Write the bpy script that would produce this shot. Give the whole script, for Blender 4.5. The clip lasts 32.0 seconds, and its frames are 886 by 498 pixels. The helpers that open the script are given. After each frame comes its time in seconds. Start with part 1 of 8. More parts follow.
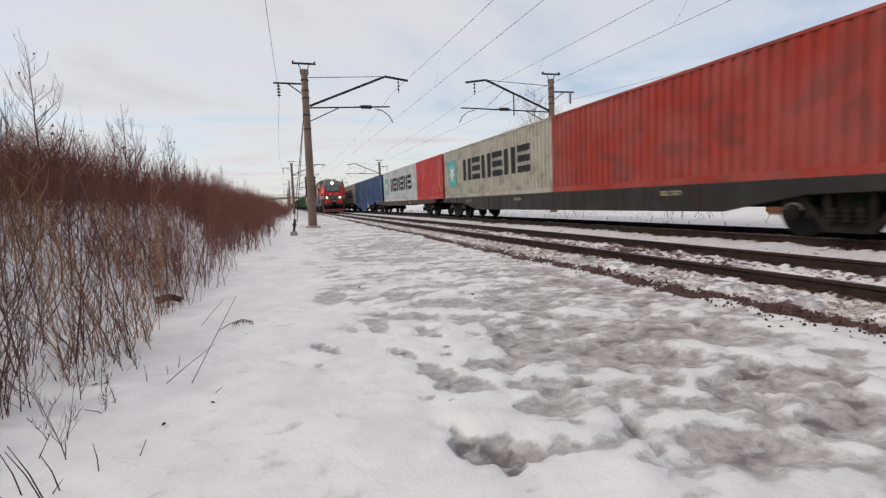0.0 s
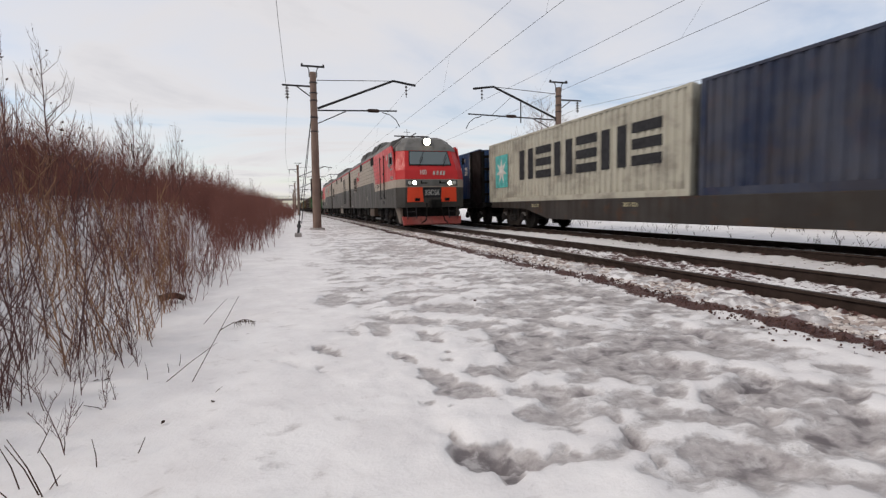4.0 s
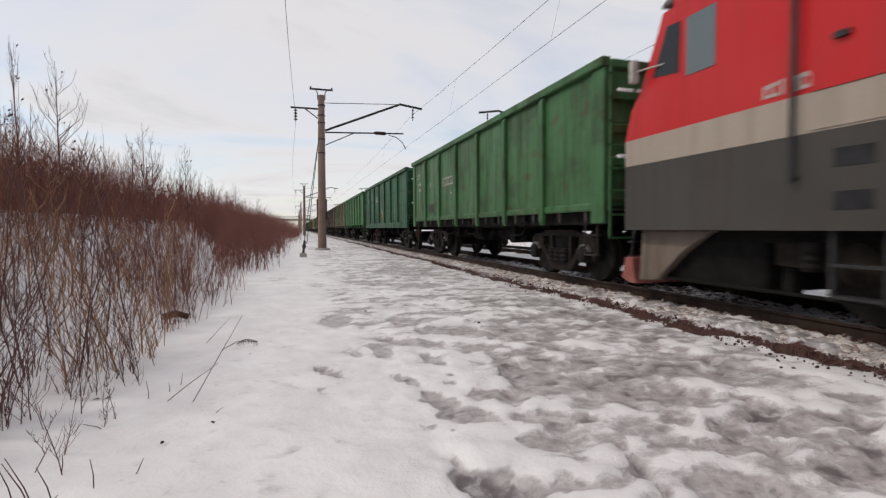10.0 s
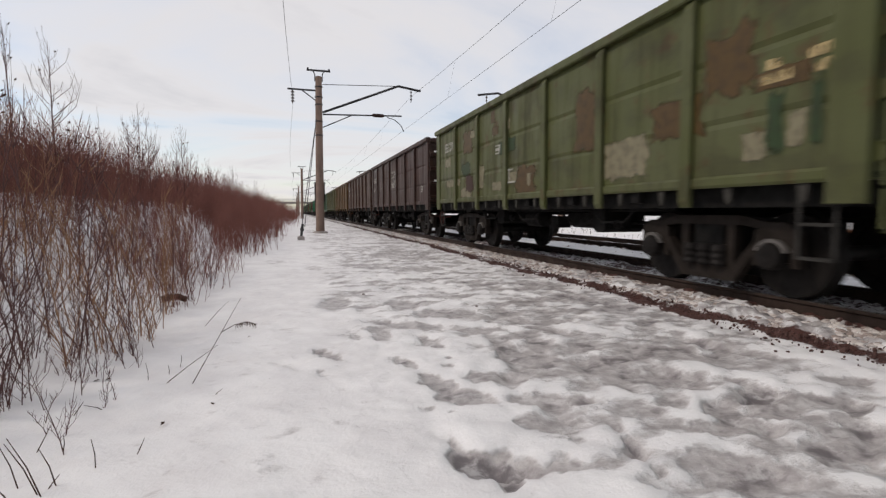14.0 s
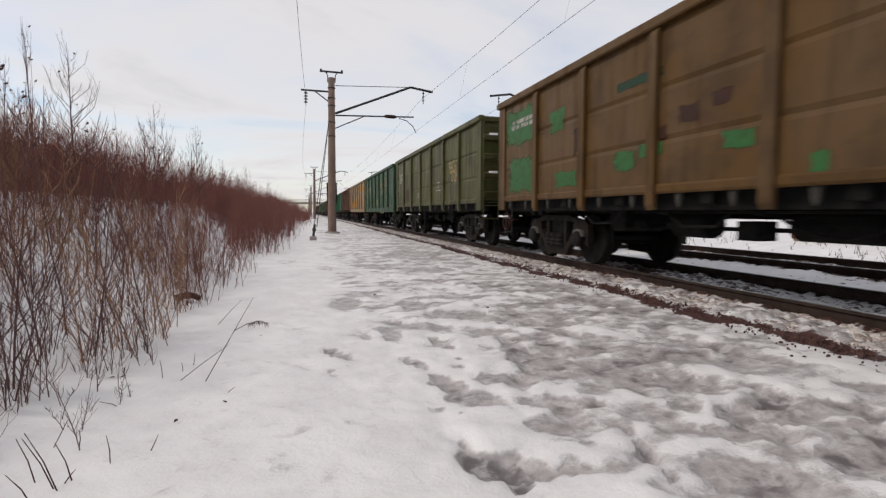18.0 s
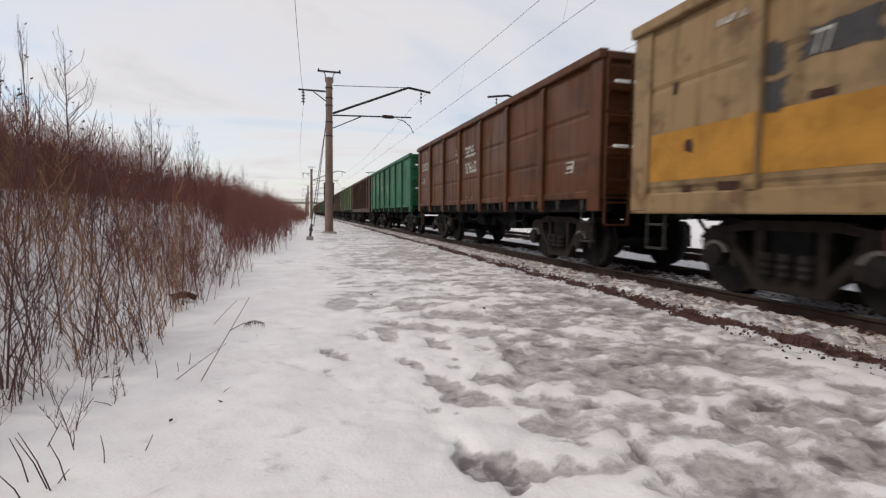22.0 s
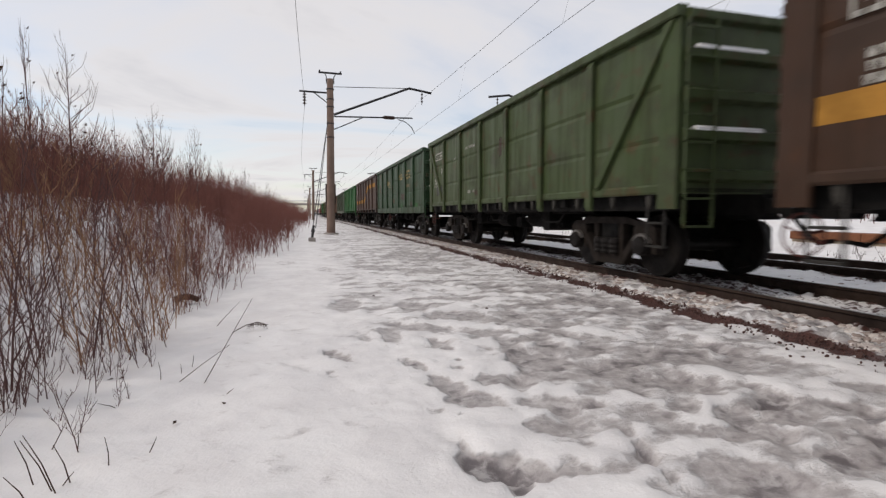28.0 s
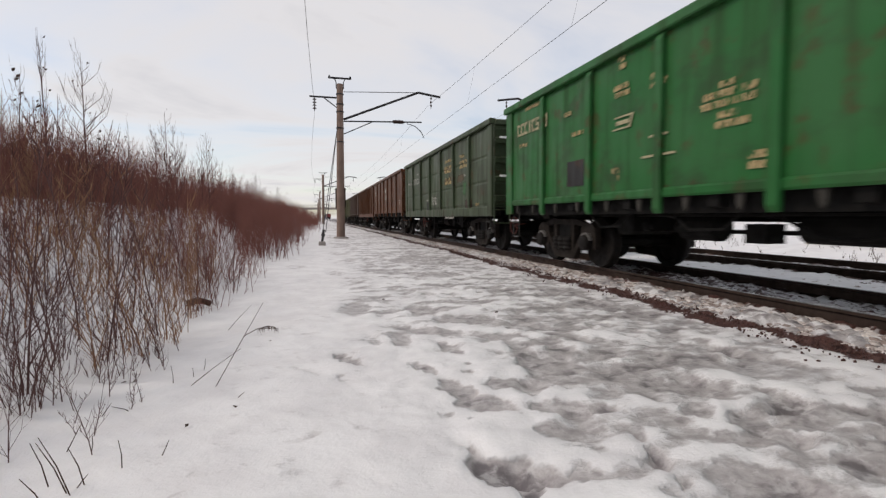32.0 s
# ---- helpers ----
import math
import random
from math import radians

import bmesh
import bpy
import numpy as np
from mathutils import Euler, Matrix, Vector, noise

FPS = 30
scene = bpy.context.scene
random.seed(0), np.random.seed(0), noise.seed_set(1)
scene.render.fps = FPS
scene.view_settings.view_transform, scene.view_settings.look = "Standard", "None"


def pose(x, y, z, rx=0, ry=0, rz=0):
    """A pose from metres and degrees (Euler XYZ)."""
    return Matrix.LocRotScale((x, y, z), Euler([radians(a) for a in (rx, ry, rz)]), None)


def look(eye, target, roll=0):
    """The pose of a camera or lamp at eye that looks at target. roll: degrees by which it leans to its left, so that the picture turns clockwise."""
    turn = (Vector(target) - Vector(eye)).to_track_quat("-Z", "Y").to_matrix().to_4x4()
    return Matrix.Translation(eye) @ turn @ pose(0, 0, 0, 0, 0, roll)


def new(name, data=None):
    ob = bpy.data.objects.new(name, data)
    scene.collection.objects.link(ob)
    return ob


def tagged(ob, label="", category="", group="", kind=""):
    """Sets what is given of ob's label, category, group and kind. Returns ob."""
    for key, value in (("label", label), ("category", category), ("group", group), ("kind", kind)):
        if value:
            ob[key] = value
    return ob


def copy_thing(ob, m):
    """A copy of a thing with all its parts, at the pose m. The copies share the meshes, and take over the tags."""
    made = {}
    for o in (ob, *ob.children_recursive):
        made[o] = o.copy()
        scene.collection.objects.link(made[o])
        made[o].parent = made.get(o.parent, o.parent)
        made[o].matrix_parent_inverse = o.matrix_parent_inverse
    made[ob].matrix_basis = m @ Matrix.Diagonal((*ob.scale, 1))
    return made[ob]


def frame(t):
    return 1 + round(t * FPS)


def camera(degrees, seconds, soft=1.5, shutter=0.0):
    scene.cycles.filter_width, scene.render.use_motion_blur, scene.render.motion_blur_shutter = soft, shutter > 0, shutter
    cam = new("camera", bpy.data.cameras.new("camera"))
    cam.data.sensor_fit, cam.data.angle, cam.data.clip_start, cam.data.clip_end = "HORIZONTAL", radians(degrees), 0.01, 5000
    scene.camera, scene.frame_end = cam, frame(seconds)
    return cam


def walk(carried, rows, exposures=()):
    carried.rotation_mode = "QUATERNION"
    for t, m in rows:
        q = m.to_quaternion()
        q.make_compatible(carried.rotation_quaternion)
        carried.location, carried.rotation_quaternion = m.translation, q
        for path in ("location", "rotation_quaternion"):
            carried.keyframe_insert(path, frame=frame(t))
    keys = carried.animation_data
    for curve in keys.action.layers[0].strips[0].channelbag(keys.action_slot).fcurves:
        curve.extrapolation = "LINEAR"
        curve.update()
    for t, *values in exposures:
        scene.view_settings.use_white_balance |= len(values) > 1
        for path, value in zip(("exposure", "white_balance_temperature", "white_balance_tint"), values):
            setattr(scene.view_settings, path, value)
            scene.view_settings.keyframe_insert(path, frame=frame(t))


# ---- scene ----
cam = camera(83.4, 32.0, soft=1.3, shutter=0.22)
EYE = (0.0, 0.0, 0.97)
# seconds and the camera's three turns: it stands in one place and sways a little
WALK = [
    (0, 84.44, 2.44, -17.55), (0.5, 84.13, 3.19, -17.60), (1, 83.75, 3.04, -17.77), (1.5, 83.85, 2.83, -16.89),
    (2, 83.94, 2.30, -16.87), (2.5, 83.70, 2.07, -16.52), (3, 84.77, 1.64, -15.97), (3.5, 85.23, 1.15, -16.57),
    (5.5, 83.81, 1.21, -17.82), (6, 83.93, 1.21, -16.49), (6.5, 84.23, 0.85, -16.71), (7, 84.91, 0.84, -16.88),
    (7.5, 85.73, 0.78, -16.96), (8, 86.12, 0.22, -16.96), (8.5, 86.67, 0.44, -16.79), (9, 86.91, 0.34, -17.07),
    (9.5, 87.30, 0.31, -16.81), (10, 87.55, 0.41, -16.46), (10.5, 86.69, 0.24, -16.17), (11, 86.12, -0.13, -16.39),
    (11.5, 85.80, 0.03, -16.31), (12, 86.04, 0.09, -16.29), (12.5, 86.11, 0.19, -16.13), (13, 85.96, 0.25, -16.09),
    (13.5, 85.99, 0.21, -16.41), (14, 85.66, 0.20, -16.66), (14.5, 85.56, -0.10, -16.93), (16.5, 86.32, 0.08, -16.25),
    (17, 85.95, -0.07, -15.51), (17.5, 85.69, -0.20, -15.54), (18, 85.77, -0.06, -15.35), (18.5, 85.78, -0.11, -15.18),
    (19, 85.70, -0.26, -15.43), (19.5, 85.74, -0.37, -15.76), (20, 85.75, -0.29, -15.45), (20.5, 85.93, -0.17, -15.36),
    (21, 85.73, 0.01, -15.31), (21.5, 85.61, 0.14, -15.36), (22, 85.84, -0.40, -15.68), (22.5, 85.45, -0.19, -15.80),
    (23, 85.22, -0.21, -15.77), (23.5, 85.17, -0.08, -15.61), (24, 85.30, -0.19, -15.48), (24.5, 85.44, -0.05, -15.34),
    (25, 85.38, -0.06, -15.27), (25.5, 85.40, -0.12, -15.26), (27.5, 85.61, 0.00, -15.36), (28, 85.88, 0.03, -15.48),
    (28.5, 85.93, -0.26, -15.47), (29, 85.70, -0.08, -15.52), (29.5, 85.64, -0.07, -15.15), (30, 86.03, -0.19, -15.07),
    (30.5, 86.36, -0.04, -14.54), (31, 86.57, -0.04, -14.47), (31.5, 86.71, -0.10, -14.49), (32, 86.30, 0.29, -14.40),
]
walk(cam, [(t, pose(*EYE, rx, ry, rz)) for t, rx, ry, rz in WALK], exposures=[(0.0, -0.07, 6560, 11), (1.0, -0.14, 6580, 11), (2.0, -0.14, 6600, 11), (3.0, -0.08, 6620, 12), (5.0, 0.0, 6640, 12), (32.0, 0.0, 6660, 12)])

# the plan: near track NX, far track FX, rail heads at z = 0, camera over x = 0
NX, FX = 6.02, 10.12
GROUND = -0.2

# ---- light ----
world = bpy.data.worlds.new("winter_sky")
scene.world = world
world.use_nodes = True
wn, wl = world.node_tree.nodes, world.node_tree.links
wn.clear()
w_out = wn.new("ShaderNodeOutputWorld")
w_bg = wn.new("ShaderNodeBackground")
w_sky = wn.new("ShaderNodeTexSky")
w_sky.sky_type, w_sky.sun_disc = "NISHITA", False
SUN_EL, SUN_AZ = radians(44), radians(272)  # azimuth clockwise from +y
w_sky.sun_elevation, w_sky.sun_rotation = SUN_EL, SUN_AZ
w_sky.air_density, w_sky.dust_density, w_sky.ozone_density = 1.0, 1.0, 1.0
w_co = wn.new("ShaderNodeTexCoord")
w_sep = wn.new("ShaderNodeSeparateXYZ")
wl.new(w_co.outputs["Generated"], w_sep.inputs[0])


def wmath(op, a, b=None, c=None):
    n = wn.new("ShaderNodeMath")
    n.operation = op
    for i, v in enumerate((a, b, c)):
        if v is None:
            continue
        if isinstance(v, (int, float)):
            n.inputs[i].default_value = v
        else:
            wl.new(v, n.inputs[i])
    return n.outputs[0]


# thin high cloud in long bands, drawn on a flat layer overhead
w_z = wmath("ADD", wmath("MAXIMUM", w_sep.outputs[2], 0.0), 0.10)
w_x = wmath("DIVIDE", w_sep.outputs[0], w_z)
w_y = wmath("DIVIDE", w_sep.outputs[1], w_z)
w_com = wn.new("ShaderNodeCombineXYZ")
wl.new(wmath("MULTIPLY", w_x, 0.30), w_com.inputs[0])
wl.new(wmath("MULTIPLY", w_y, 0.42), w_com.inputs[1])
w_noise = wn.new("ShaderNodeTexNoise")
w_noise.inputs["Scale"].default_value, w_noise.inputs["Detail"].default_value = 1.5, 7.0
w_noise.inputs["Roughness"].default_value, w_noise.inputs["Distortion"].default_value = 0.55, 0.6
wl.new(w_com.outputs[0], w_noise.inputs["Vector"])
w_ramp = wn.new("ShaderNodeValToRGB")
w_ramp.color_ramp.elements[0].position, w_ramp.color_ramp.elements[1].position = 0.28, 0.56
wl.new(w_noise.outputs[0], w_ramp.inputs[0])
w_shade = wn.new("ShaderNodeValToRGB")
w_shade.color_ramp.elements[0].position, w_shade.color_ramp.elements[1].position = 0.42, 0.68
w_shade.color_ramp.elements[0].color = (1.12, 1.105, 1.10, 1)
w_shade.color_ramp.elements[1].color = (0.68, 0.685, 0.72, 1)
wl.new(w_noise.outputs[0], w_shade.inputs[0])
w_cloud = wn.new("ShaderNodeMix")
w_cloud.data_type = "RGBA"
w_skyb = wn.new("ShaderNodeVectorMath")
w_skyb.operation = "SCALE"
w_skyb.inputs["Scale"].default_value = 0.16
wl.new(w_sky.outputs[0], w_skyb.inputs[0])
wl.new(wmath("MULTIPLY", w_ramp.outputs[0], 0.93), w_cloud.inputs[0])
wl.new(w_skyb.outputs[0], w_cloud.inputs[6])
wl.new(w_shade.outputs[0], w_cloud.inputs[7])
wl.new(w_cloud.outputs[2], w_bg.inputs[0])
w_bg.inputs[1].default_value = 0.88
wl.new(w_bg.outputs[0], w_out.inputs[0])

sun = new("sun", bpy.data.lights.new("sun", "SUN"))
sun.data.energy, sun.data.angle, sun.data.color = 1.35, radians(10), (1.0, 0.90, 0.78)
SUN_DIR = Vector((math.sin(SUN_AZ) * math.cos(SUN_EL), math.cos(SUN_AZ) * math.cos(SUN_EL), math.sin(SUN_EL)))
sun.matrix_world = look(SUN_DIR * 50, (0, 0, 0))

# ---- materials ----
class Mat:
    """A node material with short-hands."""

    def __init__(self, name, rough=0.6, metal=0.0, spec=0.5):
        self.m = bpy.data.materials.new(name)
        self.m.use_nodes = True
        self.n, self.l = self.m.node_tree.nodes, self.m.node_tree.links
        self.b = self.n["Principled BSDF"]
        self.b.inputs["Roughness"].default_value = rough
        self.b.inputs["Metallic"].default_value = metal
        self.b.inputs["Specular IOR Level"].default_value = spec
        self.co = self.n.new("ShaderNodeTexCoord")

    def put(self, value, socket):
        if isinstance(value, (int, float)):
            socket.default_value = value
        elif isinstance(value, tuple):
            socket.default_value = (*value[:3], 1.0)
        else:
            self.l.new(value, socket)

    def noise(self, scale, detail=4.0, rough=0.55, stretch=None, world=False, distortion=0.0):
        n = self.n.new("ShaderNodeTexNoise")
        n.inputs["Scale"].default_value, n.inputs["Detail"].default_value = scale, detail
        n.inputs["Roughness"].default_value, n.inputs["Distortion"].default_value = rough, distortion
        if world:
            src = self.n.new("ShaderNodeNewGeometry").outputs["Position"]
        else:
            src = self.co.outputs["Object"]
        info = self.n.new("ShaderNodeObjectInfo")
        mp = self.n.new("ShaderNodeVectorMath")
        mp.operation = "MULTIPLY_ADD"
        mp.inputs[1].default_value = stretch or (1, 1, 1)
        self.l.new(src, mp.inputs[0])
        if not world:
            off = self.n.new("ShaderNodeMath")
            off.operation = "MULTIPLY"
            off.inputs[1].default_value = 37.0
            self.l.new(info.outputs["Random"], off.inputs[0])
            self.l.new(off.outputs[0], mp.inputs[2])
        self.l.new(mp.outputs[0], n.inputs["Vector"])
        return n.outputs[0]

    def ramp(self, value, lo, hi, a=0.0, b=1.0):
        n = self.n.new("ShaderNodeMapRange")
        n.interpolation_type = "SMOOTHSTEP"
        for i, v in zip((1, 2, 3, 4), (lo, hi, a, b)):
            n.inputs[i].default_value = v
        self.l.new(value, n.inputs[0])
        return n.outputs[0]

    def math(self, op, a, b=0.0):
        n = self.n.new("ShaderNodeMath")
        n.operation = op
        for i, v in enumerate((a, b)):
            if isinstance(v, (int, float)):
                n.inputs[i].default_value = v
            else:
                self.l.new(v, n.inputs[i])
        return n.outputs[0]

    def mix(self, fac, a, b, mode="MIX"):
        n = self.n.new("ShaderNodeMix")
        n.data_type, n.blend_type = "RGBA", mode
        self.put(fac, n.inputs[0])
        self.put(a, n.inputs[6])
        self.put(b, n.inputs[7])
        return n.outputs[2]

    def colour(self, value):
        self.put(value, self.b.inputs["Base Color"])
        return self

    def rough(self, value):
        self.put(value, self.b.inputs["Roughness"])
        return self

    def bump(self, height, strength=0.3, distance=0.02):
        n = self.n.new("ShaderNodeBump")
        n.inputs["Strength"].default_value, n.inputs["Distance"].default_value = strength, distance
        self.l.new(height, n.inputs["Height"])
        self.l.new(n.outputs[0], self.b.inputs["Normal"])
        return self

    def object_colour(self):
        return self.n.new("ShaderNodeObjectInfo").outputs["Color"]


def paint_material(name, base=None, fade=0.22, dirt=(0.055, 0.045, 0.038), rust=(0.12, 0.05, 0.025), dirty=0.5, rusty=0.25, rough=0.55, spec=0.3):
    """Weathered paint; without a base colour it takes the object's own colour and is blotched more."""
    m = Mat(name, rough, spec=spec)
    c = base or m.object_colour()
    pale = m.noise(0.7, 3)
    c1 = m.mix(m.ramp(pale, 0.35, 0.7, 0.0, fade), c, (0.42, 0.40, 0.36))
    streak = m.noise(3.0, 5, 0.6, (1.6, 1.6, 0.16))
    c2 = m.mix(m.ramp(streak, 0.48, 0.75, 0.0, dirty), c1, dirt)
    blot = m.noise(2.4, 8, 0.65)
    c3 = m.mix(m.ramp(blot, 0.55, 0.66, 0.0, rusty), c2, rust)
    if base is None:
        wide = m.noise(1.1, 7, 0.62, (1.0, 0.8, 1.3))
        c3 = m.mix(m.ramp(wide, 0.46, 0.66, 0.0, 0.42), c3, dirt)
    grain = m.noise(60.0, 3)
    c4 = m.mix(m.ramp(grain, 0.3, 0.8, 0.0, 0.12), c3, dirt)
    m.colour(c4).rough(m.ramp(streak, 0.3, 0.8, rough - 0.1, min(rough + 0.25, 1.0)))
    m.bump(m.math("ADD", m.math("MULTIPLY", blot, 0.6), m.math("MULTIPLY", grain, 0.15)), 0.25, 0.012)
    return m.m


def plain_material(name, base, rough=0.6, metal=0.0, var=0.35, scale=6.0, dark=0.5, bump=0.2):
    m = Mat(name, rough, metal, 0.2)
    n1, n2 = m.noise(scale, 6, 0.6), m.noise(scale * 9, 3)
    low = tuple(v * dark for v in base)
    c = m.mix(m.ramp(n1, 0.35, 0.7, 0.0, var * 2), base, low)
    c = m.mix(m.ramp(n2, 0.45, 0.75, 0.0, var), c, low)
    m.colour(c).rough(m.ramp(n1, 0.3, 0.7, max(rough - 0.1, 0.05), min(rough + 0.12, 1)))
    if bump:
        m.bump(m.math("ADD", n1, m.math("MULTIPLY", n2, 0.4)), bump, 0.01)
    return m.m


wagon_paint = paint_material("wagon_paint", fade=0.04, rusty=0.50, dirty=0.42, dirt=(0.022, 0.015, 0.010), rust=(0.075, 0.030, 0.012), rough=0.50, spec=0.22)
container_paint = paint_material("container_paint", fade=0.10, rusty=0.12, dirty=0.30, rough=0.5)
underframe = plain_material("underframe_black", (0.008, 0.0075, 0.007), 0.9)
wheel_steel = plain_material("wheel_steel", (0.013, 0.011, 0.010), 0.65, 0.2)
bright_steel = plain_material("bright_steel", (0.30, 0.29, 0.28), 0.35, 0.9)
rail_steel = plain_material("rail_rust", (0.045, 0.030, 0.024), 0.7, 0.2)
rail_top = plain_material("rail_head", (0.22, 0.20, 0.19), 0.35, 0.9)
concrete = plain_material("concrete", (0.34, 0.31, 0.29), 0.9, scale=3.0, dark=0.7)
mast_paint = plain_material("mast_brown", (0.22, 0.155, 0.125), 0.85, scale=2.0, dark=0.7)
galvanised = plain_material("dark_steel", (0.05, 0.048, 0.05), 0.6, 0.4)
copper_wire = plain_material("wire", (0.035, 0.035, 0.04), 0.6, 0.3, bump=0)
porcelain = plain_material("insulator_brown", (0.05, 0.03, 0.025), 0.25, bump=0)
loco_grey = paint_material("loco_light_grey", (0.335, 0.285, 0.232), fade=0.05, dirty=0.25, rusty=0.05)
loco_dark = paint_material("loco_dark_grey", (0.042, 0.039, 0.034), fade=0.04, dirty=0.25, rusty=0.06)
loco_red = paint_material("loco_red", (0.47, 0.010, 0.012), fade=0.02, dirty=0.18, rusty=0.02, rough=0.4)
loco_roof = paint_material("loco_roof_grey", (0.12, 0.12, 0.115), fade=0.1, dirty=0.5, rusty=0.08)
loco_orange = paint_material("loco_orange", (0.75, 0.06, 0.015), fade=0.02, dirty=0.15, rusty=0.02)
loco_tan = paint_material("loco_tan", (0.12, 0.088, 0.066), dirty=0.5, rusty=0.15)
box_tan = paint_material("box_tan", (0.080, 0.053, 0.034), dirty=0.4, rusty=0.15)
bogie_brown = plain_material("bogie_brown", (0.020, 0.015, 0.012), 0.8)
plough_orange = paint_material("plough_red", (0.30, 0.045, 0.035), dirty=0.5, rusty=0.35)
# the pale base colour stands in for sky reflected in and seen through the panes
screen_glass = Mat("windscreen_glass", 0.05).colour((0.10, 0.13, 0.14)).m
white_mark = plain_material("white_stencil", (0.46, 0.45, 0.41), 0.8, var=0.5, scale=9, bump=0)
bright_mark = plain_material("white_paint", (0.62, 0.61, 0.57), 0.7, var=0.3, scale=4, bump=0)
cream_mark = plain_material("cream_stencil", (0.42, 0.38, 0.24), 0.8, var=0.5, scale=9, bump=0)
black_mark = plain_material("black_stencil", (0.025, 0.025, 0.028), 0.7, bump=0)
yellow_mark = plain_material("yellow_paint", (0.40, 0.195, 0.035), 0.7, var=0.32, scale=2.5, dark=0.5)
red_mark = plain_material("red_paint", (0.42, 0.012, 0.025), 0.6, bump=0)
teal_mark = plain_material("teal_paint", (0.10, 0.42, 0.40), 0.6, bump=0)
glass = Mat("cab_glass", 0.06, spec=0.2).colour((0.02, 0.025, 0.03)).m
lamp_glass = plain_material("lamp_glass", (0.55, 0.55, 0.5), 0.1, bump=0)
lit = Mat("lit_lamp", 0.3)
lit.b.inputs["Emission Color"].default_value = (1.0, 0.88, 0.66, 1)
lit.b.inputs["Emission Strength"].default_value = 14.0
lit = lit.m
adapter_grey = plain_material("adapter_grey", (0.17, 0.16, 0.15), 0.5, 0.4)
catch_steel = plain_material("catch_steel", (0.045, 0.042, 0.036), 0.7)
step_steel = plain_material("step_steel", (0.035, 0.033, 0.030), 0.7)
hand_wheel_red = plain_material("hand_wheel_red", (0.09, 0.028, 0.022), 0.7)


def worn_stencil(name, rgb):
    """Small stencilled writing, too worn to read: broken upright strokes with gaps between the words."""
    m = Mat(name, 0.8, spec=0.2)
    stroke = m.ramp(m.noise(1.0, 2, 0.5, (0.0, 24.0, 7.0)), 0.43, 0.50)
    gap = m.ramp(m.noise(1.0, 1, 0.5, (0.0, 3.2, 0.0)), 0.36, 0.41)
    worn = m.ramp(m.noise(7.0, 4, 0.6), 0.36, 0.56, 0.45, 0.95)
    m.colour(m.mix(m.ramp(m.noise(30.0, 3), 0.4, 0.7, 0, 0.4), rgb, tuple(v * 0.55 for v in rgb)))
    m.put(m.math("MULTIPLY", m.math("MULTIPLY", stroke, gap), worn), m.b.inputs["Alpha"])
    return m.m


def patch_material():
    """Touched-up paint in the object's own colour that thins out raggedly towards its rim."""
    m = Mat("patch_paint", 0.5, spec=0.26)
    n = m.n.new("ShaderNodeAttribute")
    n.attribute_name = "cover"
    rag = m.noise(5.0, 6, 0.65)
    cover = m.ramp(m.math("ADD", n.outputs["Fac"], m.math("MULTIPLY", m.math("SUBTRACT", rag, 0.5), 1.7)), 0.30, 0.62, 0.0, 0.9)
    c = m.mix(m.ramp(m.noise(9.0, 5), 0.4, 0.7, 0, 0.45), m.object_colour(), (0.022, 0.015, 0.010))
    m.colour(c)
    m.put(cover, m.b.inputs["Alpha"])
    return m.m


patch_paint = patch_material()
worn_white = worn_stencil("worn_white_stencil", (0.44, 0.43, 0.39))
worn_cream = worn_stencil("worn_cream_stencil", (0.40, 0.31, 0.16))
bark = plain_material("red_bark", (0.20, 0.082, 0.066), 0.85, scale=14, bump=0)
bark_tan = plain_material("tan_bark", (0.33, 0.185, 0.105), 0.85, scale=14, bump=0)
bark_dark = plain_material("dark_bark", (0.125, 0.066, 0.062), 0.85, scale=14, bump=0)
dead_leaf = plain_material("dead_leaf", (0.075, 0.045, 0.032), 0.9, scale=14, bump=0)
end_panel_paint = plain_material("end_panel_paint", (0.016, 0.010, 0.009), 0.8, scale=2.5)
tan_block = plain_material("tan_block", (0.36, 0.25, 0.11), 0.85)
cream_wall = plain_material("cream_wall", (0.50, 0.42, 0.32), 0.9, scale=2, dark=0.75)
coping_brown = plain_material("coping_brown", (0.20, 0.085, 0.045), 0.85, scale=2)
stone = plain_material("ballast_stone", (0.095, 0.054, 0.047), 0.9, scale=9)
sleeper_mat = plain_material("sleeper_concrete", (0.16, 0.14, 0.13), 0.9, scale=5)


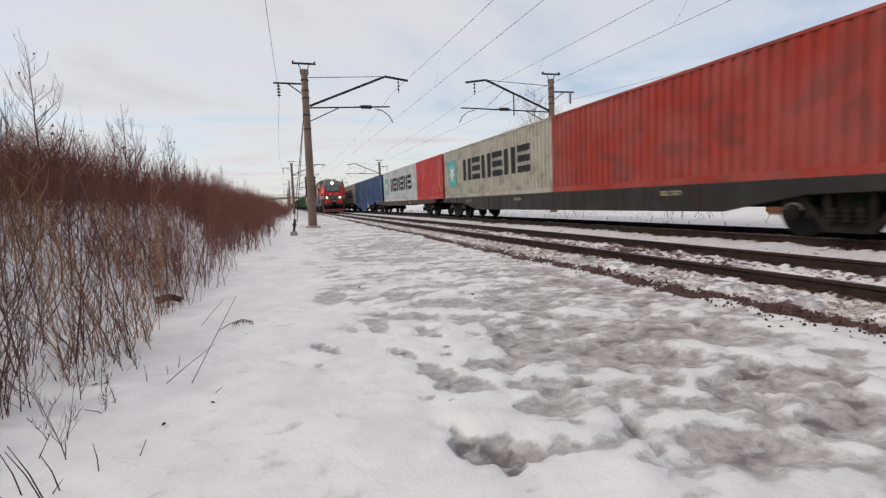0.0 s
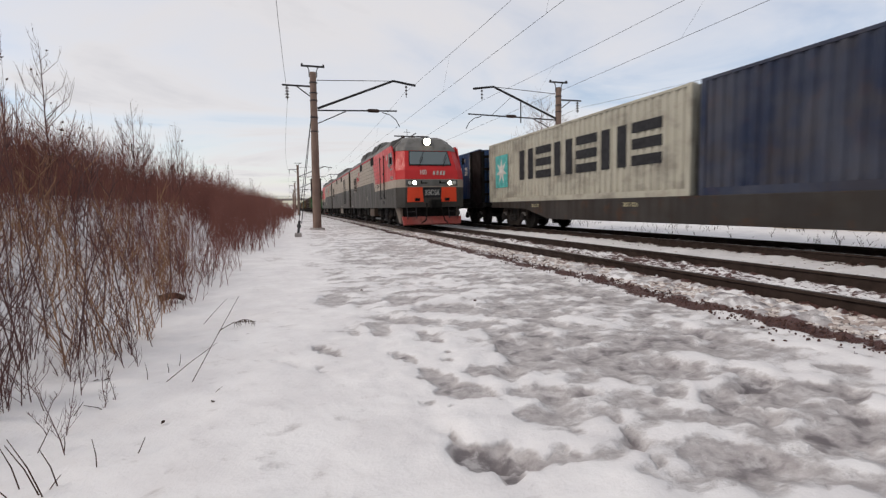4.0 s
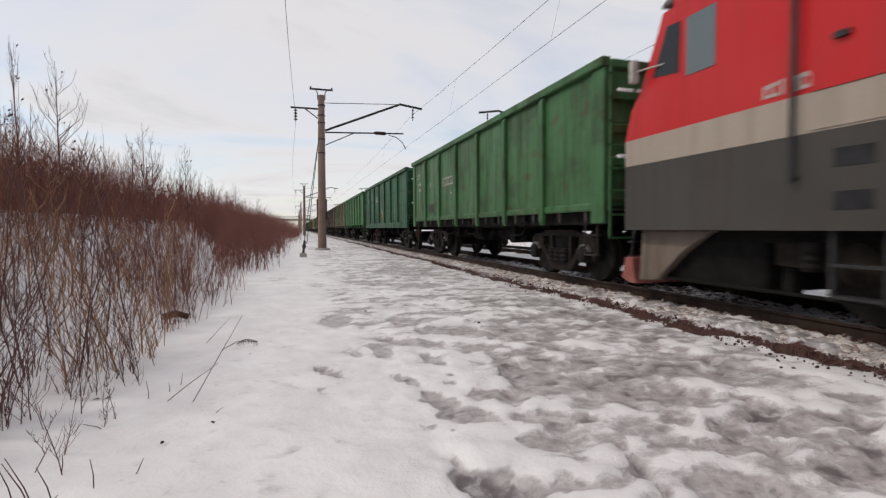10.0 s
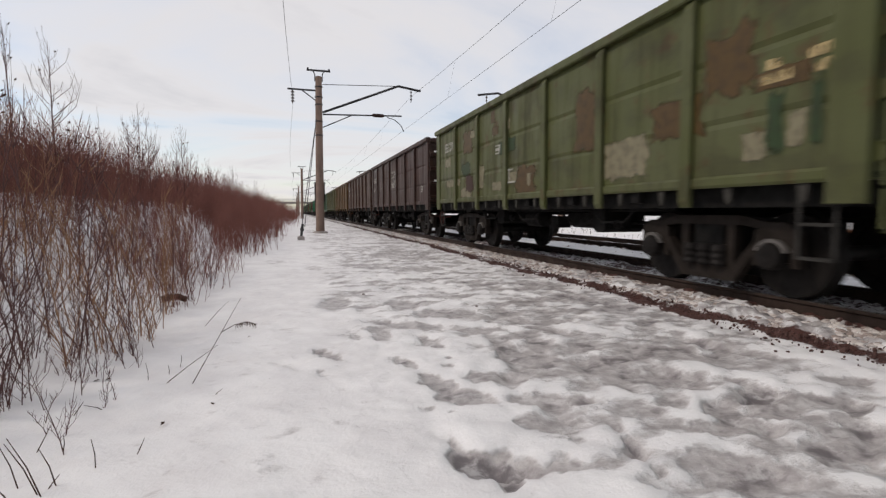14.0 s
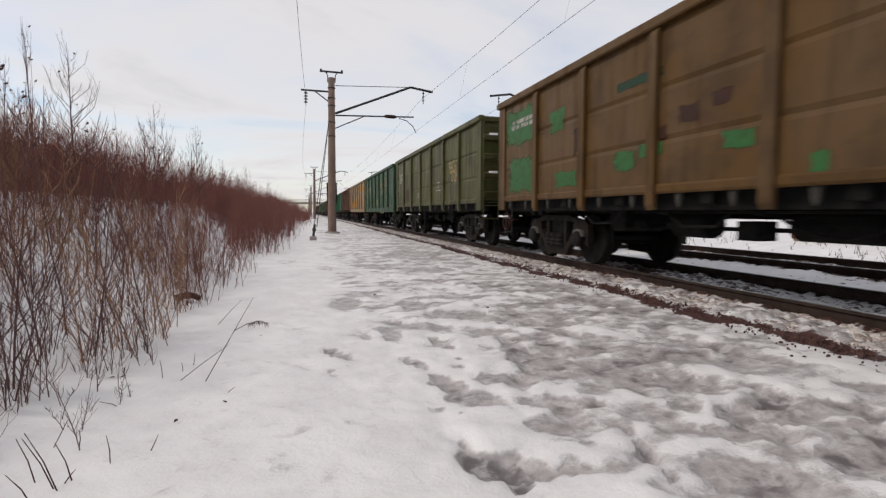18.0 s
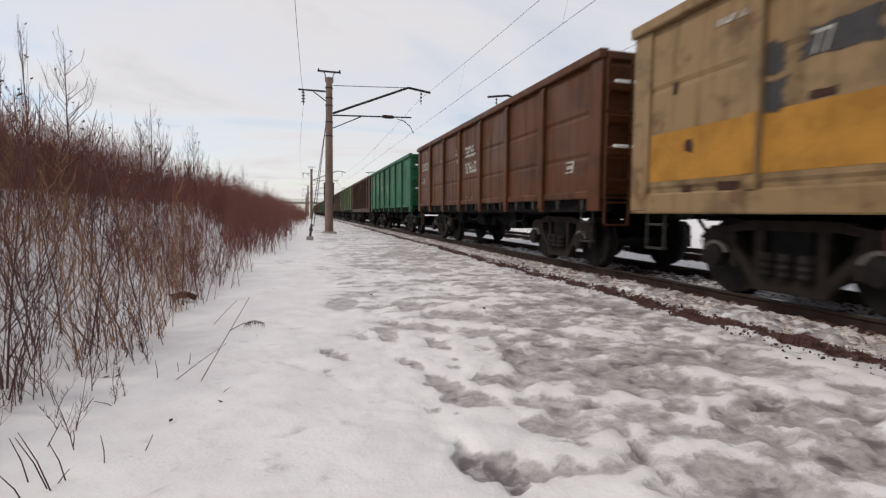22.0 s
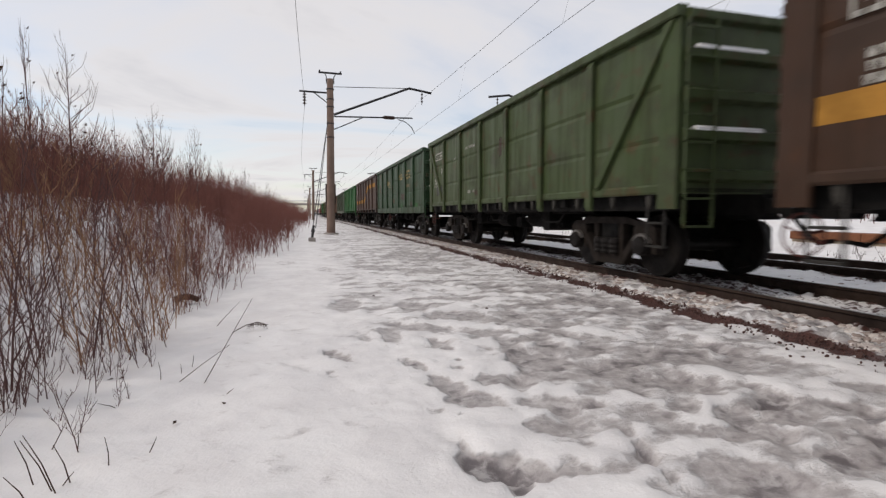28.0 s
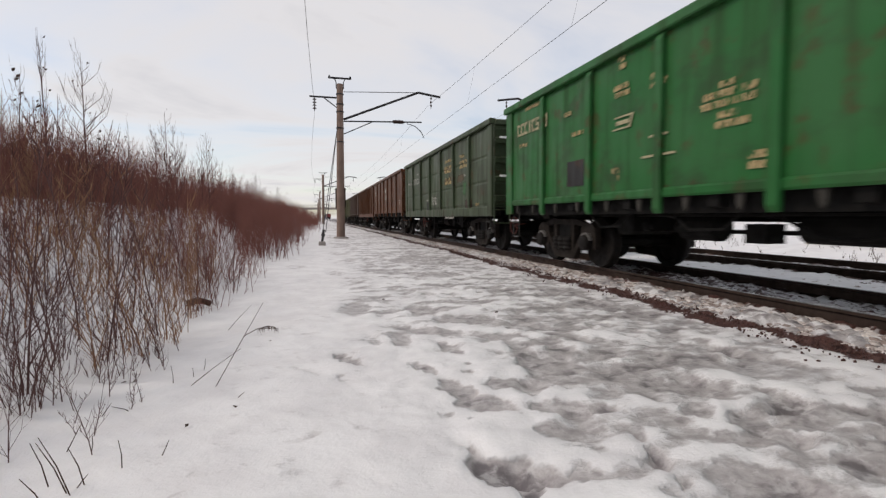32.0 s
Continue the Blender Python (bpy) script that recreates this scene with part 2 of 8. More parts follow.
def ground_material():
    """Snow, trodden snow, grey slush and bare red gravel, by the ground's own masks; the slush mask also dims the snow
    by the bank.
    """
    m = Mat("snow_ground", 0.6, spec=0.35)

    def mask(name):
        n = m.n.new("ShaderNodeAttribute")
        n.attribute_name = name
        return n.outputs["Fac"]

    fine = m.noise(9.0, 7, 0.6, world=True)
    grit = m.noise(55.0, 4, 0.7, world=True)
    mid = m.noise(2.2, 6, 0.6, world=True)
    snow = m.mix(m.ramp(mid, 0.3, 0.7), (0.77, 0.765, 0.765), (0.67, 0.66, 0.665))
    snow = m.mix(m.ramp(grit, 0.62, 0.78, 0, 0.30), snow, (0.38, 0.33, 0.32))
    patch = m.noise(4.6, 8, 0.63, (1.0, 1.5, 1.0), world=True)
    worn = m.math("ADD", m.math("MULTIPLY", m.math("SUBTRACT", patch, 0.5), 1.5), m.math("MULTIPLY", m.math("SUBTRACT", fine, 0.5), 0.5))
    slush_f = m.math("MULTIPLY", m.ramp(m.math("ADD", mask("slush"), worn), 0.28, 0.76), m.ramp(mask("slush"), 0.02, 0.25))
    slush = m.mix(m.ramp(fine, 0.3, 0.7), (0.46, 0.435, 0.43), (0.31, 0.286, 0.285))
    slush = m.mix(m.ramp(m.math("ADD", mask("slush"), worn), 0.78, 1.20, 0, 0.9), slush, (0.125, 0.11, 0.115))
    crust = m.noise(7.0, 6, 0.6, (1.0, 1.5, 1.0), world=True, distortion=0.1)
    slush = m.mix(m.ramp(crust, 0.50, 0.68, 0, 0.6), slush, (0.60, 0.585, 0.58))
    slush = m.mix(m.ramp(grit, 0.55, 0.75, 0, 0.45), slush, (0.13, 0.11, 0.11))
    c = m.mix(slush_f, snow, slush)
    bare_f = m.ramp(m.math("ADD", mask("bare"), m.math("MULTIPLY", m.math("SUBTRACT", fine, 0.5), 1.6)), 0.42, 0.62)
    gravel = m.mix(m.ramp(grit, 0.35, 0.7), (0.105, 0.048, 0.040), (0.036, 0.020, 0.018))
    c = m.mix(bare_f, c, gravel)
    m.colour(c).rough(m.ramp(slush_f, 0.0, 1.0, 0.65, 0.42))
    m.bump(m.math("SUBTRACT", m.math("ADD", m.math("MULTIPLY", fine, 0.45), m.math("MULTIPLY", grit, 0.12)), m.math("MULTIPLY", slush_f, 0.55)), 0.6, 0.05)
    return m.m


snow_mat = ground_material()
clean_snow = plain_material("snow", (0.80, 0.80, 0.82), 0.7, var=0.15, dark=0.85, scale=4)


def rubble_material():
    """Crumbled snow, each lump cleaner or dirtier than the next."""
    m = Mat("crumbled_snow", 0.75, spec=0.2)
    isle = m.n.new("ShaderNodeNewGeometry").outputs["Random Per Island"]
    c = m.mix(m.ramp(isle, 0.1, 0.9), (0.66, 0.62, 0.59), (0.30, 0.245, 0.22))
    m.colour(m.mix(m.ramp(m.noise(40.0, 4, world=True), 0.5, 0.75, 0, 0.5), c, (0.20, 0.15, 0.14)))
    return m.m


rubble_snow = rubble_material()

# ---- mesh helpers ----
def box(bm, x0, x1, y0, y1, z0, z1):
    vs = [bm.verts.new((x, y, z)) for x in (x0, x1) for y in (y0, y1) for z in (z0, z1)]
    for f in ((0, 1, 3, 2), (4, 6, 7, 5), (0, 4, 5, 1), (2, 3, 7, 6), (0, 2, 6, 4), (1, 5, 7, 3)):
        bm.faces.new([vs[i] for i in f])
    return vs


def extrude(bm, outline, a, b, axis="y"):
    """A solid from an outline of (u, v), drawn out from a to b along an axis; u, v are the other two axes in order x, y, z."""
    def at(u, v, w):
        return {"x": (w, u, v), "y": (u, w, v), "z": (u, v, w)}[axis]
    lo = [bm.verts.new(at(u, v, a)) for u, v in outline]
    hi = [bm.verts.new(at(u, v, b)) for u, v in outline]
    n = len(outline)
    for i in range(n):
        bm.faces.new((lo[i], lo[(i + 1) % n], hi[(i + 1) % n], hi[i]))
    bm.faces.new(lo[::-1])
    bm.faces.new(hi)


def tube(bm, p, q, r, seg=8, r2=None):
    p, q = Vector(p), Vector(q)
    d = (q - p).normalized()
    u = d.orthogonal().normalized()
    v = d.cross(u)
    r2 = r if r2 is None else r2
    a = [bm.verts.new(p + (u * math.cos(k) + v * math.sin(k)) * r) for k in [i * math.tau / seg for i in range(seg)]]
    b = [bm.verts.new(q + (u * math.cos(k) + v * math.sin(k)) * r2) for k in [i * math.tau / seg for i in range(seg)]]
    for i in range(seg):
        bm.faces.new((a[i], a[(i + 1) % seg], b[(i + 1) % seg], b[i]))
    bm.faces.new(a[::-1])
    bm.faces.new(b)


def lathe(bm, profile, centre, axis="x", seg=20):
    """A body of revolution from (radius, along) pairs round an axis through a centre."""
    rings = []
    for r, w in profile:
        ring = []
        for i in range(seg):
            k = i * math.tau / seg
            c, s = r * math.cos(k), r * math.sin(k)
            o = {"x": (w, c, s), "y": (c, w, s), "z": (c, s, w)}[axis]
            ring.append(bm.verts.new(Vector(centre) + Vector(o)))
        rings.append(ring)
    for a, b in zip(rings, rings[1:]):
        for i in range(seg):
            bm.faces.new((a[i], a[(i + 1) % seg], b[(i + 1) % seg], b[i]))
    bm.faces.new(rings[0][::-1])
    bm.faces.new(rings[-1])


def chain(bm, pts, r0, r1, seg=6):
    """A tapered stem through points, in one welded skin."""
    rings = []
    for i, p in enumerate(pts):
        d = (pts[min(i + 1, len(pts) - 1)] - pts[max(i - 1, 0)]).normalized()
        u = d.orthogonal().normalized()
        v = d.cross(u)
        r = r0 + (r1 - r0) * i / (len(pts) - 1)
        rings.append([bm.verts.new(p + (u * math.cos(k) + v * math.sin(k)) * r) for k in [j * math.tau / seg for j in range(seg)]])
    for a, b in zip(rings, rings[1:]):
        for i in range(seg):
            bm.faces.new((a[i], a[(i + 1) % seg], b[(i + 1) % seg], b[i]))
    bm.faces.new(rings[0][::-1])
    bm.faces.new(rings[-1])


def mesh_of(name, bm, material, smooth=False, bevel=0.0):
    if bevel:
        bmesh.ops.bevel(bm, geom=bm.edges[:], offset=bevel, segments=1, affect="EDGES")
    bmesh.ops.recalc_face_normals(bm, faces=bm.faces[:])
    me = bpy.data.meshes.new(name)
    bm.to_mesh(me)
    bm.free()
    me.materials.append(material)
    if smooth:
        me.shade_smooth()
    return me


def part(name, bm, material, parent, label="", smooth=False, bevel=0.0, at=None):
    ob = new(name, mesh_of(name, bm, material, smooth, bevel))
    ob.parent = parent
    if at is not None:
        ob.matrix_basis = at
    return tagged(ob, label)


def again(ob, m):
    """One more of a part, on the same mesh."""
    o = ob.copy()
    scene.collection.objects.link(o)
    o.matrix_basis = m
    return o


def thing(name, label, category, group="", kind="", at=None):
    ob = new(name)
    ob.empty_display_size = 0.3
    if at is not None:
        ob.matrix_basis = at
    return tagged(ob, label, category, group, kind)


def raw(name, verts, faces, material, smooth=False):
    me = bpy.data.meshes.new(name)
    me.from_pydata(verts, [], faces)
    me.materials.append(material)
    if smooth:
        me.shade_smooth()
    me.update()
    return me


def lattice_noise(x, y, seed=0):
    """Smooth value noise in 0..1 on arrays."""
    xi, yi = np.floor(x).astype(np.int64), np.floor(y).astype(np.int64)
    fx, fy = x - xi, y - yi
    fx, fy = fx * fx * (3 - 2 * fx), fy * fy * (3 - 2 * fy)

    def h(a, b):
        n = (a * 374761393 + b * 668265263 + seed * 974634777) & 0xFFFFFFFF
        n = ((n ^ (n >> 13)) * 1274126177) & 0xFFFFFFFF
        return ((n ^ (n >> 16)) & 0xFFFF) / 65535.0

    return (h(xi, yi) * (1 - fx) + h(xi + 1, yi) * fx) * (1 - fy) + (h(xi, yi + 1) * (1 - fx) + h(xi + 1, yi + 1) * fx) * fy


def fbm(x, y, octaves=4, seed=0):
    total, amp, norm = 0, 1.0, 0.0
    for i in range(octaves):
        total = total + amp * lattice_noise(x * 2 ** i + 17.3 * i, y * 2 ** i - 9.1 * i, seed + i)
        norm, amp = norm + amp, amp * 0.5
    return total / norm


def smooth(v, a, b):
    k = np.clip((v - a) / (b - a), 0, 1)
    return k * k * (3 - 2 * k)


# ---- ground: one sheet to the horizon ----
def bank_foot(y):
    return -1.55 + 0.016 * np.clip(y, 0, 90)


def ground_height(x, y):
    """The lie of the land: track bed, shoulder, path, and the bank on the bushes' side."""
    z = np.full_like(x, GROUND)
    u = bank_foot(y) - x                                  # metres up the bank
    z = z + 0.12 * smooth(u, -0.3, 0.8) + 1.45 * smooth(u, 0.2, 3.9) + 0.5 * smooth(u, 4.5, 14.0)
    z = z + 0.05 * smooth(x, 4.0, 4.7) - 0.015 * smooth(x, 11.7, 12.5)
    z = z - 0.10 * smooth(x, 12.4, 13.4) + 0.22 * smooth(x, 14.0, 16.8) + 0.6 * smooth(x, 18.0, 26.0)
    return z


# trodden hollows on the path: centre, one half axis, the other half axis, how grey, how deep
HOLLOWS_A = [(0.47, 6.42, 0.19, 0.05, -0.02, -0.4, 0.75, 0.02), (0.83, 6.1, 0.13, 0.09, -0.02, -0.19, 0.55, 0.015), (0.42, 10.73, 0.19, -0.06, -0.02, -0.55, 0.5, 0.015), (-0.45, 12.43, 0.26, -0.09, 0.02, -0.54, 0.4, 0.01), (0.24, 4.11, 0.09, -0.14, -0.01, -0.09, 0.9, 0.03), (-0.07, 3.87, 0.08, -0.1, -0.01, -0.07, 0.35, 0.015),
             (0.18, 3.59, 0.07, -0.07, -0.01, -0.08, 0.4, 0.015), (0.79, 3.68, 0.09, -0.13, -0.02, -0.08, 0.9, 0.03), (0.76, 4.66, 0.07, -0.18, -0.06, -0.22, 0.7, 0.02), (0.52, 4.73, 0.06, -0.18, -0.03, -0.15, 0.55, 0.02), (1.16, 4.25, 0.07, -0.21, -0.04, -0.11, 0.8, 0.02), (1.15, 3.7, 0.04, -0.01, -0.01, -0.04, 0.9, 0.02)]
HOLLOWS_B = [(1.08, 3.48, 0.05, -0.02, -0.02, -0.05, 0.6, 0.02), (1.08, 4.97, 0.35, -0.29, -0.03, -0.14, 0.8, 0.02), (1.64, 5.38, 0.36, -0.11, -0.08, -0.26, 0.8, 0.02), (1.27, 6.09, 0.17, -0.17, -0.08, -0.34, 0.75, 0.02), (2.35, 9.75, 0.5, -0.16, -0.12, -0.48, 0.7, 0.015), (1.6, 10.72, 0.38, -0.13, -0.08, -0.56, 0.55, 0.015),
             (1.71, 4.6, 0.27, -0.11, -0.04, -0.12, 0.7, 0.015), (1.97, 5.07, 0.23, -0.07, -0.05, -0.14, 0.7, 0.015), (0.91, 3.17, 0.09, -0.17, -0.05, -0.11, 0.85, 0.025), (1.02, 2.86, 0.15, -0.12, -0.05, -0.11, 0.95, 0.03), (1.27, 3.18, 0.15, -0.04, -0.04, -0.11, 0.8, 0.02), (1.7, 3.77, 0.03, -0.3, -0.15, -0.24, 0.85, 0.02)]
HOLLOWS_C = [(1.43, 3.09, 0.1, -0.03, -0.06, -0.13, 0.7, 0.02), (0.75, 2.34, 0.04, -0.08, -0.02, -0.03, 0.9, 0.05), (0.8, 2.11, 0.08, -0.1, -0.05, -0.08, 1.3, 0.06), (0.94, 2.07, 0.07, -0.08, -0.04, -0.06, 1.05, 0.05), (0.87, 1.9, 0.01, -0.05, -0.05, -0.04, 1.15, 0.05), (0.86, 2.67, 0.02, -0.01, -0.01, -0.03, 0.7, 0.02),
             (0.71, 2.77, 0.05, -0.02, -0.01, -0.04, 0.45, 0.015), (1.83, 3.59, 0.19, -0.14, -0.13, -0.23, 0.9, 0.03), (2.18, 3.53, 0.1, -0.08, -0.1, -0.16, 0.6, 0.02), (1.43, 2.72, 0.16, -0.07, -0.06, -0.1, 0.85, 0.03), (1.69, 2.62, 0.06, -0.04, -0.04, -0.05, 0.95, 0.03), (1.34, 2.4, 0.19, -0.08, -0.05, -0.09, 0.7, 0.02)]
HOLLOWS_D = [(1.39, 1.93, 0.08, -0.04, -0.05, -0.06, 0.6, 0.02), (2.45, 2.83, 0.25, -0.09, -0.1, -0.12, 0.85, 0.03), (2.5, 2.64, 0.11, -0.08, -0.09, -0.09, 0.7, 0.02), (2.39, 3.38, 0.2, -0.06, -0.07, -0.11, 0.6, 0.02), (3.38, 3.66, 0.17, -0.16, -0.1, -0.11, 0.7, 0.02), (3.44, 3.25, 0.12, -0.17, -0.13, -0.12, 0.6, 0.02),
             (2.19, 2.44, 0.08, -0.07, -0.07, -0.07, 0.85, 0.03), (2.39, 2.27, 0.08, -0.1, -0.12, -0.11, 0.95, 0.03), (2.33, 2.04, 0.12, -0.1, -0.1, -0.08, 0.8, 0.03), (2.85, 2.41, 0.08, -0.08, -0.15, -0.12, 1.1, 0.04), (2.71, 2.34, 0.08, -0.02, -0.05, -0.04, 1.2, 0.04), (2.66, 2.14, 0.12, -0.08, -0.09, -0.07, 0.85, 0.03)]
HOLLOWS_E = [(2.92, 2.17, 0.08, -0.06, -0.07, -0.05, 0.75, 0.02), (3.17, 2.04, 0.06, -0.04, -0.14, -0.09, 1.05, 0.04), (2.43, 1.69, 0.01, -0.11, -0.09, -0.05, 0.95, 0.03), (2.53, 1.59, 0.02, -0.05, -0.09, -0.05, 0.7, 0.02), (1.59, 2.02, -0.02, -0.11, -0.04, -0.02, 1.05, 0.05), (1.64, 2.22, 0, -0.06, -0.04, -0.03, 0.9, 0.03),
             (1.56, 1.79, 0.02, -0.02, -0.02, -0.02, 0.9, 0.03), (2.11, 2.12, 0.07, -0.04, -0.06, -0.06, 0.6, 0.02), (2.21, 1.66, 0.06, -0.04, -0.04, -0.03, 0.55, 0.02), (1.88, 1.64, 0.18, -0.1, -0.07, -0.06, 0.6, 0.02), (1.57, 1.67, 0.2, -0.06, -0.04, -0.05, 0.65, 0.02), (1.19, 1.96, 0.08, -0.04, -0.03, -0.05, 0.7, 0.02)]
HOLLOWS_F = [(1.01, 2.01, 0.05, -0.06, -0.05, -0.07, 0.75, 0.03), (3.55, 2.42, 0.13, -0.1, -0.1, -0.06, 0.75, 0.02), (2.05, 1.9, 0.06, -0.06, -0.04, -0.04, 0.45, 0.02), (2.82, 1.75, 0.02, -0.03, -0.16, -0.09, 0.5, 0.02)]
HOLLOWS = HOLLOWS_A + HOLLOWS_B + HOLLOWS_C + HOLLOWS_D + HOLLOWS_E + HOLLOWS_F


def build_ground():
    def axis(points):
        out = [points[0][0]]
        for (a, step_a), (b, step_b) in zip(points, points[1:]):
            while out[-1] < b - 1e-6:
                k = (out[-1] - a) / (b - a)
                out.append(out[-1] + step_a + (step_b - step_a) * k)
            out[-1] = b
        return np.array(out)
    xs = axis([(-1500, 300), (-60, 8), (-14, 1.0), (-4, 0.10), (-1.0, 0.05), (5.5, 0.05), (6.5, 0.09), (13, 0.30), (40, 3), (1500, 300)])
    ys = axis([(-400, 60), (-30, 4), (0.5, 0.12), (1.6, 0.035), (4.5, 0.045), (9, 0.09), (20, 0.25), (60, 1.0), (160, 8), (2500, 400)])
    x, y = np.meshgrid(xs, ys, indexing="ij")
    z = ground_height(x, y)
    u = bank_foot(y) - x
    near = smooth(-y, -60, -20)
    path = smooth(x, bank_foot(y) - 0.2, bank_foot(y) + 0.9) * (1 - smooth(x, 3.9, 4.6))
    # drifts, trodden lumps and footprints
    warp = fbm(x * 0.8, y * 0.8, 3, 5) * 1.3
    big = fbm(x * 0.45 + warp, y * 0.35 + warp, 3, 11)
    lumps = 0.42 * fbm(x * 2.6 + warp, y * 2.6 - warp * 0.5, 4, 23) + 0.58 * fbm(x * 6.2 + warp, y * 6.0, 3, 27)
    fine = fbm(x * 7.0, y * 5.0, 3, 31)
    trod = smooth(x, 0.1, 1.5) * path
    calm = 1 - trod
    z = z + near * ((big - 0.5) * 0.06 + trod * (lumps - 0.5) * 0.115 + calm * (lumps - 0.5) * 0.05 + (fine - 0.5) * (0.012 + 0.02 * trod))
    slush = trod * np.clip(0.35 + 2.4 * (0.5 - lumps) + 1.1 * (0.5 - big) + 0.22 * smooth(x, 0.8, 2.2) * (1 - smooth(y, 3.0, 5.5)), 0, 1)
    streak = fbm(x * 1.7 + warp, y * 5.5 - warp, 3, 67)
    slush = np.maximum(slush, path * smooth(x, 0.0, 0.9) * smooth(y, 3.0, 6.0) * np.clip(0.30 + 3.4 * (streak - 0.5), 0, 0.85))
    slush = np.minimum(slush * (1 - 0.2 * smooth(y, 10, 34)), 1.0)
    for hx, hy, ax, ay, bx, by, grey, depth in HOLLOWS:
        det = ax * by - ay * bx
        du, dv = ((x - hx) * by - (y - hy) * bx) / det, ((y - hy) * ax - (x - hx) * ay) / det
        r = np.sqrt(du * du + dv * dv) + (fine - 0.5) * 0.6 + (lumps - 0.5) * 0.4
        dip = 1 - smooth(r, 0.8, 1.45)
        z = z - depth * dip
        slush = np.maximum(slush, 1.02 * grey * dip)
    # the bare gravel line along the shoulder, and gravel showing between the rails
    line = 4.38 + (fbm(x * 0 + 3.0, y * 0.8, 3, 41) - 0.5) * 0.35
    bare = np.exp(-((x - line) / 0.17) ** 2) * (0.28 + 1.25 * fbm(x * 3.5, y * 2.6, 3, 43))
    z = z - 0.03 * bare + near * smooth(x, 4.2, 4.6) * (1 - smooth(x, 12.0, 13.0)) * ((fbm(x * 9, y * 9, 3, 47) - 0.5) * 0.13 + (fbm(x * 2.5, y * 2.5, 2, 49) - 0.5) * 0.06)
    for cx in (NX, FX):
        bed = 1 - smooth(np.abs(x - cx), 0.85, 1.35)
        bare = np.maximum(bare, bed * (0.30 + 0.42 * fbm(x * 3.0, y * 1.6, 3, 53)))
        edge = np.exp(-((np.abs(x - cx) - 0.80) / 0.17) ** 2)
        bare = np.maximum(bare, 0.80 * edge)
    # faint grey put into the snow's colour for the shade beside the bank
    slush = np.maximum(slush, 0.20 * path * (1 - smooth(x, 0.2, 1.2)) * near)
    # crumbled dirty snow between the gravel line and the rail
    rubble = smooth(x, 4.1, 4.5) * (1 - smooth(x, 5.1, 5.35))
    slush = np.maximum(slush, rubble * np.clip(0.60 + 2.4 * (fbm(x * 9.0, y * 7.0, 3, 71) - 0.5), 0, 1))
    slush = np.maximum(slush, smooth(u, 0.5, 2.0) * 0.55 * smooth(fbm(x * 1.3, y * 1.3, 4, 61), 0.5, 0.7))
    n, k = x.shape
    verts = np.stack([x, y, z], -1).reshape(-1, 3)
    i = np.arange(n * k).reshape(n, k)
    faces = np.stack([i[:-1, :-1], i[1:, :-1], i[1:, 1:], i[:-1, 1:]], -1).reshape(-1, 4)
    me = raw("ground", verts.tolist(), faces.tolist(), snow_mat, True)
    for name, arr in (("slush", slush), ("bare", bare)):
        me.attributes.new(name, "FLOAT", "POINT").data.foreach_set("value", arr.reshape(-1).astype(np.float32))
    return tagged(new("ground", me), "trodden snow with grey slush and bare gravel beside the track", "ground", kind="structure")


build_ground()


def soil(x, y):
    return float(ground_height(np.array([float(x)]), np.array([float(y)]))[0])


# ---- tracks ----
def build_track(cx, name, label):
    t = thing(name, label, "railway track", kind="structure")
    head = [(-0.036, -0.03), (-0.036, -0.006), (-0.028, 0.0), (0.028, 0.0), (0.036, -0.006), (0.036, -0.03), (0.010, -0.045), (0.010, -0.15),
            (0.065, -0.168), (0.065, -0.18), (-0.065, -0.18), (-0.065, -0.168), (-0.010, -0.15), (-0.010, -0.045)]
    for side in (-1, 1):
        bm = bmesh.new()
        extrude(bm, [(u + cx + side * 0.797, v) for u, v in head], -260, 420)
        part("rail", bm, rail_steel, t)
        bm = bmesh.new()
        box(bm, cx + side * 0.797 - 0.024, cx + side * 0.797 + 0.024, -260, 420, -0.003, 0.003)
        part("running_surface", bm, rail_top, t, "worn shiny top of the rail")
    bm = bmesh.new()
    extrude(bm, [(-1.35, -0.32), (1.35, -0.32), (1.35, -0.19), (0.95, -0.165), (0.5, -0.19), (-0.5, -0.19), (-0.95, -0.165), (-1.35, -0.19)], -0.12, 0.12)
    first = part("sleeper", bm, sleeper_mat, t, at=pose(cx, -2, 0))
    for i in range(1, 70):
        again(first, pose(cx, -2 + 0.55 * i, 0))
    return t


build_track(NX, "near_track", "rusty rails on snow-covered concrete sleepers")
build_track(FX, "far_track", "rusty rails on snow-covered concrete sleepers of the second track")

# ---- overhead line ----
def insulator_string(bm, x, y, z, n=4, pitch=0.16, r=0.11):
    lathe(bm, [(0.02, 0.0), (0.02, -pitch * n - 0.1)], (x, y, z), "z", 6)
    for i in range(n):
        lathe(bm, [(0.03, 0.0), (r, -0.07), (r * 0.9, -0.09), (0.03, -0.09)], (x, y, z - 0.05 - pitch * i), "z", 12)


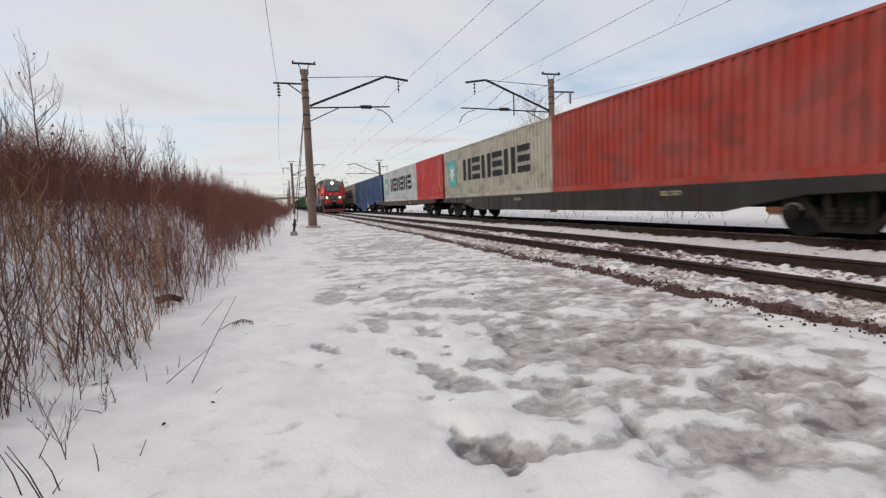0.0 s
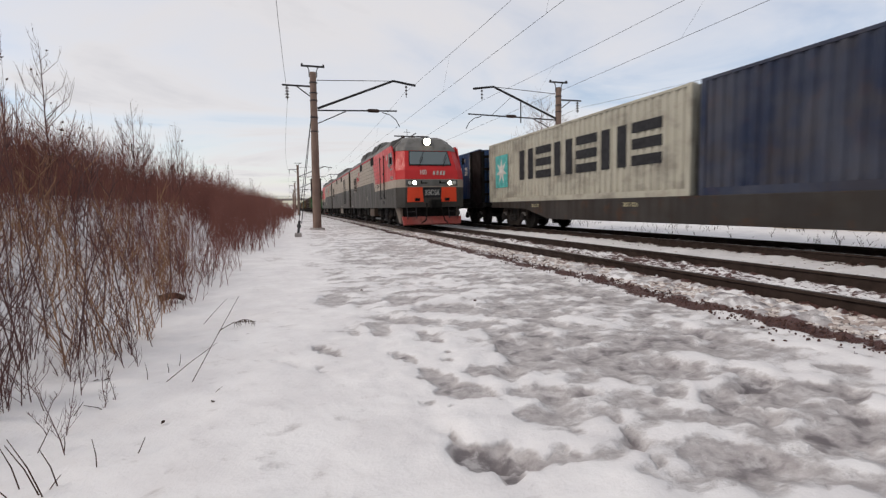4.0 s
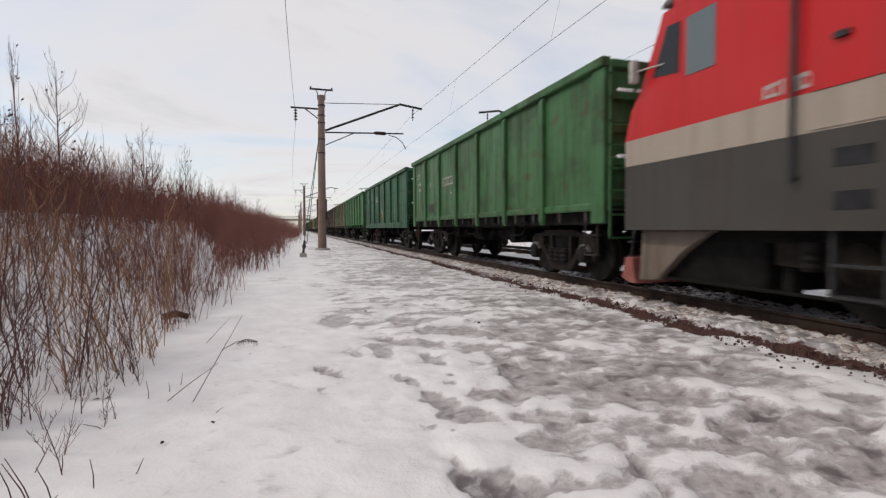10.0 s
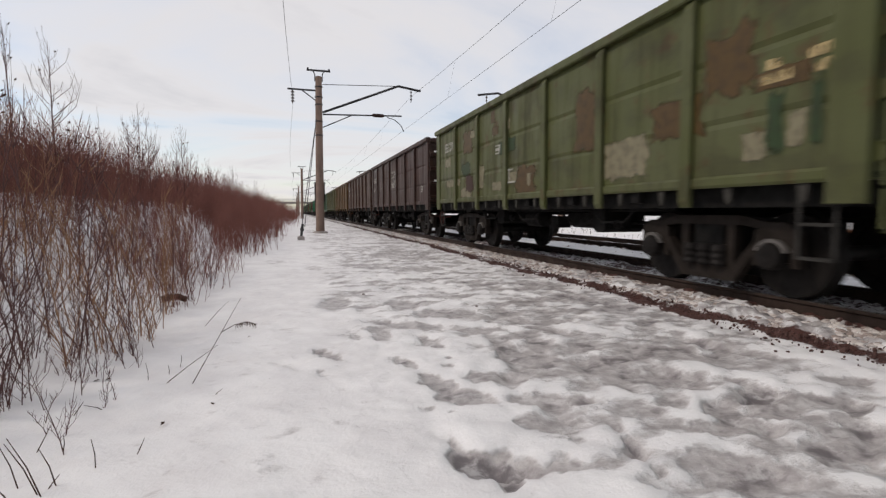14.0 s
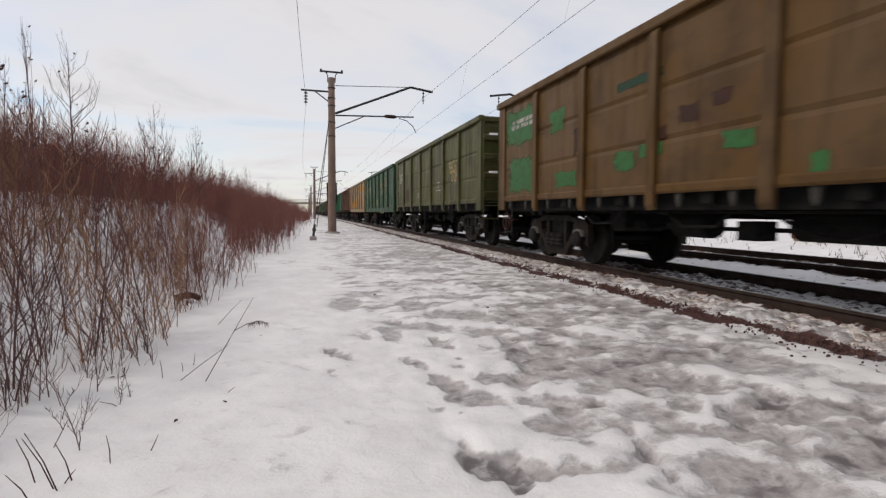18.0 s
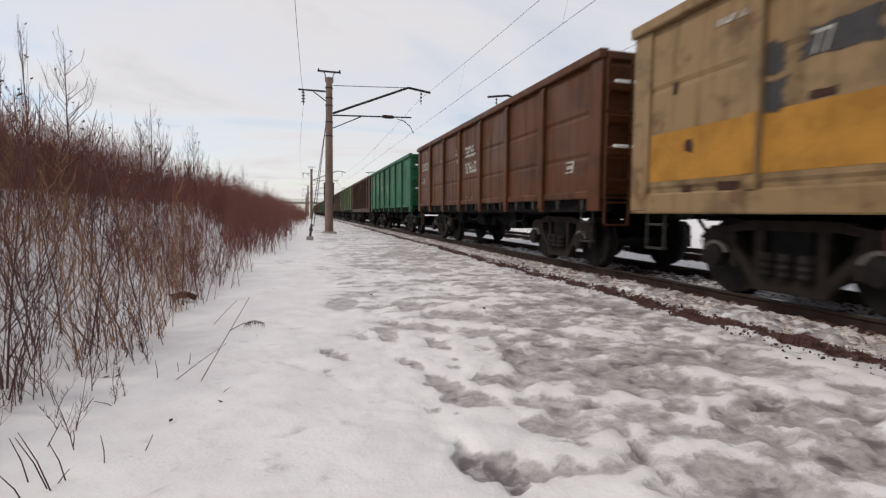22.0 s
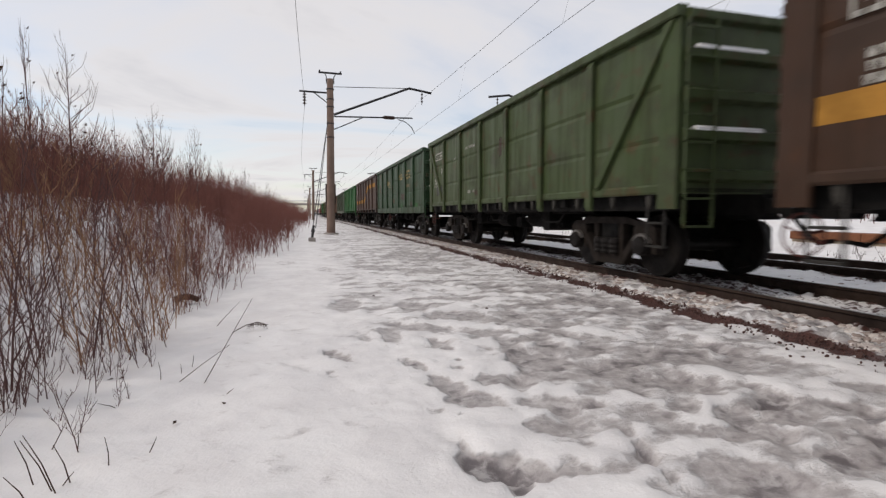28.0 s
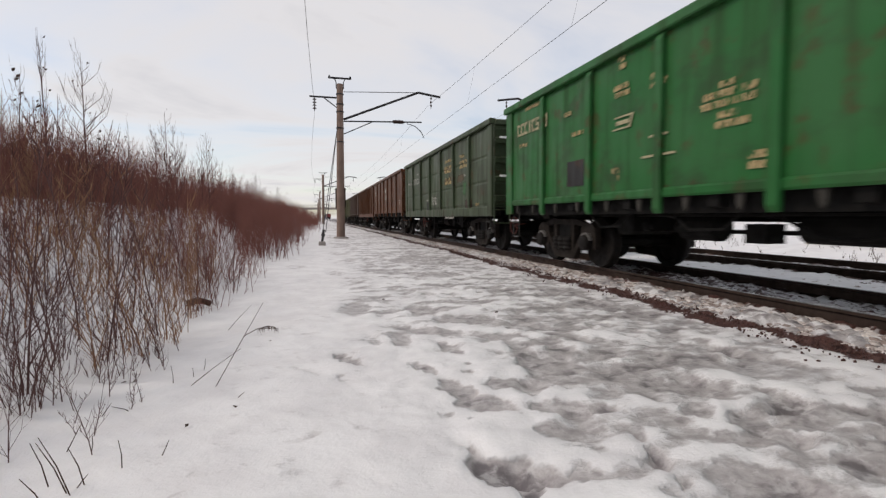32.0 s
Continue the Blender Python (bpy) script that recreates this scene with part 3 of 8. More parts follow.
def build_mast(x, y, side, label, base_z, lean=0.6, reach=0.0):
    """A mast with its bracket over the track; side +1 reaches towards +x."""
    m = thing("catenary_mast", label, "mast", "masts along the line", at=pose(x, y, base_z, 0, lean, 0))
    h = 8.45
    bm = bmesh.new()
    lathe(bm, [(0.235, 0.0), (0.17, h)], (0, 0, 0), "z", 20)
    part("pole", bm, mast_paint, m, "brown weathered round pole", smooth=False)
    bm = bmesh.new()
    lathe(bm, [(0.42, -0.25), (0.42, 0.02), (0.34, 0.06)], (0, 0, 0), "z", 16)
    part("footing", bm, concrete, m, "low round concrete footing")
    for z in (5.3, 6.05, 6.95, 7.35, 7.9):
        bm = bmesh.new()
        lathe(bm, [(0.212, -0.028), (0.212, 0.028)], (0, 0, z), "z", 14)
        part("clamp_band", bm, galvanised, m)
    bm = bmesh.new()
    box(bm, -0.62, 0.62, -0.05, 0.05, h + 0.28, h + 0.36)
    for s in (-1, 1):
        tube(bm, (s * 0.2, 0, h - 0.25), (s * 0.2, 0, h + 0.12), 0.025, 6)
        tube(bm, (s * 0.2, 0, h + 0.12), (s * 0.3, 0, h + 0.3), 0.025, 6)
        box(bm, s * 0.56 - 0.04, s * 0.56 + 0.04, -0.06, 0.06, h + 0.36, h + 0.44)
    part("top_crossbar", bm, galvanised, m, "steel T bar on the mast's top")
    # arm on the field side with the feeder's insulators
    bm = bmesh.new()
    box(bm, -side * 1.62, -side * 0.18, -0.04, 0.04, 7.66, 7.74)
    tube(bm, (-side * 0.85, 0, 7.66), (-side * 0.18, 0, 7.18), 0.03, 6)
    part("feeder_arm", bm, galvanised, m)
    bm = bmesh.new()
    insulator_string(bm, -side * 1.36, 0, 7.66)
    part("feeder_insulator", bm, porcelain, m)
    # bracket over the track
    bm = bmesh.new()
    tube(bm, (side * 0.2, 0, 6.55), (side * 4.4, 0, 8.28), 0.065, 10)
    tube(bm, (side * 4.4, 0, 8.28), (side * 5.7, 0, 8.1), 0.065, 10)
    part("cantilever", bm, galvanised, m, "bent steel cantilever tube")
    bm = bmesh.new()
    tube(bm, (side * 0.2, 0, 8.05), (side * 4.3, 0, 8.27), 0.018, 6)
    part("stay_rod", bm, galvanised, m)
    bm = bmesh.new()
    insulator_string(bm, side * 5.15, 0, 8.1, 3, 0.2, 0.07)
    part("messenger_insulator", bm, porcelain, m)
    bm = bmesh.new()
    tube(bm, (side * 0.2, 0, 6.45), (side * (4.6 + reach), 0, 6.62), 0.04, 8)
    tube(bm, (side * 0.2, 0, 5.75), (side * 1.75, 0, 6.48), 0.028, 6)
    part("registration_tube", bm, galvanised, m)
    bm = bmesh.new()
    lathe(bm, [(0.05, 2.9), (0.10, 3.0), (0.10, 3.5), (0.05, 3.6)], (0, 0, 6.57), "x", 10)
    ob = part("tube_insulator", bm, porcelain, m)
    if side < 0:
        ob.matrix_basis = pose(-6.5, 0, 0.0)
    bm = bmesh.new()
    for a, b in (((3.75, 6.5), (4.2, 6.38)), ((4.2, 6.38), (4.55, 6.1)), ((4.55, 6.1), (4.74, 5.74))):
        tube(bm, (side * (a[0] + reach), 0, a[1]), (side * (b[0] + reach), 0, b[1]), 0.022, 6)
    part("steady_arm", bm, galvanised, m)
    if side < 0:
        bm = bmesh.new()
        tube(bm, (side * 2.6, 0, 7.54), (side * 2.6, 0, 6.2), 0.04, 8)
        part("drop_tube", bm, galvanised, m)
        bm = bmesh.new()
        tube(bm, (side * 4.5, 0, 6.62), (side * 3.2, 0, 7.75), 0.014, 6)
        part("bridle_rod", bm, galvanised, m)
    return m


SPAN = 60.0
MAST_Y = [28.4 + SPAN * i for i in range(-1, 5)]
for i, y in enumerate(MAST_Y):
    build_mast(1.38, y, 1, "round brown mast with a cantilever over the near track", GROUND + 0.03)
    build_mast(16.4, y, -1, "round mast with a cantilever over the far track", GROUND - 0.02, 0.0, 1.45)


def wire(name, points, r, label):
    """A wire through points that run along the line, in one welded tube."""
    verts, faces, n = [], [], 6
    r *= 0.7
    for x, y, z in points:
        verts += [(x + r * math.cos(k), y, z + r * math.sin(k)) for k in [j * math.tau / n for j in range(n)]]
    for i in range(len(points) - 1):
        for j in range(n):
            a, b = i * n + j, i * n + (j + 1) % n
            faces.append((a, b, b + n, a + n))
    return tagged(new(name, raw(name, verts, faces, copper_wire)), label, "wire")


def sagging(x, z, sag, x2=None, lo=-1, hi=4, steps=10):
    out = []
    for i in range(lo, hi):
        for k in range(steps):
            f = k / steps
            out.append((x + ((x2 or x) - x) * (4 * f * (1 - f)), 28.4 + SPAN * (i + f), z - 4 * sag * f * (1 - f)))
    out.append((x, 28.4 + SPAN * hi, z))
    return out


for cx, mx, low, high, sag in ((NX + 0.13, NX + 0.45, 5.60, 7.40, 0.60), (FX + 0.08, FX + 1.1, 5.34, 7.20, 0.50)):
    wire("contact_wire", sagging(cx, low, 0.02), 0.008, "thin copper contact wire above the track")
    wire("messenger_wire", sagging(mx, high, sag), 0.009, "sagging messenger wire above the contact wire")
    bm = bmesh.new()
    for i in range(-1, 4):
        for k in range(1, 7):
            f = k / 7
            y = 28.4 + SPAN * (i + f)
            tube(bm, (cx, y, low), (mx, y, high - 4 * sag * f * (1 - f)), 0.0025, 4)
    tagged(new("dropper_wires", mesh_of("dropper_wires", bm, copper_wire)), "thin droppers between messenger and contact wire", "wire")
wire("feeder_wire", sagging(0.12, 6.95, 0.45, -0.24), 0.010, "feeder wire on the masts' field side")
wire("feeder_wire", sagging(17.75, 7.0, 1.15), 0.010, "feeder wire on the far masts")


def build_anchor():
    """Stay rods from the mast down to a small block in the snow."""
    g = thing("guy_anchor", "two stay rods tied to a small concrete block in the snow", "guy wire")
    for dx in (0.0, 0.12):
        bm = bmesh.new()
        tube(bm, (1.3, 28.3, 6.0), (0.30 + dx, 21.5, 0.35), 0.016, 6)
        part("stay_wire", bm, galvanised, g)
    bm = bmesh.new()
    tube(bm, (0.34, 21.6, 0.45), (0.26, 21.3, -0.1), 0.05, 8)
    lathe(bm, [(0.05, 0), (0.09, 0.08), (0.05, 0.18)], (0.31, 21.5, 0.15), "z", 8)
    part("turnbuckle", bm, galvanised, g)
    bm = bmesh.new()
    box(bm, 0.12, 0.40, 21.15, 21.45, -0.35, -0.03)
    part("anchor_block", bm, concrete, g, bevel=0.03)


build_anchor()

# ---- rolling stock: shared running gear ----
MOVERS = []      # (thing, offset along the line, train)


def wheel_profile():
    return [(0.09, -0.96), (0.09, -0.82), (0.12, -0.82), (0.46, -0.835), (0.475, -0.80), (0.475, -0.72), (0.50, -0.70), (0.50, -0.685), (0.40, -0.69), (0.38, -0.735),
            (0.14, -0.71), (0.09, -0.70), (0.085, 0.70), (0.14, 0.71), (0.38, 0.735), (0.40, 0.69), (0.50, 0.685), (0.50, 0.70), (0.475, 0.72), (0.475, 0.80),
            (0.46, 0.835), (0.12, 0.82), (0.09, 0.82), (0.09, 0.96)]


def add_bogie(parent, y, axles=(-0.925, 0.925), side_x=1.02):
    """A freight bogie with cast side frames, springs and wheelsets, under a wagon."""
    bm = bmesh.new()
    box(bm, -1.05, 1.05, y - 0.22, y + 0.22, 0.45, 0.82)
    bogie = part("bogie", bm, underframe, parent, "dark cast-steel bogie")
    a, b = axles[0], axles[-1]
    for s in (-1, 1):
        # cast frame: chords, slanting ties, columns and the jaws over the axle boxes
        bm = bmesh.new()
        x0, x1 = s * side_x - 0.06, s * side_x + 0.06
        shapes = [[(a + 0.16, 0.76), (-0.5, 0.80), (0.5, 0.80), (b - 0.16, 0.76), (b - 0.12, 0.84), (0.5, 0.91), (-0.5, 0.91), (a + 0.12, 0.84)],
                  [(-0.42, 0.13), (0.42, 0.13), (0.46, 0.29), (-0.46, 0.29)]]
        for e, ax in ((-1, a), (1, b)):
            shapes += [[(e * 0.40, 0.14), (ax - e * 0.24, 0.50), (ax - e * 0.24, 0.64), (e * 0.38, 0.30)], [(e * 0.30, 0.25), (e * 0.41, 0.25), (e * 0.41, 0.83), (e * 0.30, 0.83)],
                       [(ax - 0.27, 0.36), (ax - 0.19, 0.36), (ax - 0.17, 0.60), (ax + 0.17, 0.60), (ax + 0.19, 0.36), (ax + 0.27, 0.36), (ax + 0.25, 0.74), (ax + 0.12, 0.84), (ax - 0.12, 0.84), (ax - 0.25, 0.74)]]
        for o in shapes:
            extrude(bm, [(u + y, v) for u, v in o], x0, x1, "x")
        part("side_frame", bm, bogie_brown, bogie)
        for k in (-0.22, 0.0, 0.22):
            bm = bmesh.new()
            lathe(bm, [(0.085, 0.30), (0.10, 0.33), (0.085, 0.37), (0.10, 0.41), (0.085, 0.45), (0.10, 0.49), (0.085, 0.56)], (s * (side_x + 0.08), y + k, 0), "z", 10)
            part("spring", bm, wheel_steel, bogie)
        for ax in axles:
            bm = bmesh.new()
            lathe(bm, [(0.05, 0.0), (0.15, 0.03), (0.15, 0.12), (0.13, 0.16), (0.06, 0.17)], (s * (side_x + 0.02), y + ax, 0.475), "x", 14)
            ob = part("axle_box", bm, wheel_steel, bogie)
            if s < 0:
                ob.matrix_basis = Matrix.Diagonal((-1, 1, 1, 1)) @ Matrix.Translation((2 * (side_x + 0.02), 0, 0))
            bm = bmesh.new()
            arc = [math.radians(q) for q in range(20, 161, 20)]
            o = [(y + ax + 0.205 * math.cos(q), 0.46 + 0.205 * math.sin(q)) for q in arc] + [(y + ax + 0.165 * math.cos(q), 0.46 + 0.165 * math.sin(q)) for q in arc[::-1]]
            extrude(bm, o, min(s * (side_x + 0.07), s * (side_x + 0.13)), max(s * (side_x + 0.07), s * (side_x + 0.13)), "x")
            part("axle_adapter", bm, adapter_grey, bogie, "worn pale arched adapter over the axle box")
    for ax in axles:
        bm = bmesh.new()
        lathe(bm, wheel_profile(), (0, 0, 0), "x", 26)
        part("wheelset", bm, wheel_steel, bogie, "steel wheels on their axle", at=pose(0, y + ax, 0.475))
    return bogie


def add_coupler(parent, y, s):
    bm = bmesh.new()
    box(bm, -0.11, 0.11, min(y, y + s * 0.55), max(y, y + s * 0.55), 0.96, 1.17)
    extrude(bm, [(-0.2, 0.90), (0.2, 0.90), (0.24, 1.05), (0.18, 1.24), (-0.18, 1.24), (-0.24, 1.05)], y + s * 0.42, y + s * 0.66)
    part("coupler", bm, underframe, parent, bevel=0.015)
    bm = bmesh.new()
    pts = [(0.34, y + s * 0.1, 1.0), (0.36, y + s * 0.32, 0.72), (0.36, y + s * 0.5, 0.58), (0.34, y + s * 0.72, 0.62)]
    for p, q in zip(pts, pts[1:]):
        tube(bm, p, q, 0.03, 6)
    part("brake_hose", bm, underframe, parent)


def add_text_bars(parent, name, x, y, z, words, height, material, s=-1, label="", gap=0.3, wide=0.55):
    """Writing that cannot be read: each word a row of plain bars, running towards -y."""
    w = height * wide
    at = y
    made = None
    for n in words:
        bm = bmesh.new()
        for i in range(n):
            form = (i + n + len(words) + int(abs(at) * 5)) % 3
            tall = height * (0.86 + 0.14 * ((i * 7 + n) % 3) / 2)
            x0, x1 = sorted((x + s * 0.002, x + s * 0.008))
            y0 = at - w * 0.84
            if height > 0.5:
                if i % 2:
                    for q in (0.0, 0.38, 0.76):
                        box(bm, x0, x1, y0, at, z + height * q, z + height * (q + 0.24))
                else:
                    box(bm, x0, x1, at - w * 0.30, at, z, z + height)
                    box(bm, x0, x1, y0, y0 + w * 0.30, z, z + height)
            elif form == 0:
                box(bm, x0, x1, y0, at, z, z + tall * 0.24)
                box(bm, x0, x1, y0, at, z + tall * 0.72, z + tall)
                box(bm, x0, x1, at - w * 0.3, at, z + tall * 0.24, z + tall * 0.72)
            elif form == 1:
                box(bm, x0, x1, at - w * 0.58, at - w * 0.22, z, z + tall)
            else:
                box(bm, x0, x1, y0, at, z + tall * 0.70, z + tall)
                box(bm, x0, x1, y0, y0 + w * 0.3, z, z + tall * 0.70)
                box(bm, x0, x1, at - w * 0.3, at, z, z + tall * 0.5)
            at -= w
        at -= height * gap
        made = part(name, bm, material, parent, label)
    return made


# ---- open-top gondola wagons ----
HALF, TOP, FLOOR_Z = 6.4, 3.53, 1.22


def build_gondola(posts, diagonal=False, stripe=None, post_w=0.17, beads=True, hatches=True, wheel_y=6.2):
    """An eight-wheeled gondola: pressed side sheets between posts, top rail, end walls with steps, running gear.
    hatches: the kind with floor hatches, whose posts reach below the side; otherwise the side ends in a straight deep rail."""
    g = thing("gondola_wagon", "", "freight wagon", "wagons of the goods train")
    for s in (-1, 1):
        bm = bmesh.new()
        # side sheet with shallow pressed beads along it
        rows = [(1.24, 0), (1.30, 0.0), (1.34, 0.02), (1.86, 0.02), (1.92, 0.0), (1.98, 0.02), (2.54, 0.02), (2.60, 0.0), (2.66, 0.02), (3.30, 0.02), (3.40, 0.0)] if beads else [(1.24, 0), (1.30, 0.012), (3.34, 0.012), (3.40, 0.0)]
        outer = [(s * (1.47 + d), z) for z, d in rows]
        extrude(bm, outer + [(s * 1.44, 3.40), (s * 1.44, 1.24)], -HALF, HALF)
        part("side_wall", bm, wagon_paint, g)
        bm = bmesh.new()
        extrude(bm, [(s * 1.43, 3.39), (s * 1.57, 3.39), (s * 1.585, 3.41), (s * 1.585, 3.51), (s * 1.57, TOP), (s * 1.43, TOP)], -HALF - 0.02, HALF + 0.02)
        part("top_rail", bm, wagon_paint, g)
        bm = bmesh.new()
        if hatches:
            extrude(bm, [(s * 1.45, 1.22), (s * 1.50, 1.22), (s * 1.515, 1.25), (s * 1.515, 1.32), (s * 1.49, 1.35), (s * 1.45, 1.35)], -HALF, HALF)
        else:
            extrude(bm, [(s * 1.45, 0.98), (s * 1.50, 0.98), (s * 1.512, 1.0), (s * 1.512, 1.22), (s * 1.492, 1.25), (s * 1.45, 1.25)], -HALF, HALF)
        part("lower_rail", bm, wagon_paint, g)
        foot = 1.0 if hatches else 1.23
        shape = [(0, foot), (0.04, foot), (0.075, foot + 0.07), (0.085, 3.30), (0.05, 3.39), (0, 3.39)]
        for y in posts:
            bm = bmesh.new()
            extrude(bm, [(s * (1.485 + u), z) for u, z in shape], y - post_w / 2, y + post_w / 2)
            part("side_post", bm, wagon_paint, g, bevel=0.01)
        for e in (-1, 1):
            bm = bmesh.new()
            w = 0.34
            extrude(bm, [(s * 1.46, 1.02), (s * 1.525, 1.02), (s * 1.525, 3.39), (s * 1.46, 3.39)], min(e * HALF, e * (HALF - w)), max(e * HALF, e * (HALF - w)))
            part("corner_post", bm, wagon_paint, g, bevel=0.008)
            if diagonal:
                bm = bmesh.new()
                y0, y1 = e * (HALF - 0.08), e * (abs(posts[0]) + 0.16)
                vs = [(y0, 3.38), (y0 - e * 0.14, 3.38), (y1, 1.36), (y1 + e * 0.14, 1.36)]
                extrude(bm, vs, min(s * 1.49, s * 1.56), max(s * 1.49, s * 1.56), "x")
                part("diagonal_brace", bm, wagon_paint, g, bevel=0.008)
        # catches of the floor hatches, hanging under the side
        edges = sorted(posts)
        spots = [(a + b) / 2 + o for a, b in zip([-HALF] + edges, edges + [HALF]) for o in (-0.42, 0.42)] if hatches else []
        for y in spots:
            bm = bmesh.new()
            extrude(bm, [(y - 0.05, 1.225), (y + 0.06, 1.225), (y + 0.045, 1.10), (y + 0.005, 1.03), (y - 0.03, 1.07)], min(s * 1.44, s * 1.475), max(s * 1.44, s * 1.475), "x")
            part("hatch_catch", bm, catch_steel, g)
    for e in (-1, 1):
        bm = bmesh.new()
        box(bm, -1.44, 1.44, min(e * (HALF - 0.06), e * HALF), max(e * (HALF - 0.06), e * HALF), 1.22, 3.5)
        part("end_wall", bm, wagon_paint, g)
        for z in (1.45, 1.95, 2.45, 2.95, 3.42):
            bm = bmesh.new()
            extrude(bm, [(e * HALF, z - 0.09), (e * (HALF + 0.09), z - 0.05), (e * (HALF + 0.09), z + 0.05), (e * HALF, z + 0.09)], -1.44, 1.44, "x")
            part("end_rib", bm, wagon_paint, g)
        if e < 0:
            bm = bmesh.new()
            box(bm, -0.225, 0.225, -0.015, 0.015, -0.015, 0.015)
            rung = part("ladder_rung", bm, wagon_paint, g, at=pose(-1.275, -6.515, 0.8))
            for k in range(1, 8):
                again(rung, pose(-1.275, -6.515, 0.8 + 0.35 * k))
            bm = bmesh.new()
            box(bm, -0.015, 0.015, -0.015, 0.015, 0.78, 3.35)
            rail = part("ladder_rail", bm, wagon_paint, g, at=pose(-1.485, -6.515, 0))
            again(rail, pose(-1.06, -6.515, 0))
        add_coupler(g, e * 6.30, e)
        # step under the corner
        bm = bmesh.new()
        y = e * 5.95
        for dy in (-0.17, 0.17):
            box(bm, -1.45, -1.43, y + dy - 0.015, y + dy + 0.015, 0.5, 1.22)
        for z in (0.5, 0.82):
            box(bm, -1.47, -1.38, y - 0.17, y + 0.17, z, z + 0.03)
        part("footstep", bm, step_steel, g)
        if e < 0:
            for z in (2.04, 3.04):
                bm = bmesh.new()
                extrude(bm, [(-HALF - 0.005, z), (-HALF - 0.088, z - 0.035), (-HALF - 0.085, z + 0.0), (-HALF - 0.045, z + 0.028), (-HALF - 0.005, z + 0.022)], -1.30, -0.25, "x")
                part("ledge_snow", bm, clean_snow, g, "thin snow lying on the end rib")
    bm = bmesh.new()
    box(bm, -1.43, 1.43, -HALF, HALF, 1.24, 1.29)
    part("floor", bm, underframe, g)
    bm = bmesh.new()
    extrude(bm, [(-0.22, 0.88), (0.22, 0.88), (0.16, 0.94), (0.16, 1.24), (-0.16, 1.24), (-0.16, 0.94)], -HALF, HALF)
    part("centre_sill", bm, underframe, g)
    for s in (-1, 1):
        bm = bmesh.new()
        box(bm, s * 1.28 - 0.05, s * 1.28 + 0.05, -HALF + 0.1, HALF - 0.1, 1.0, 1.235)
        part("side_sill", bm, underframe, g)
    for y in (-2.6, 0.35, 2.45):
        bm = bmesh.new()
        pts = [(-1.22, y - 0.55, 1.0), (-1.22, y - 0.3, 0.80), (-1.22, y + 0.3, 0.78), (-1.22, y + 0.6, 1.0)]
        for p, q in zip(pts, pts[1:]):
            tube(bm, p, q, 0.018, 6)
        part("safety_loop", bm, underframe, g)
    for y, l, z0 in ((-1.9, 0.34, 0.60), (2.35, 0.42, 0.66)):
        bm = bmesh.new()
        extrude(bm, [(y - l / 2, z0 + 0.06), (y - l / 4, z0), (y + l / 4, z0), (y + l / 2, z0 + 0.08), (y + l / 2, 1.1), (y - l / 2, 1.1)], -1.0, -0.2, "x")
        part("valve_box", bm, underframe, g)
        bm = bmesh.new()
        lathe(bm, [(0.05, y - l / 2 - 0.28), (0.05, y - l / 2 - 0.2), (0.085, y - l / 2 - 0.19), (0.085, y - l / 2 - 0.06), (0.05, y - l / 2 - 0.05), (0.05, y - l / 2 + 0.02)], (-0.8, 0, z0 + 0.14), "y", 10)
        part("valve_stub", bm, underframe, g)
        bm = bmesh.new()
        chain(bm, [Vector((-0.9, y + l / 2 + 1.3 * k, z0 + 0.26 - 0.20 * math.sin(math.pi * min(k * 1.0, 1.0)) + 0.1 * k)) for k in [j / 7 for j in range(8)]], 0.022, 0.022)
        part("brake_pipe", bm, underframe, g)
    for y in (-3.4, -1.7, 0, 1.7, 3.4):
        bm = bmesh.new()
        extrude(bm, [(-1.44, 1.08), (-0.5, 0.92), (0.5, 0.92), (1.44, 1.08), (1.44, 1.235), (-1.44, 1.235)], y - 0.09, y + 0.09)
        part("cross_beam", bm, underframe, g)
    bm = bmesh.new()
    lathe(bm, [(0.06, -0.45), (0.19, -0.4), (0.19, 0.25), (0.10, 0.3), (0.05, 0.5)], (-0.62, 1.1, 0.80), "y", 14)
    box(bm, -0.66, -0.58, 0.95, 1.25, 0.9, 1.2)
    part("brake_cylinder", bm, underframe, g)
    bm = bmesh.new()
    lathe(bm, [(0.05, -0.5), (0.2, -0.46), (0.2, 0.46), (0.05, 0.5)], (-0.6, -1.0, 0.84), "y", 14)
    part("air_tank", bm, underframe, g)
    bm = bmesh.new()
    tube(bm, (-0.45, -4.0, 0.78), (-0.45, 4.0, 0.72), 0.03, 6)
    tube(bm, (-0.9, -3.6, 0.98), (-0.9, 3.6, 0.98), 0.025, 6)
    box(bm, -0.75, -0.45, -0.1, 0.2, 0.62, 0.86)
    part("brake_rod", bm, underframe, g)
    for y in (-4.325, 4.325):
        add_bogie(g, y)
    if stripe:
        for y0, y1, z0, z1 in stripe:
            bm = bmesh.new()
            if isinstance(z0, tuple):
                extrude(bm, [(y0, z0[0]), (y1, z1[0]), (y1, z1[1]), (y0, z0[1])], -1.4935, -1.4905, "x")
            else:
                box(bm, -1.4935, -1.4905, y0, y1, z0, z1)
            part("stripe", bm, yellow_mark, g, "broad faded yellow stripe")
            for y in posts:
                lo, hi = (z0, z1) if not isinstance(z0, tuple) else z0 if z0 == z1 else (0, 0)
                if hi > lo and min(y0, y1) - 0.1 < y < max(y0, y1) + 0.1:
                    bm = bmesh.new()
                    box(bm, -1.577, -1.5725, y - post_w / 2 + 0.012, y + post_w / 2 - 0.012, lo, hi)
                    part("post_stripe", bm, yellow_mark, g)
    # hand brake wheel beside the frame
    bm = bmesh.new()
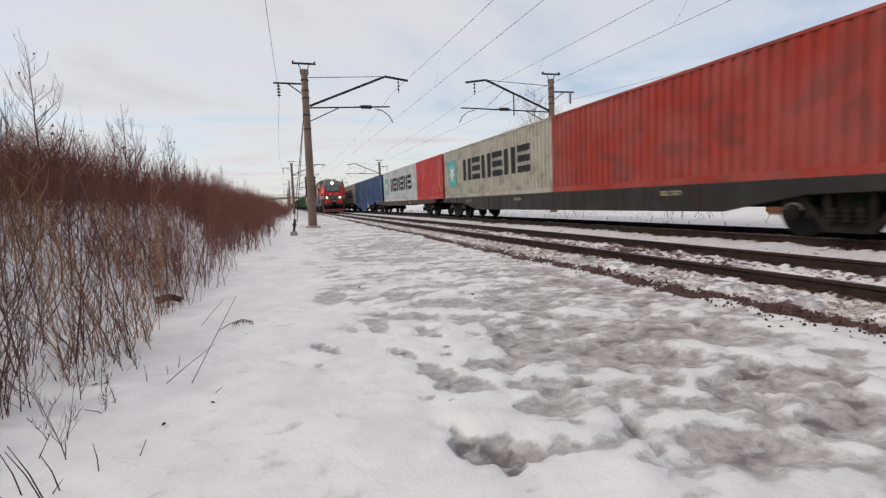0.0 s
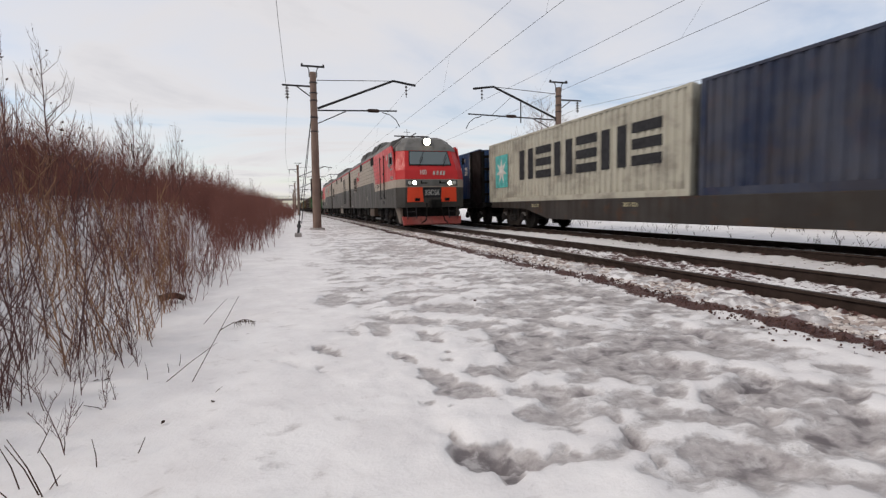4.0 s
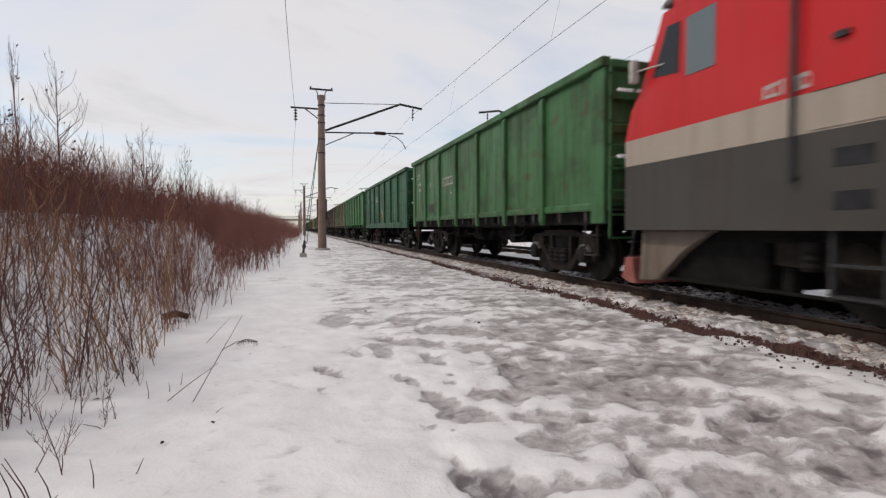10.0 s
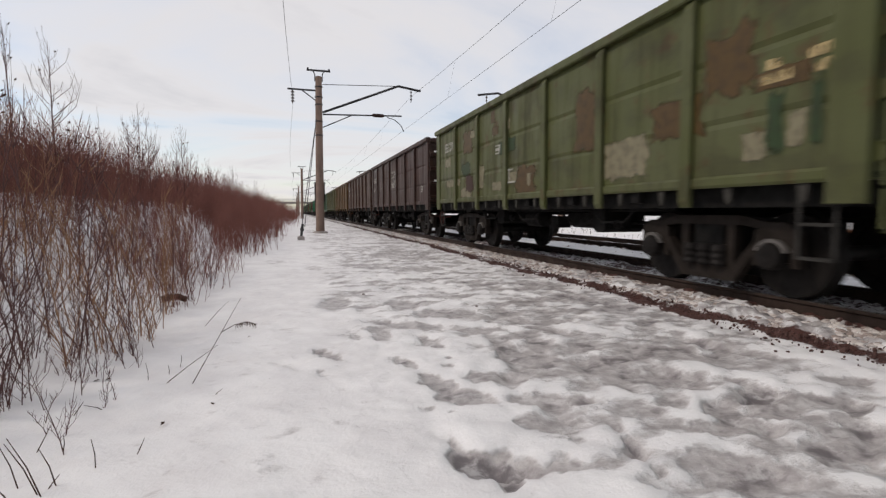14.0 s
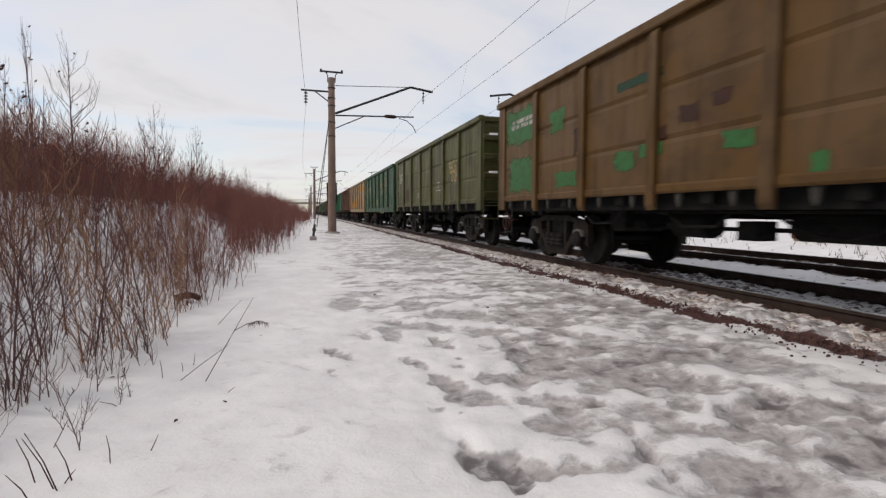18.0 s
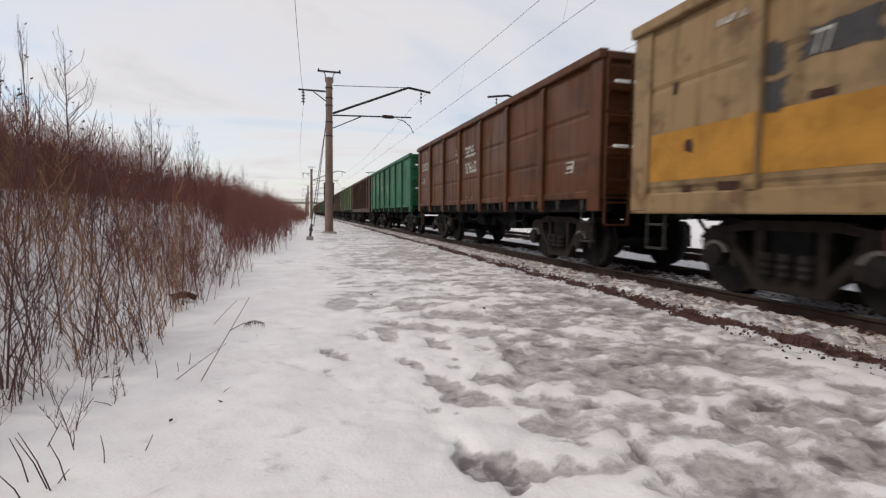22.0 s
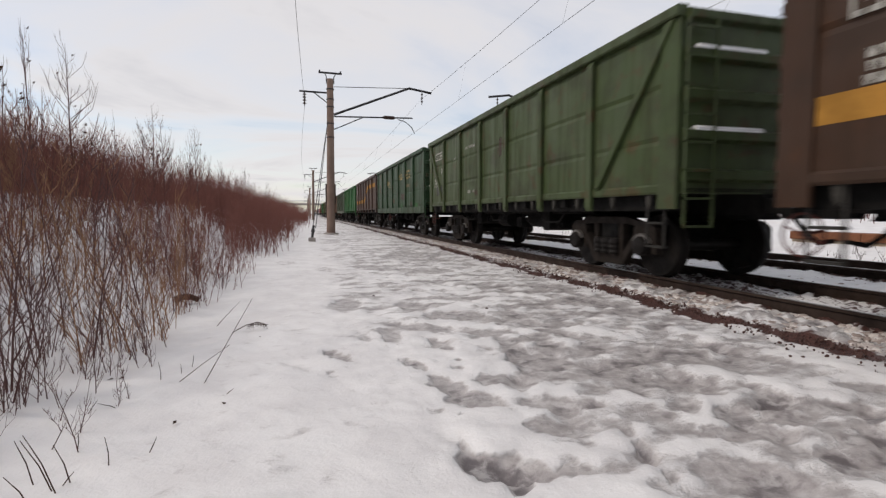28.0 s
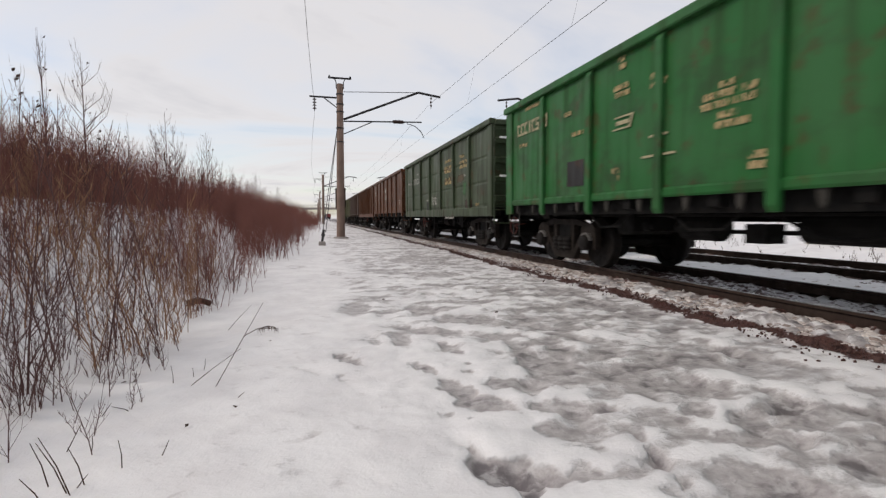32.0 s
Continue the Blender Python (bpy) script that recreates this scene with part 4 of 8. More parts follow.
    ring = [(-1.40, wheel_y + 0.21 * math.cos(k), 0.76 + 0.21 * math.sin(k)) for k in [j * math.tau / 16 for j in range(17)]]
    for p, q in zip(ring, ring[1:]):
        tube(bm, p, q, 0.014, 5)
    for k in range(4):
        tube(bm, (-1.36, wheel_y, 0.76), ring[4 * k + 1], 0.010, 4)
    tube(bm, (-1.42, wheel_y, 0.76), (-1.1, wheel_y, 0.80), 0.018, 6)
    part("hand_brake_wheel", bm, hand_wheel_red, g, "rusty red spoked hand brake wheel")
    return g


def colour_wagon(g, rgb):
    for o in g.children_recursive:
        o.color = (*rgb, 1)


P6 = [-4.425, -2.655, -0.885, 0.885, 2.655, 4.425]
P12 = [-5.3, -4.14, -3.22, -2.3, -1.38, -0.46, 0.46, 1.38, 2.3, 3.22, 4.14, 5.3]
STRIPE_ALONG = [(-6.05, -4.55, 1.76, 2.02)] + [(a + 0.09, b - 0.09, 1.76, 2.02) for a, b in zip(P6, P6[1:])] + [(4.55, 6.05, 1.76, 2.02)]


def sash(a, b, low, high):
    """A stripe that runs low from the far end to a, climbs to b and runs on under the top rail."""
    return [(6.05, a, low, low), (a, b, low, high), (b, -6.05, high, high)]


WAGON_KINDS = {
    "hatch": build_gondola(P6),
    "smooth": build_gondola(P6, beads=False, post_w=0.15),
    "straight": build_gondola(P6, hatches=False, wheel_y=2.45),
    "ribbed": build_gondola(P12, post_w=0.10, hatches=False, beads=False, wheel_y=-0.8),
    "braced": build_gondola(P6, True),
    "sashed": build_gondola(P6, False, sash(-0.95, -2.6, (1.40, 2.02), (2.72, 3.10)), hatches=False, wheel_y=3.0),
    "ramped": build_gondola(P6, False, sash(0.45, -1.7, (1.76, 2.02), (2.74, 3.0))),
    "striped": build_gondola(P6, False, STRIPE_ALONG),
}
GREEN, TEAL, DARK, OLIVE = (0.014, 0.108, 0.024), (0.008, 0.118, 0.052), (0.012, 0.056, 0.021), (0.066, 0.068, 0.020)
OCHRE, BROWN, UMBER, PALE = (0.070, 0.078, 0.027), (0.086, 0.026, 0.006), (0.046, 0.018, 0.009), (0.042, 0.125, 0.046)
# kind, colour, words, play in the coupling
CONSIST = [("smooth", PALE, "pale green", -0.24), ("straight", (0.010, 0.080, 0.034), "patched dark green", -0.15), ("hatch", GREEN, "bright green", 0.05), ("hatch", OCHRE, "blotched olive-green", 0), ("hatch", (0.040, 0.018, 0.014), "dark brown", 0),
           ("hatch", UMBER, "dark brown", -0.32), ("hatch", (0.092, 0.046, 0.010), "rusty ochre with green patches", 0), ("hatch", OLIVE, "faded olive green", 0.18), ("straight", DARK, "dark green", 0),
           ("sashed", (0.25, 0.165, 0.080), "rust-streaked cream with a yellow stripe", 0), ("hatch", BROWN, "rusty brown", -0.32), ("smooth", TEAL, "blue-green", 0.12), ("ribbed", (0.055, 0.022, 0.010), "brown ribbed with green patches", 0),
           ("hatch", (0.055, 0.092, 0.030), "patchy light green", 0), ("striped", (0.045, 0.021, 0.011), "brown with a yellow stripe", -0.12), ("braced", (0.046, 0.068, 0.024), "moss green", 0.15), ("straight", (0.022, 0.055, 0.024), "dark green", 0),
           ("ramped", (0.048, 0.022, 0.014), "brown with a yellow stripe", -0.26), ("smooth", GREEN, "bright green", 0.08), ("straight", (0.04, 0.06, 0.03), "dark olive", 0), ("hatch", BROWN, "rusty brown", 0),
           ("ribbed", BROWN, "rusty brown ribbed", 0), ("hatch", UMBER, "dark brown", 0), ("hatch", OLIVE, "olive green", 0), ("smooth", GREEN, "bright green", 0), ("hatch", BROWN, "rusty brown", 0)]
# what is painted on each side: kind of mark, from y, to y, from z, to z on the wagon
MARKS = {}
MARKS[0] = [("n", 2.34, 1.26, 2.28, 2.54), ("w71", 3.8, 3.62, 2.35, 2.55), ("t1", 3.2, 2.93, 2.38, 2.48), ("t2", 5.7, 5.12, 2.79, 3.01), ("t3", 5.64, 5.11, 2.32, 2.65),
    ("t1", 1.52, 1.29, 1.97, 2.07), ("pdark", 4.03, 3.45, 1.49, 1.78)]
MARKS[1] = [("n", 2.22, 0.77, 2.47, 2.73), ("w20", 1.14, 0.92, 2.11, 2.31), ("t2", 5.43, 4.51, 3.07, 3.29), ("t2", 5.42, 4.77, 2.53, 2.75), ("t1", 3.26, 2.66, 2.79, 2.89),
    ("t1", 3.25, 3.01, 3.12, 3.22), ("t3", 0.27, -0.16, 1.74, 2.07), ("prust", 0.35, -0.04, 1.5, 1.75), ("c3", 0, -0.53, 1.4, 1.8), ("t4", 0.08, -0.09, 1.1, 1.52),
    ("t1", -0.58, -0.7, 1.96, 2.06), ("t1", -0.54, -0.85, 1.85, 1.95), ("w22", 3.7, 3.41, 0.99, 1.15), ("pdeep", 5.6, 5, 1.64, 2.11), ("pdeep", 3.83, 3.26, 2.46, 2.6),
    ("pdeep", 3.5, 2.9, 1.36, 1.68), ("pdeep", 2.19, 1.56, 1.27, 1.75), ("pdeep", 1.43, 1.22, 1.95, 2.13), ("pdeep", 1.14, 0.6, 1.23, 1.37), ("pdeep", 1.9, 1.46, 2.91, 3.19),
    ("pdeep", 0.83, 0.64, 2.76, 3.01), ("pdeep", 0.12, -0.06, 2.27, 2.51), ("pdeep", 0.03, -0.14, 2.67, 2.93), ("pdeep", -0.42, -0.56, 2.07, 2.3), ("pdeep", -0.69, -0.81, 2.21, 2.28),
    ("pdeep", -0.78, -0.95, 2.5, 2.71), ("pdeep", -0.2, -0.97, 1.06, 1.32)]
MARKS[11] = [("n", 5.76, 4.23, 2.77, 3.03), ("t1", 5.44, 4.47, 3.25, 3.35), ("t1", 4.49, 4.24, 2.4, 2.52), ("t1", 5.69, 5.19, 2.49, 2.59), ("t1", 3.4, 2.96, 3.2, 3.3),
    ("t1", 2.8, 2.53, 2.78, 2.88), ("t1", 3.57, 3.27, 2.78, 2.88), ("t1", 3.32, 2.87, 2.38, 2.48), ("pblack", 3.45, 2.85, 1.51, 1.96), ("t2", 2, 1.81, 1.5, 1.72),
    ("t2", 1.87, 1.69, 3.16, 3.38), ("t2", 1.98, 1.53, 2.75, 2.97), ("f", 2.02, 1.48, 2.28, 2.48), ("t2", 1.14, 0.73, 2.71, 2.93), ("x", 1.27, 0.59, 1.78, 2.08),
    ("t1", -0.06, -0.54, 2.41, 2.51), ("t2", 0.18, -0.78, 2.19, 2.41), ("t2", -0.06, -0.65, 1.95, 2.17), ("t2", -0.51, -0.86, 1.45, 1.67)]
MARKS[3] = [("prust", 3.8, 3.1, 2.5, 3.1), ("prust", 0.4, -0.5, 1.3, 1.9), ("prust", -1.9, -2.5, 1.9, 2.9), ("ppale", 4.05, 3.2, 1.35, 1.6), ("ppale", -2.7, -3.7, 1.4, 2.0), ("prust", -4.6, -5.3, 2.2, 2.9), ("n", 5.49, 4.29, 2.75, 3.01), ("f", 1.55, 1.23, 2.28, 2.48), ("pumber", 3.61, 2.99, 1.49, 1.92), ("x", 1.06, 0.41, 1.58, 1.88), ("ppale", 5.53, 5, 2.29, 2.59),
    ("ppale", 5.45, 4.03, 1.69, 1.89), ("ppale", 2.95, 2.23, 1.52, 2.12), ("ppale", 3.24, 2.76, 2.87, 3.07), ("ppale", 0.92, 0.71, 2.75, 2.97), ("ppale", 1.13, 0.83, 1.98, 2.18),
    ("ppale", 0.83, 0.33, 1.6, 1.82), ("ppale", 1.74, 1.17, 1.43, 1.65), ("ppale", -0.13, -0.29, 1.47, 1.74), ("prust", 1.8, 1.53, 3.02, 3.31), ("prust", 1.73, 1.33, 2.72, 2.92),
    ("pmoss", 1.33, 0.42, 2.25, 2.55), ("pmoss", 3.96, 3.21, 1.95, 2.27), ("prust", -3.77, -4.63, 1.84, 2.33), ("prust", -5.27, -5.88, 2.15, 2.35), ("c2", -5.33, -6.22, 2.19, 2.46),
    ("ppale", -5.16, -5.45, 1.48, 1.76), ("ppale", -5.67, -5.85, 1.56, 1.91), ("ppale", -6.05, -6.48, 1.47, 1.75), ("pmoss", -5.45, -5.63, 1.54, 2.12), ("pmoss", -5.89, -5.99, 1.57, 2.21)
    ]
MARKS[5] = [("n", 5.8, 4.57, 2.62, 2.88), ("t2", 5.66, 5.23, 2.12, 2.34), ("t1", 3.43, 3.21, 2.66, 2.76), ("t1", 2.98, 2.65, 2.65, 2.75), ("t1", 3.63, 3.19, 2.19, 2.29),
    ("t1", 1.43, 1.31, 2.7, 2.81), ("prust", 0.31, -0.65, 2.11, 2.31), ("prust", -3.16, -3.85, 2.22, 2.42), ("prust", -3.69, -4.03, 1.5, 1.7), ("t2", -4.75, -5.02, 1.49, 1.71)
    ]
MARKS[6] = [("pjade", 5.88, 4.41, 1.39, 2.17), ("pjade", 6.01, 4.51, 2.48, 3.25), ("pjade", 3.86, 3.34, 2.46, 2.87), ("pjade", 1.8, 1.31, 1.58, 1.87), ("pjade", 1.2, 0.72, 1.72, 1.92),
    ("pjade", -0.26, -0.71, 1.67, 1.88), ("pjade", 3.61, 2.84, 1.42, 1.71), ("pdeep", 1.76, 0.77, 2.75, 2.88), ("pjade", -1.29, -1.48, 1.33, 1.53), ("pumber", 2.97, 2.59, 2.01, 2.4),
    ("pumber", 0.43, 0.1, 2.07, 2.29), ("pumber", -0.1, -0.37, 2.17, 2.36), ("pumber", 0.94, 0.65, 1.95, 2.1), ("t2", 5.84, 4.5, 2.78, 3)]
MARKS[7] = [("t5", 5.62, 4.34, 2.34, 2.94), ("t1", 2.03, 1.65, 2.77, 2.87), ("t1", 1.13, 0.78, 2.8, 2.9), ("prust", 2.05, 1.51, 2.32, 2.52), ("pumber", 3.94, 3.35, 1.45, 1.98),
    ("t2", 1.51, 1.25, 1.56, 1.78), ("x", -1.57, -2.22, 1.72, 2.03), ("c3", -3.28, -4.31, 2.2, 2.6), ("c3", -3.48, -4.26, 1.89, 2.29)]
MARKS[8] = [("n", 4.33, 2.84, 2.44, 2.7), ("t1", 3.59, 3.04, 2.83, 2.93), ("t1", 3.11, 2.82, 2.14, 2.27), ("t1", 5.72, 4.74, 2.49, 2.62), ("pblack", 1.53, 0.99, 1.19, 1.57),
    ("t1", 1.55, 0.99, 1.59, 1.69), ("t3", 0.57, -0.35, 1.43, 1.76), ("n", -1.47, -2.7, 0.9, 1.16), ("c1", -1.46, -2.44, 2.84, 2.96), ("prust", -1.29, -2.62, 2.5, 2.7),
    ("c2", -1.44, -2.53, 2.48, 2.75), ("prust", -1.34, -2.6, 2.1, 2.3), ("c2", -1.42, -2.53, 2.08, 2.35), ("c1", -3.33, -4.03, 2.81, 2.93), ("c2", -3.32, -4.3, 2.48, 2.75),
    ("prust", -3.08, -3.79, 2.08, 2.31), ("t1", -3.83, -4.01, 2.2, 2.3), ("pjade", -3.7, -4.02, 1.66, 2.05), ("pumber", -3.94, -4.6, 1.02, 1.51), ("c1", -5, -5.34, 1.26, 1.38)
    ]
MARKS[9] = [("n", 2.67, 1.23, 2.48, 2.74), ("pgrey", 0.51, -0.59, 2.54, 2.84), ("t1", 0.3, -0.45, 2.58, 2.68), ("pgrey", -1.95, -2.51, 1.51, 1.97), ("pumber", 2.2, 1.65, 1.21, 1.32),
    ("pumber", 0.58, 0.11, 1.24, 1.36), ("pumber", -0.13, -0.53, 1.25, 1.34), ("pumber", -4.02, -4.13, 2.71, 3.03), ("pumber", -3.99, -4.1, 1.96, 2.25), ("pumber", -3.97, -4.11, 1.5, 1.76),
    ("pumber", -3.77, -4.1, 1.05, 1.48), ("pumber", -5.07, -5.18, 1.66, 1.76), ("pumber", -4.81, -4.84, 2.58, 2.75), ("pumber", -6.01, -6.08, 1.54, 2.48),
    ("pgrey", 4.52, 4.12, 2.37, 2.67), ("pgrey", 4.56, 4.1, 2.02, 2.32), ("pgrey", 3.95, 3.27, 2.41, 2.71), ("w77", 3.74, 3.6, 2.44, 2.66), ("pumber", 3.87, 3.61, 2.04, 2.12),
    ("pumber", 5.42, 5.29, 1.73, 1.89), ("pumber", 5.43, 5.29, 1.2, 1.32), ("pumber", 4.89, 4.6, 1.23, 1.34), ("pumber", 5.65, 5.57, 2.47, 2.62), ("t1", 5.05, 4.4, 3.06, 3.16),
    ("t1", 3.39, 3.28, 1.01, 1.11)]
MARKS[10] = [("n", 5.76, 4.56, 2.57, 2.83), ("t1", 5.29, 5.07, 3.19, 3.29), ("t1", 3.07, 2.9, 2.65, 2.75), ("t2", 5.85, 5.34, 2.08, 2.3), ("t1", 3.51, 3.25, 2.12, 2.22),
    ("t2", 1.36, 1.19, 2.67, 2.89), ("o", 1.24, 1.12, 2.46, 2.59), ("t3", 0.48, -0.45, 2.52, 2.85), ("t3", 0.44, -0.68, 2.07, 2.4), ("ptan", 0.39, 0.21, 1.38, 1.47),
    ("ptan", -0.08, -0.25, 1.35, 1.45), ("f", -5.29, -5.6, 1.68, 1.88)]
MARKS[12] = [("pdeep", 1.23, 0.7, 1.21, 1.55), ("pdeep", 0.27, -0.24, 1.03, 1.58), ("pdeep", -0.61, -0.9, 1.24, 1.53), ("pdeep", 3.22, 2.57, 1.26, 1.78), ("pdeep", 1.33, 0.87, 2.66, 2.81),
    ("pdeep", -1.37, -1.63, 2.05, 2.27), ("pdeep", -1.51, -2.14, 1.2, 1.54), ("pdeep", -2.52, -2.71, 1.83, 1.97), ("prust", 0.54, -0.19, 2.4, 2.6), ("prust", -1.57, -2.29, 2.28, 2.48),
    ("t2", 0.17, -0.16, 2.82, 3.04), ("t1", -0.4, -0.84, 2.97, 3.07), ("ptan", 2.01, 1.7, 1.34, 1.53), ("t2", 3.04, 2.69, 1.3, 1.52), ("pumber", -2.34, -2.82, 1.28, 1.59)
    ]
MARKS[14] = [("n", 5.79, 4.65, 2.62, 2.88), ("w2", 4.74, 4.64, 2.14, 2.34), ("t3", 5.66, 5.32, 2.02, 2.35), ("t1", 3.65, 3.29, 2.11, 2.21), ("t1", 5.18, 5.08, 3.18, 3.28)
    ]
MARKS[15] = [("t1", 2.25, 1.1, 2.79, 2.89), ("pumber", -0.39, -0.55, 2.33, 2.77), ("pumber", 1.38, 1.15, 1.47, 1.59), ("t1", 3.4, 3.18, 2.59, 2.69), ("t1", 2.05, 1.39, 1.53, 1.63),
    ("n", 5.59, 4.43, 2.79, 3.05), ("w20", 4.77, 4.57, 2.31, 2.51), ("t4", 5.73, 5.2, 1.86, 2.28), ("pgrey", 5.42, 4.74, 1.59, 1.89)]
MARKS[16] = [("n", 2.31, 1.57, 2.38, 2.64), ("t1", 3.23, 3.03, 3.07, 3.17), ("t1", 3.21, 2.81, 2.8, 2.9), ("prust", 5.36, 4.46, 3.12, 3.32), ("c1", 5.31, 4.46, 3.14, 3.26),
    ("prust", 5.42, 4.65, 2.49, 2.69), ("prust", 5.45, 5.01, 2.18, 2.38), ("pjade", 2.92, 2.59, 1.18, 1.38), ("t1", 5.05, 4.71, 0.99, 1.14), ("w22", 3.55, 3.36, 0.96, 1.12),
    ("c1", -2.73, -3.74, 2.8, 2.92), ("c2", -2.74, -3.79, 2.5, 2.77), ("ptan", -2.76, -3.55, 2.15, 2.29), ("c2", -0.73, -1.96, 2.55, 2.86), ("t2", 2.99, 1.85, 2.49, 2.72),
    ("pjade", -1.28, -1.88, 1.21, 1.41), ("pumber", -1.42, -2.41, 1.6, 1.89), ("pumber", -3.66, -4.02, 1.14, 1.47), ("pjade", -4.59, -5.25, 1.21, 1.41), ("prust", 1.16, 0.27, 1.47, 1.7)
    ]
MARKS[17] = [("o", 1.28, 1.16, 2.43, 2.56), ("t2", 1.43, 1.26, 2.68, 2.9), ("t1", 3.85, 3.2, 2.15, 2.25), ("t1", 4.73, 4.51, 2.2, 2.31), ("n", 5.78, 4.75, 2.64, 2.9)
    ]
MARKS[2] = MARKS[18] = MARKS[24] = MARKS[11]
MARKS[13] = MARKS[7]
MARKS[19] = MARKS[23] = MARKS[8]
MARKS[4] = MARKS[20] = MARKS[22] = MARKS[10]
PATCH = {"pdark": (0.020, 0.016, 0.016), "pdeep": (0.009, 0.040, 0.019), "pblack": (0.010, 0.010, 0.011), "pumber": (0.040, 0.013, 0.007), "ppale": (0.20, 0.18, 0.115), "prust": (0.080, 0.048, 0.016),
         "pmoss": (0.026, 0.048, 0.018), "pjade": (0.030, 0.120, 0.032), "pgrey": (0.045, 0.045, 0.048), "ptan": (0.17, 0.12, 0.065)}
GLYPHS = [[(0.32, 0), (0.62, 0), (0.62, 1), (0.32, 1)], [(0, 0), (0.85, 0), (0.85, 0.2), (0.26, 0.2), (0.26, 0.8), (0.85, 0.8), (0.85, 1), (0, 1)],
          [(0, 0), (0.85, 0), (0.85, 1), (0, 1), (0, 0.8), (0.6, 0.8), (0.6, 0.2), (0, 0.2)], [(0, 0), (0.85, 0), (0.85, 0.58), (0.26, 0.58), (0.26, 0.8), (0.85, 0.8), (0.85, 1), (0, 1), (0, 0.4), (0.6, 0.4), (0.6, 0.2), (0, 0.2)]]


def slab(g, name, outline, x, material, label="", thick=0.002):
    bm = bmesh.new()
    extrude(bm, outline, x - thick, x, "x")
    return part(name, bm, material, g, label)


def paint_marks(g, i, ink):
    """Patches of other paint, stencilled lines and rows of bars on a wagon's side."""
    rng = random.Random(40 + i)
    for n, (kind, ya, yb, z0, z1) in enumerate(MARKS.get(i, ())):
        ya, yb = max(min(ya, 6.3), -6.3), max(min(yb, 6.3), -6.3)
        deep = -1.4925 - 0.0003 * n
        if kind[0] == "p":
            k, pts = 5, []
            j = 0.10 * min(abs(ya - yb), z1 - z0) if kind not in ("pblack", "pdark") else 0.004
            for a, b in (((ya, z0), (yb, z0)), ((yb, z0), (yb, z1)), ((yb, z1), (ya, z1)), ((ya, z1), (ya, z0))):
                pts += [(a[0] + (b[0] - a[0]) * q / k + rng.uniform(-j, j), a[1] + (b[1] - a[1]) * q / k + rng.uniform(-j, j)) for q in range(k)]
            if kind in ("pblack", "pdark"):
                o = slab(g, "paint_patch", pts, deep, wagon_paint)
            else:
                cy, cz, m = (ya + yb) / 2, (z0 + z1) / 2, len(pts)
                rings = [[(deep, cy + (u - cy) * f, cz + (v - cz) * f) for u, v in pts] for f in (1.22, 0.72, 0.25)]
                faces = [(r * m + q, r * m + (q + 1) % m, (r + 1) * m + (q + 1) % m, (r + 1) * m + q) for r in range(2) for q in range(m)] + [tuple(range(2 * m, 3 * m))]
                me = raw("paint_patch", sum(rings, []), faces, patch_paint)
                me.attributes.new("cover", "FLOAT", "POINT").data.foreach_set("value", [0.0] * m + [0.85] * m + [1.0] * m)
                o = new("paint_patch", me)
                o.parent = g
            o.color = (*PATCH[kind], 1)
        elif kind == "n":
            pitch = (ya - yb) / 8
            for q in range(8):
                o = [(ya - pitch * (q + 0.92 * u), z0 + (z1 - z0) * v) for u, v in GLYPHS[rng.randrange(4)]]
                slab(g, "number_bar", o, -1.5015, ink)
        elif kind[0] in "tc":
            n_lines = int(kind[1])
            step = (z1 - z0) / n_lines
            for q in range(n_lines):
                u, v = rng.uniform(0, 0.12) * (ya - yb), rng.uniform(0, 0.2) * (ya - yb)
                z = z1 - step * (q + 1)
                slab(g, "stencilled_line", [(ya - u, z + step * 0.14), (yb + v, z + step * 0.14), (yb + v, z + step * 0.9), (ya - u, z + step * 0.9)], -1.5015, worn_cream if kind[0] == "c" or ink is cream_mark else worn_white)
        elif kind[0] == "w":
            add_word(g, "stencilled_number", kind[1:], (z1 - z0) * 1.15, (-1.5, (ya + yb) / 2 + 0.1, z0), -90, ink)
        elif kind == "f":
            h, lean = z1 - z0, 0.12 * (ya - yb)
            t = 0.13 * h
            o = [(ya, z0), (yb + lean, z0), (yb, z1), (ya - lean, z1), (ya - lean, z1 - t), (yb + 2.2 * t, z1 - t), (yb + lean + 2 * t, z0 + t), (ya - 2 * t, z0 + t)]
            slab(g, "owner_mark", o, -1.5015, ink, "plain framed emblem")
            slab(g, "owner_bar", [(ya - 1.6 * lean, z0 + 0.35 * h), (yb + 1.6 * lean, z0 + 0.35 * h), (yb + 1.6 * lean, z0 + 0.65 * h), (ya - 1.6 * lean, z0 + 0.65 * h)], -1.5015, ink)
        elif kind == "x":
            m, t = (ya + yb) / 2, 0.016
            slab(g, "lifting_mark", [(ya, z0), (yb, z0), (yb, z0 + 2 * t), (m - t, z0 + 2 * t), (m - t, z1 - 2 * t), (yb + 0.15, z1 - 2 * t), (yb + 0.15, z1), (ya - 0.15, z1), (ya - 0.15, z1 - 2 * t), (m + t, z1 - 2 * t), (m + t, z0 + 2 * t), (ya, z0 + 2 * t)], -1.5015, ink)
        elif kind == "o":
            bm = bmesh.new()
            lathe(bm, [(0.055, 0.0), (0.075, 0.0), (0.075, 0.004), (0.055, 0.004)], (0, 0, 0), "x", 18)
            part("round_mark", bm, ink, g, at=pose(-1.5015, (ya + yb) / 2, (z0 + z1) / 2))


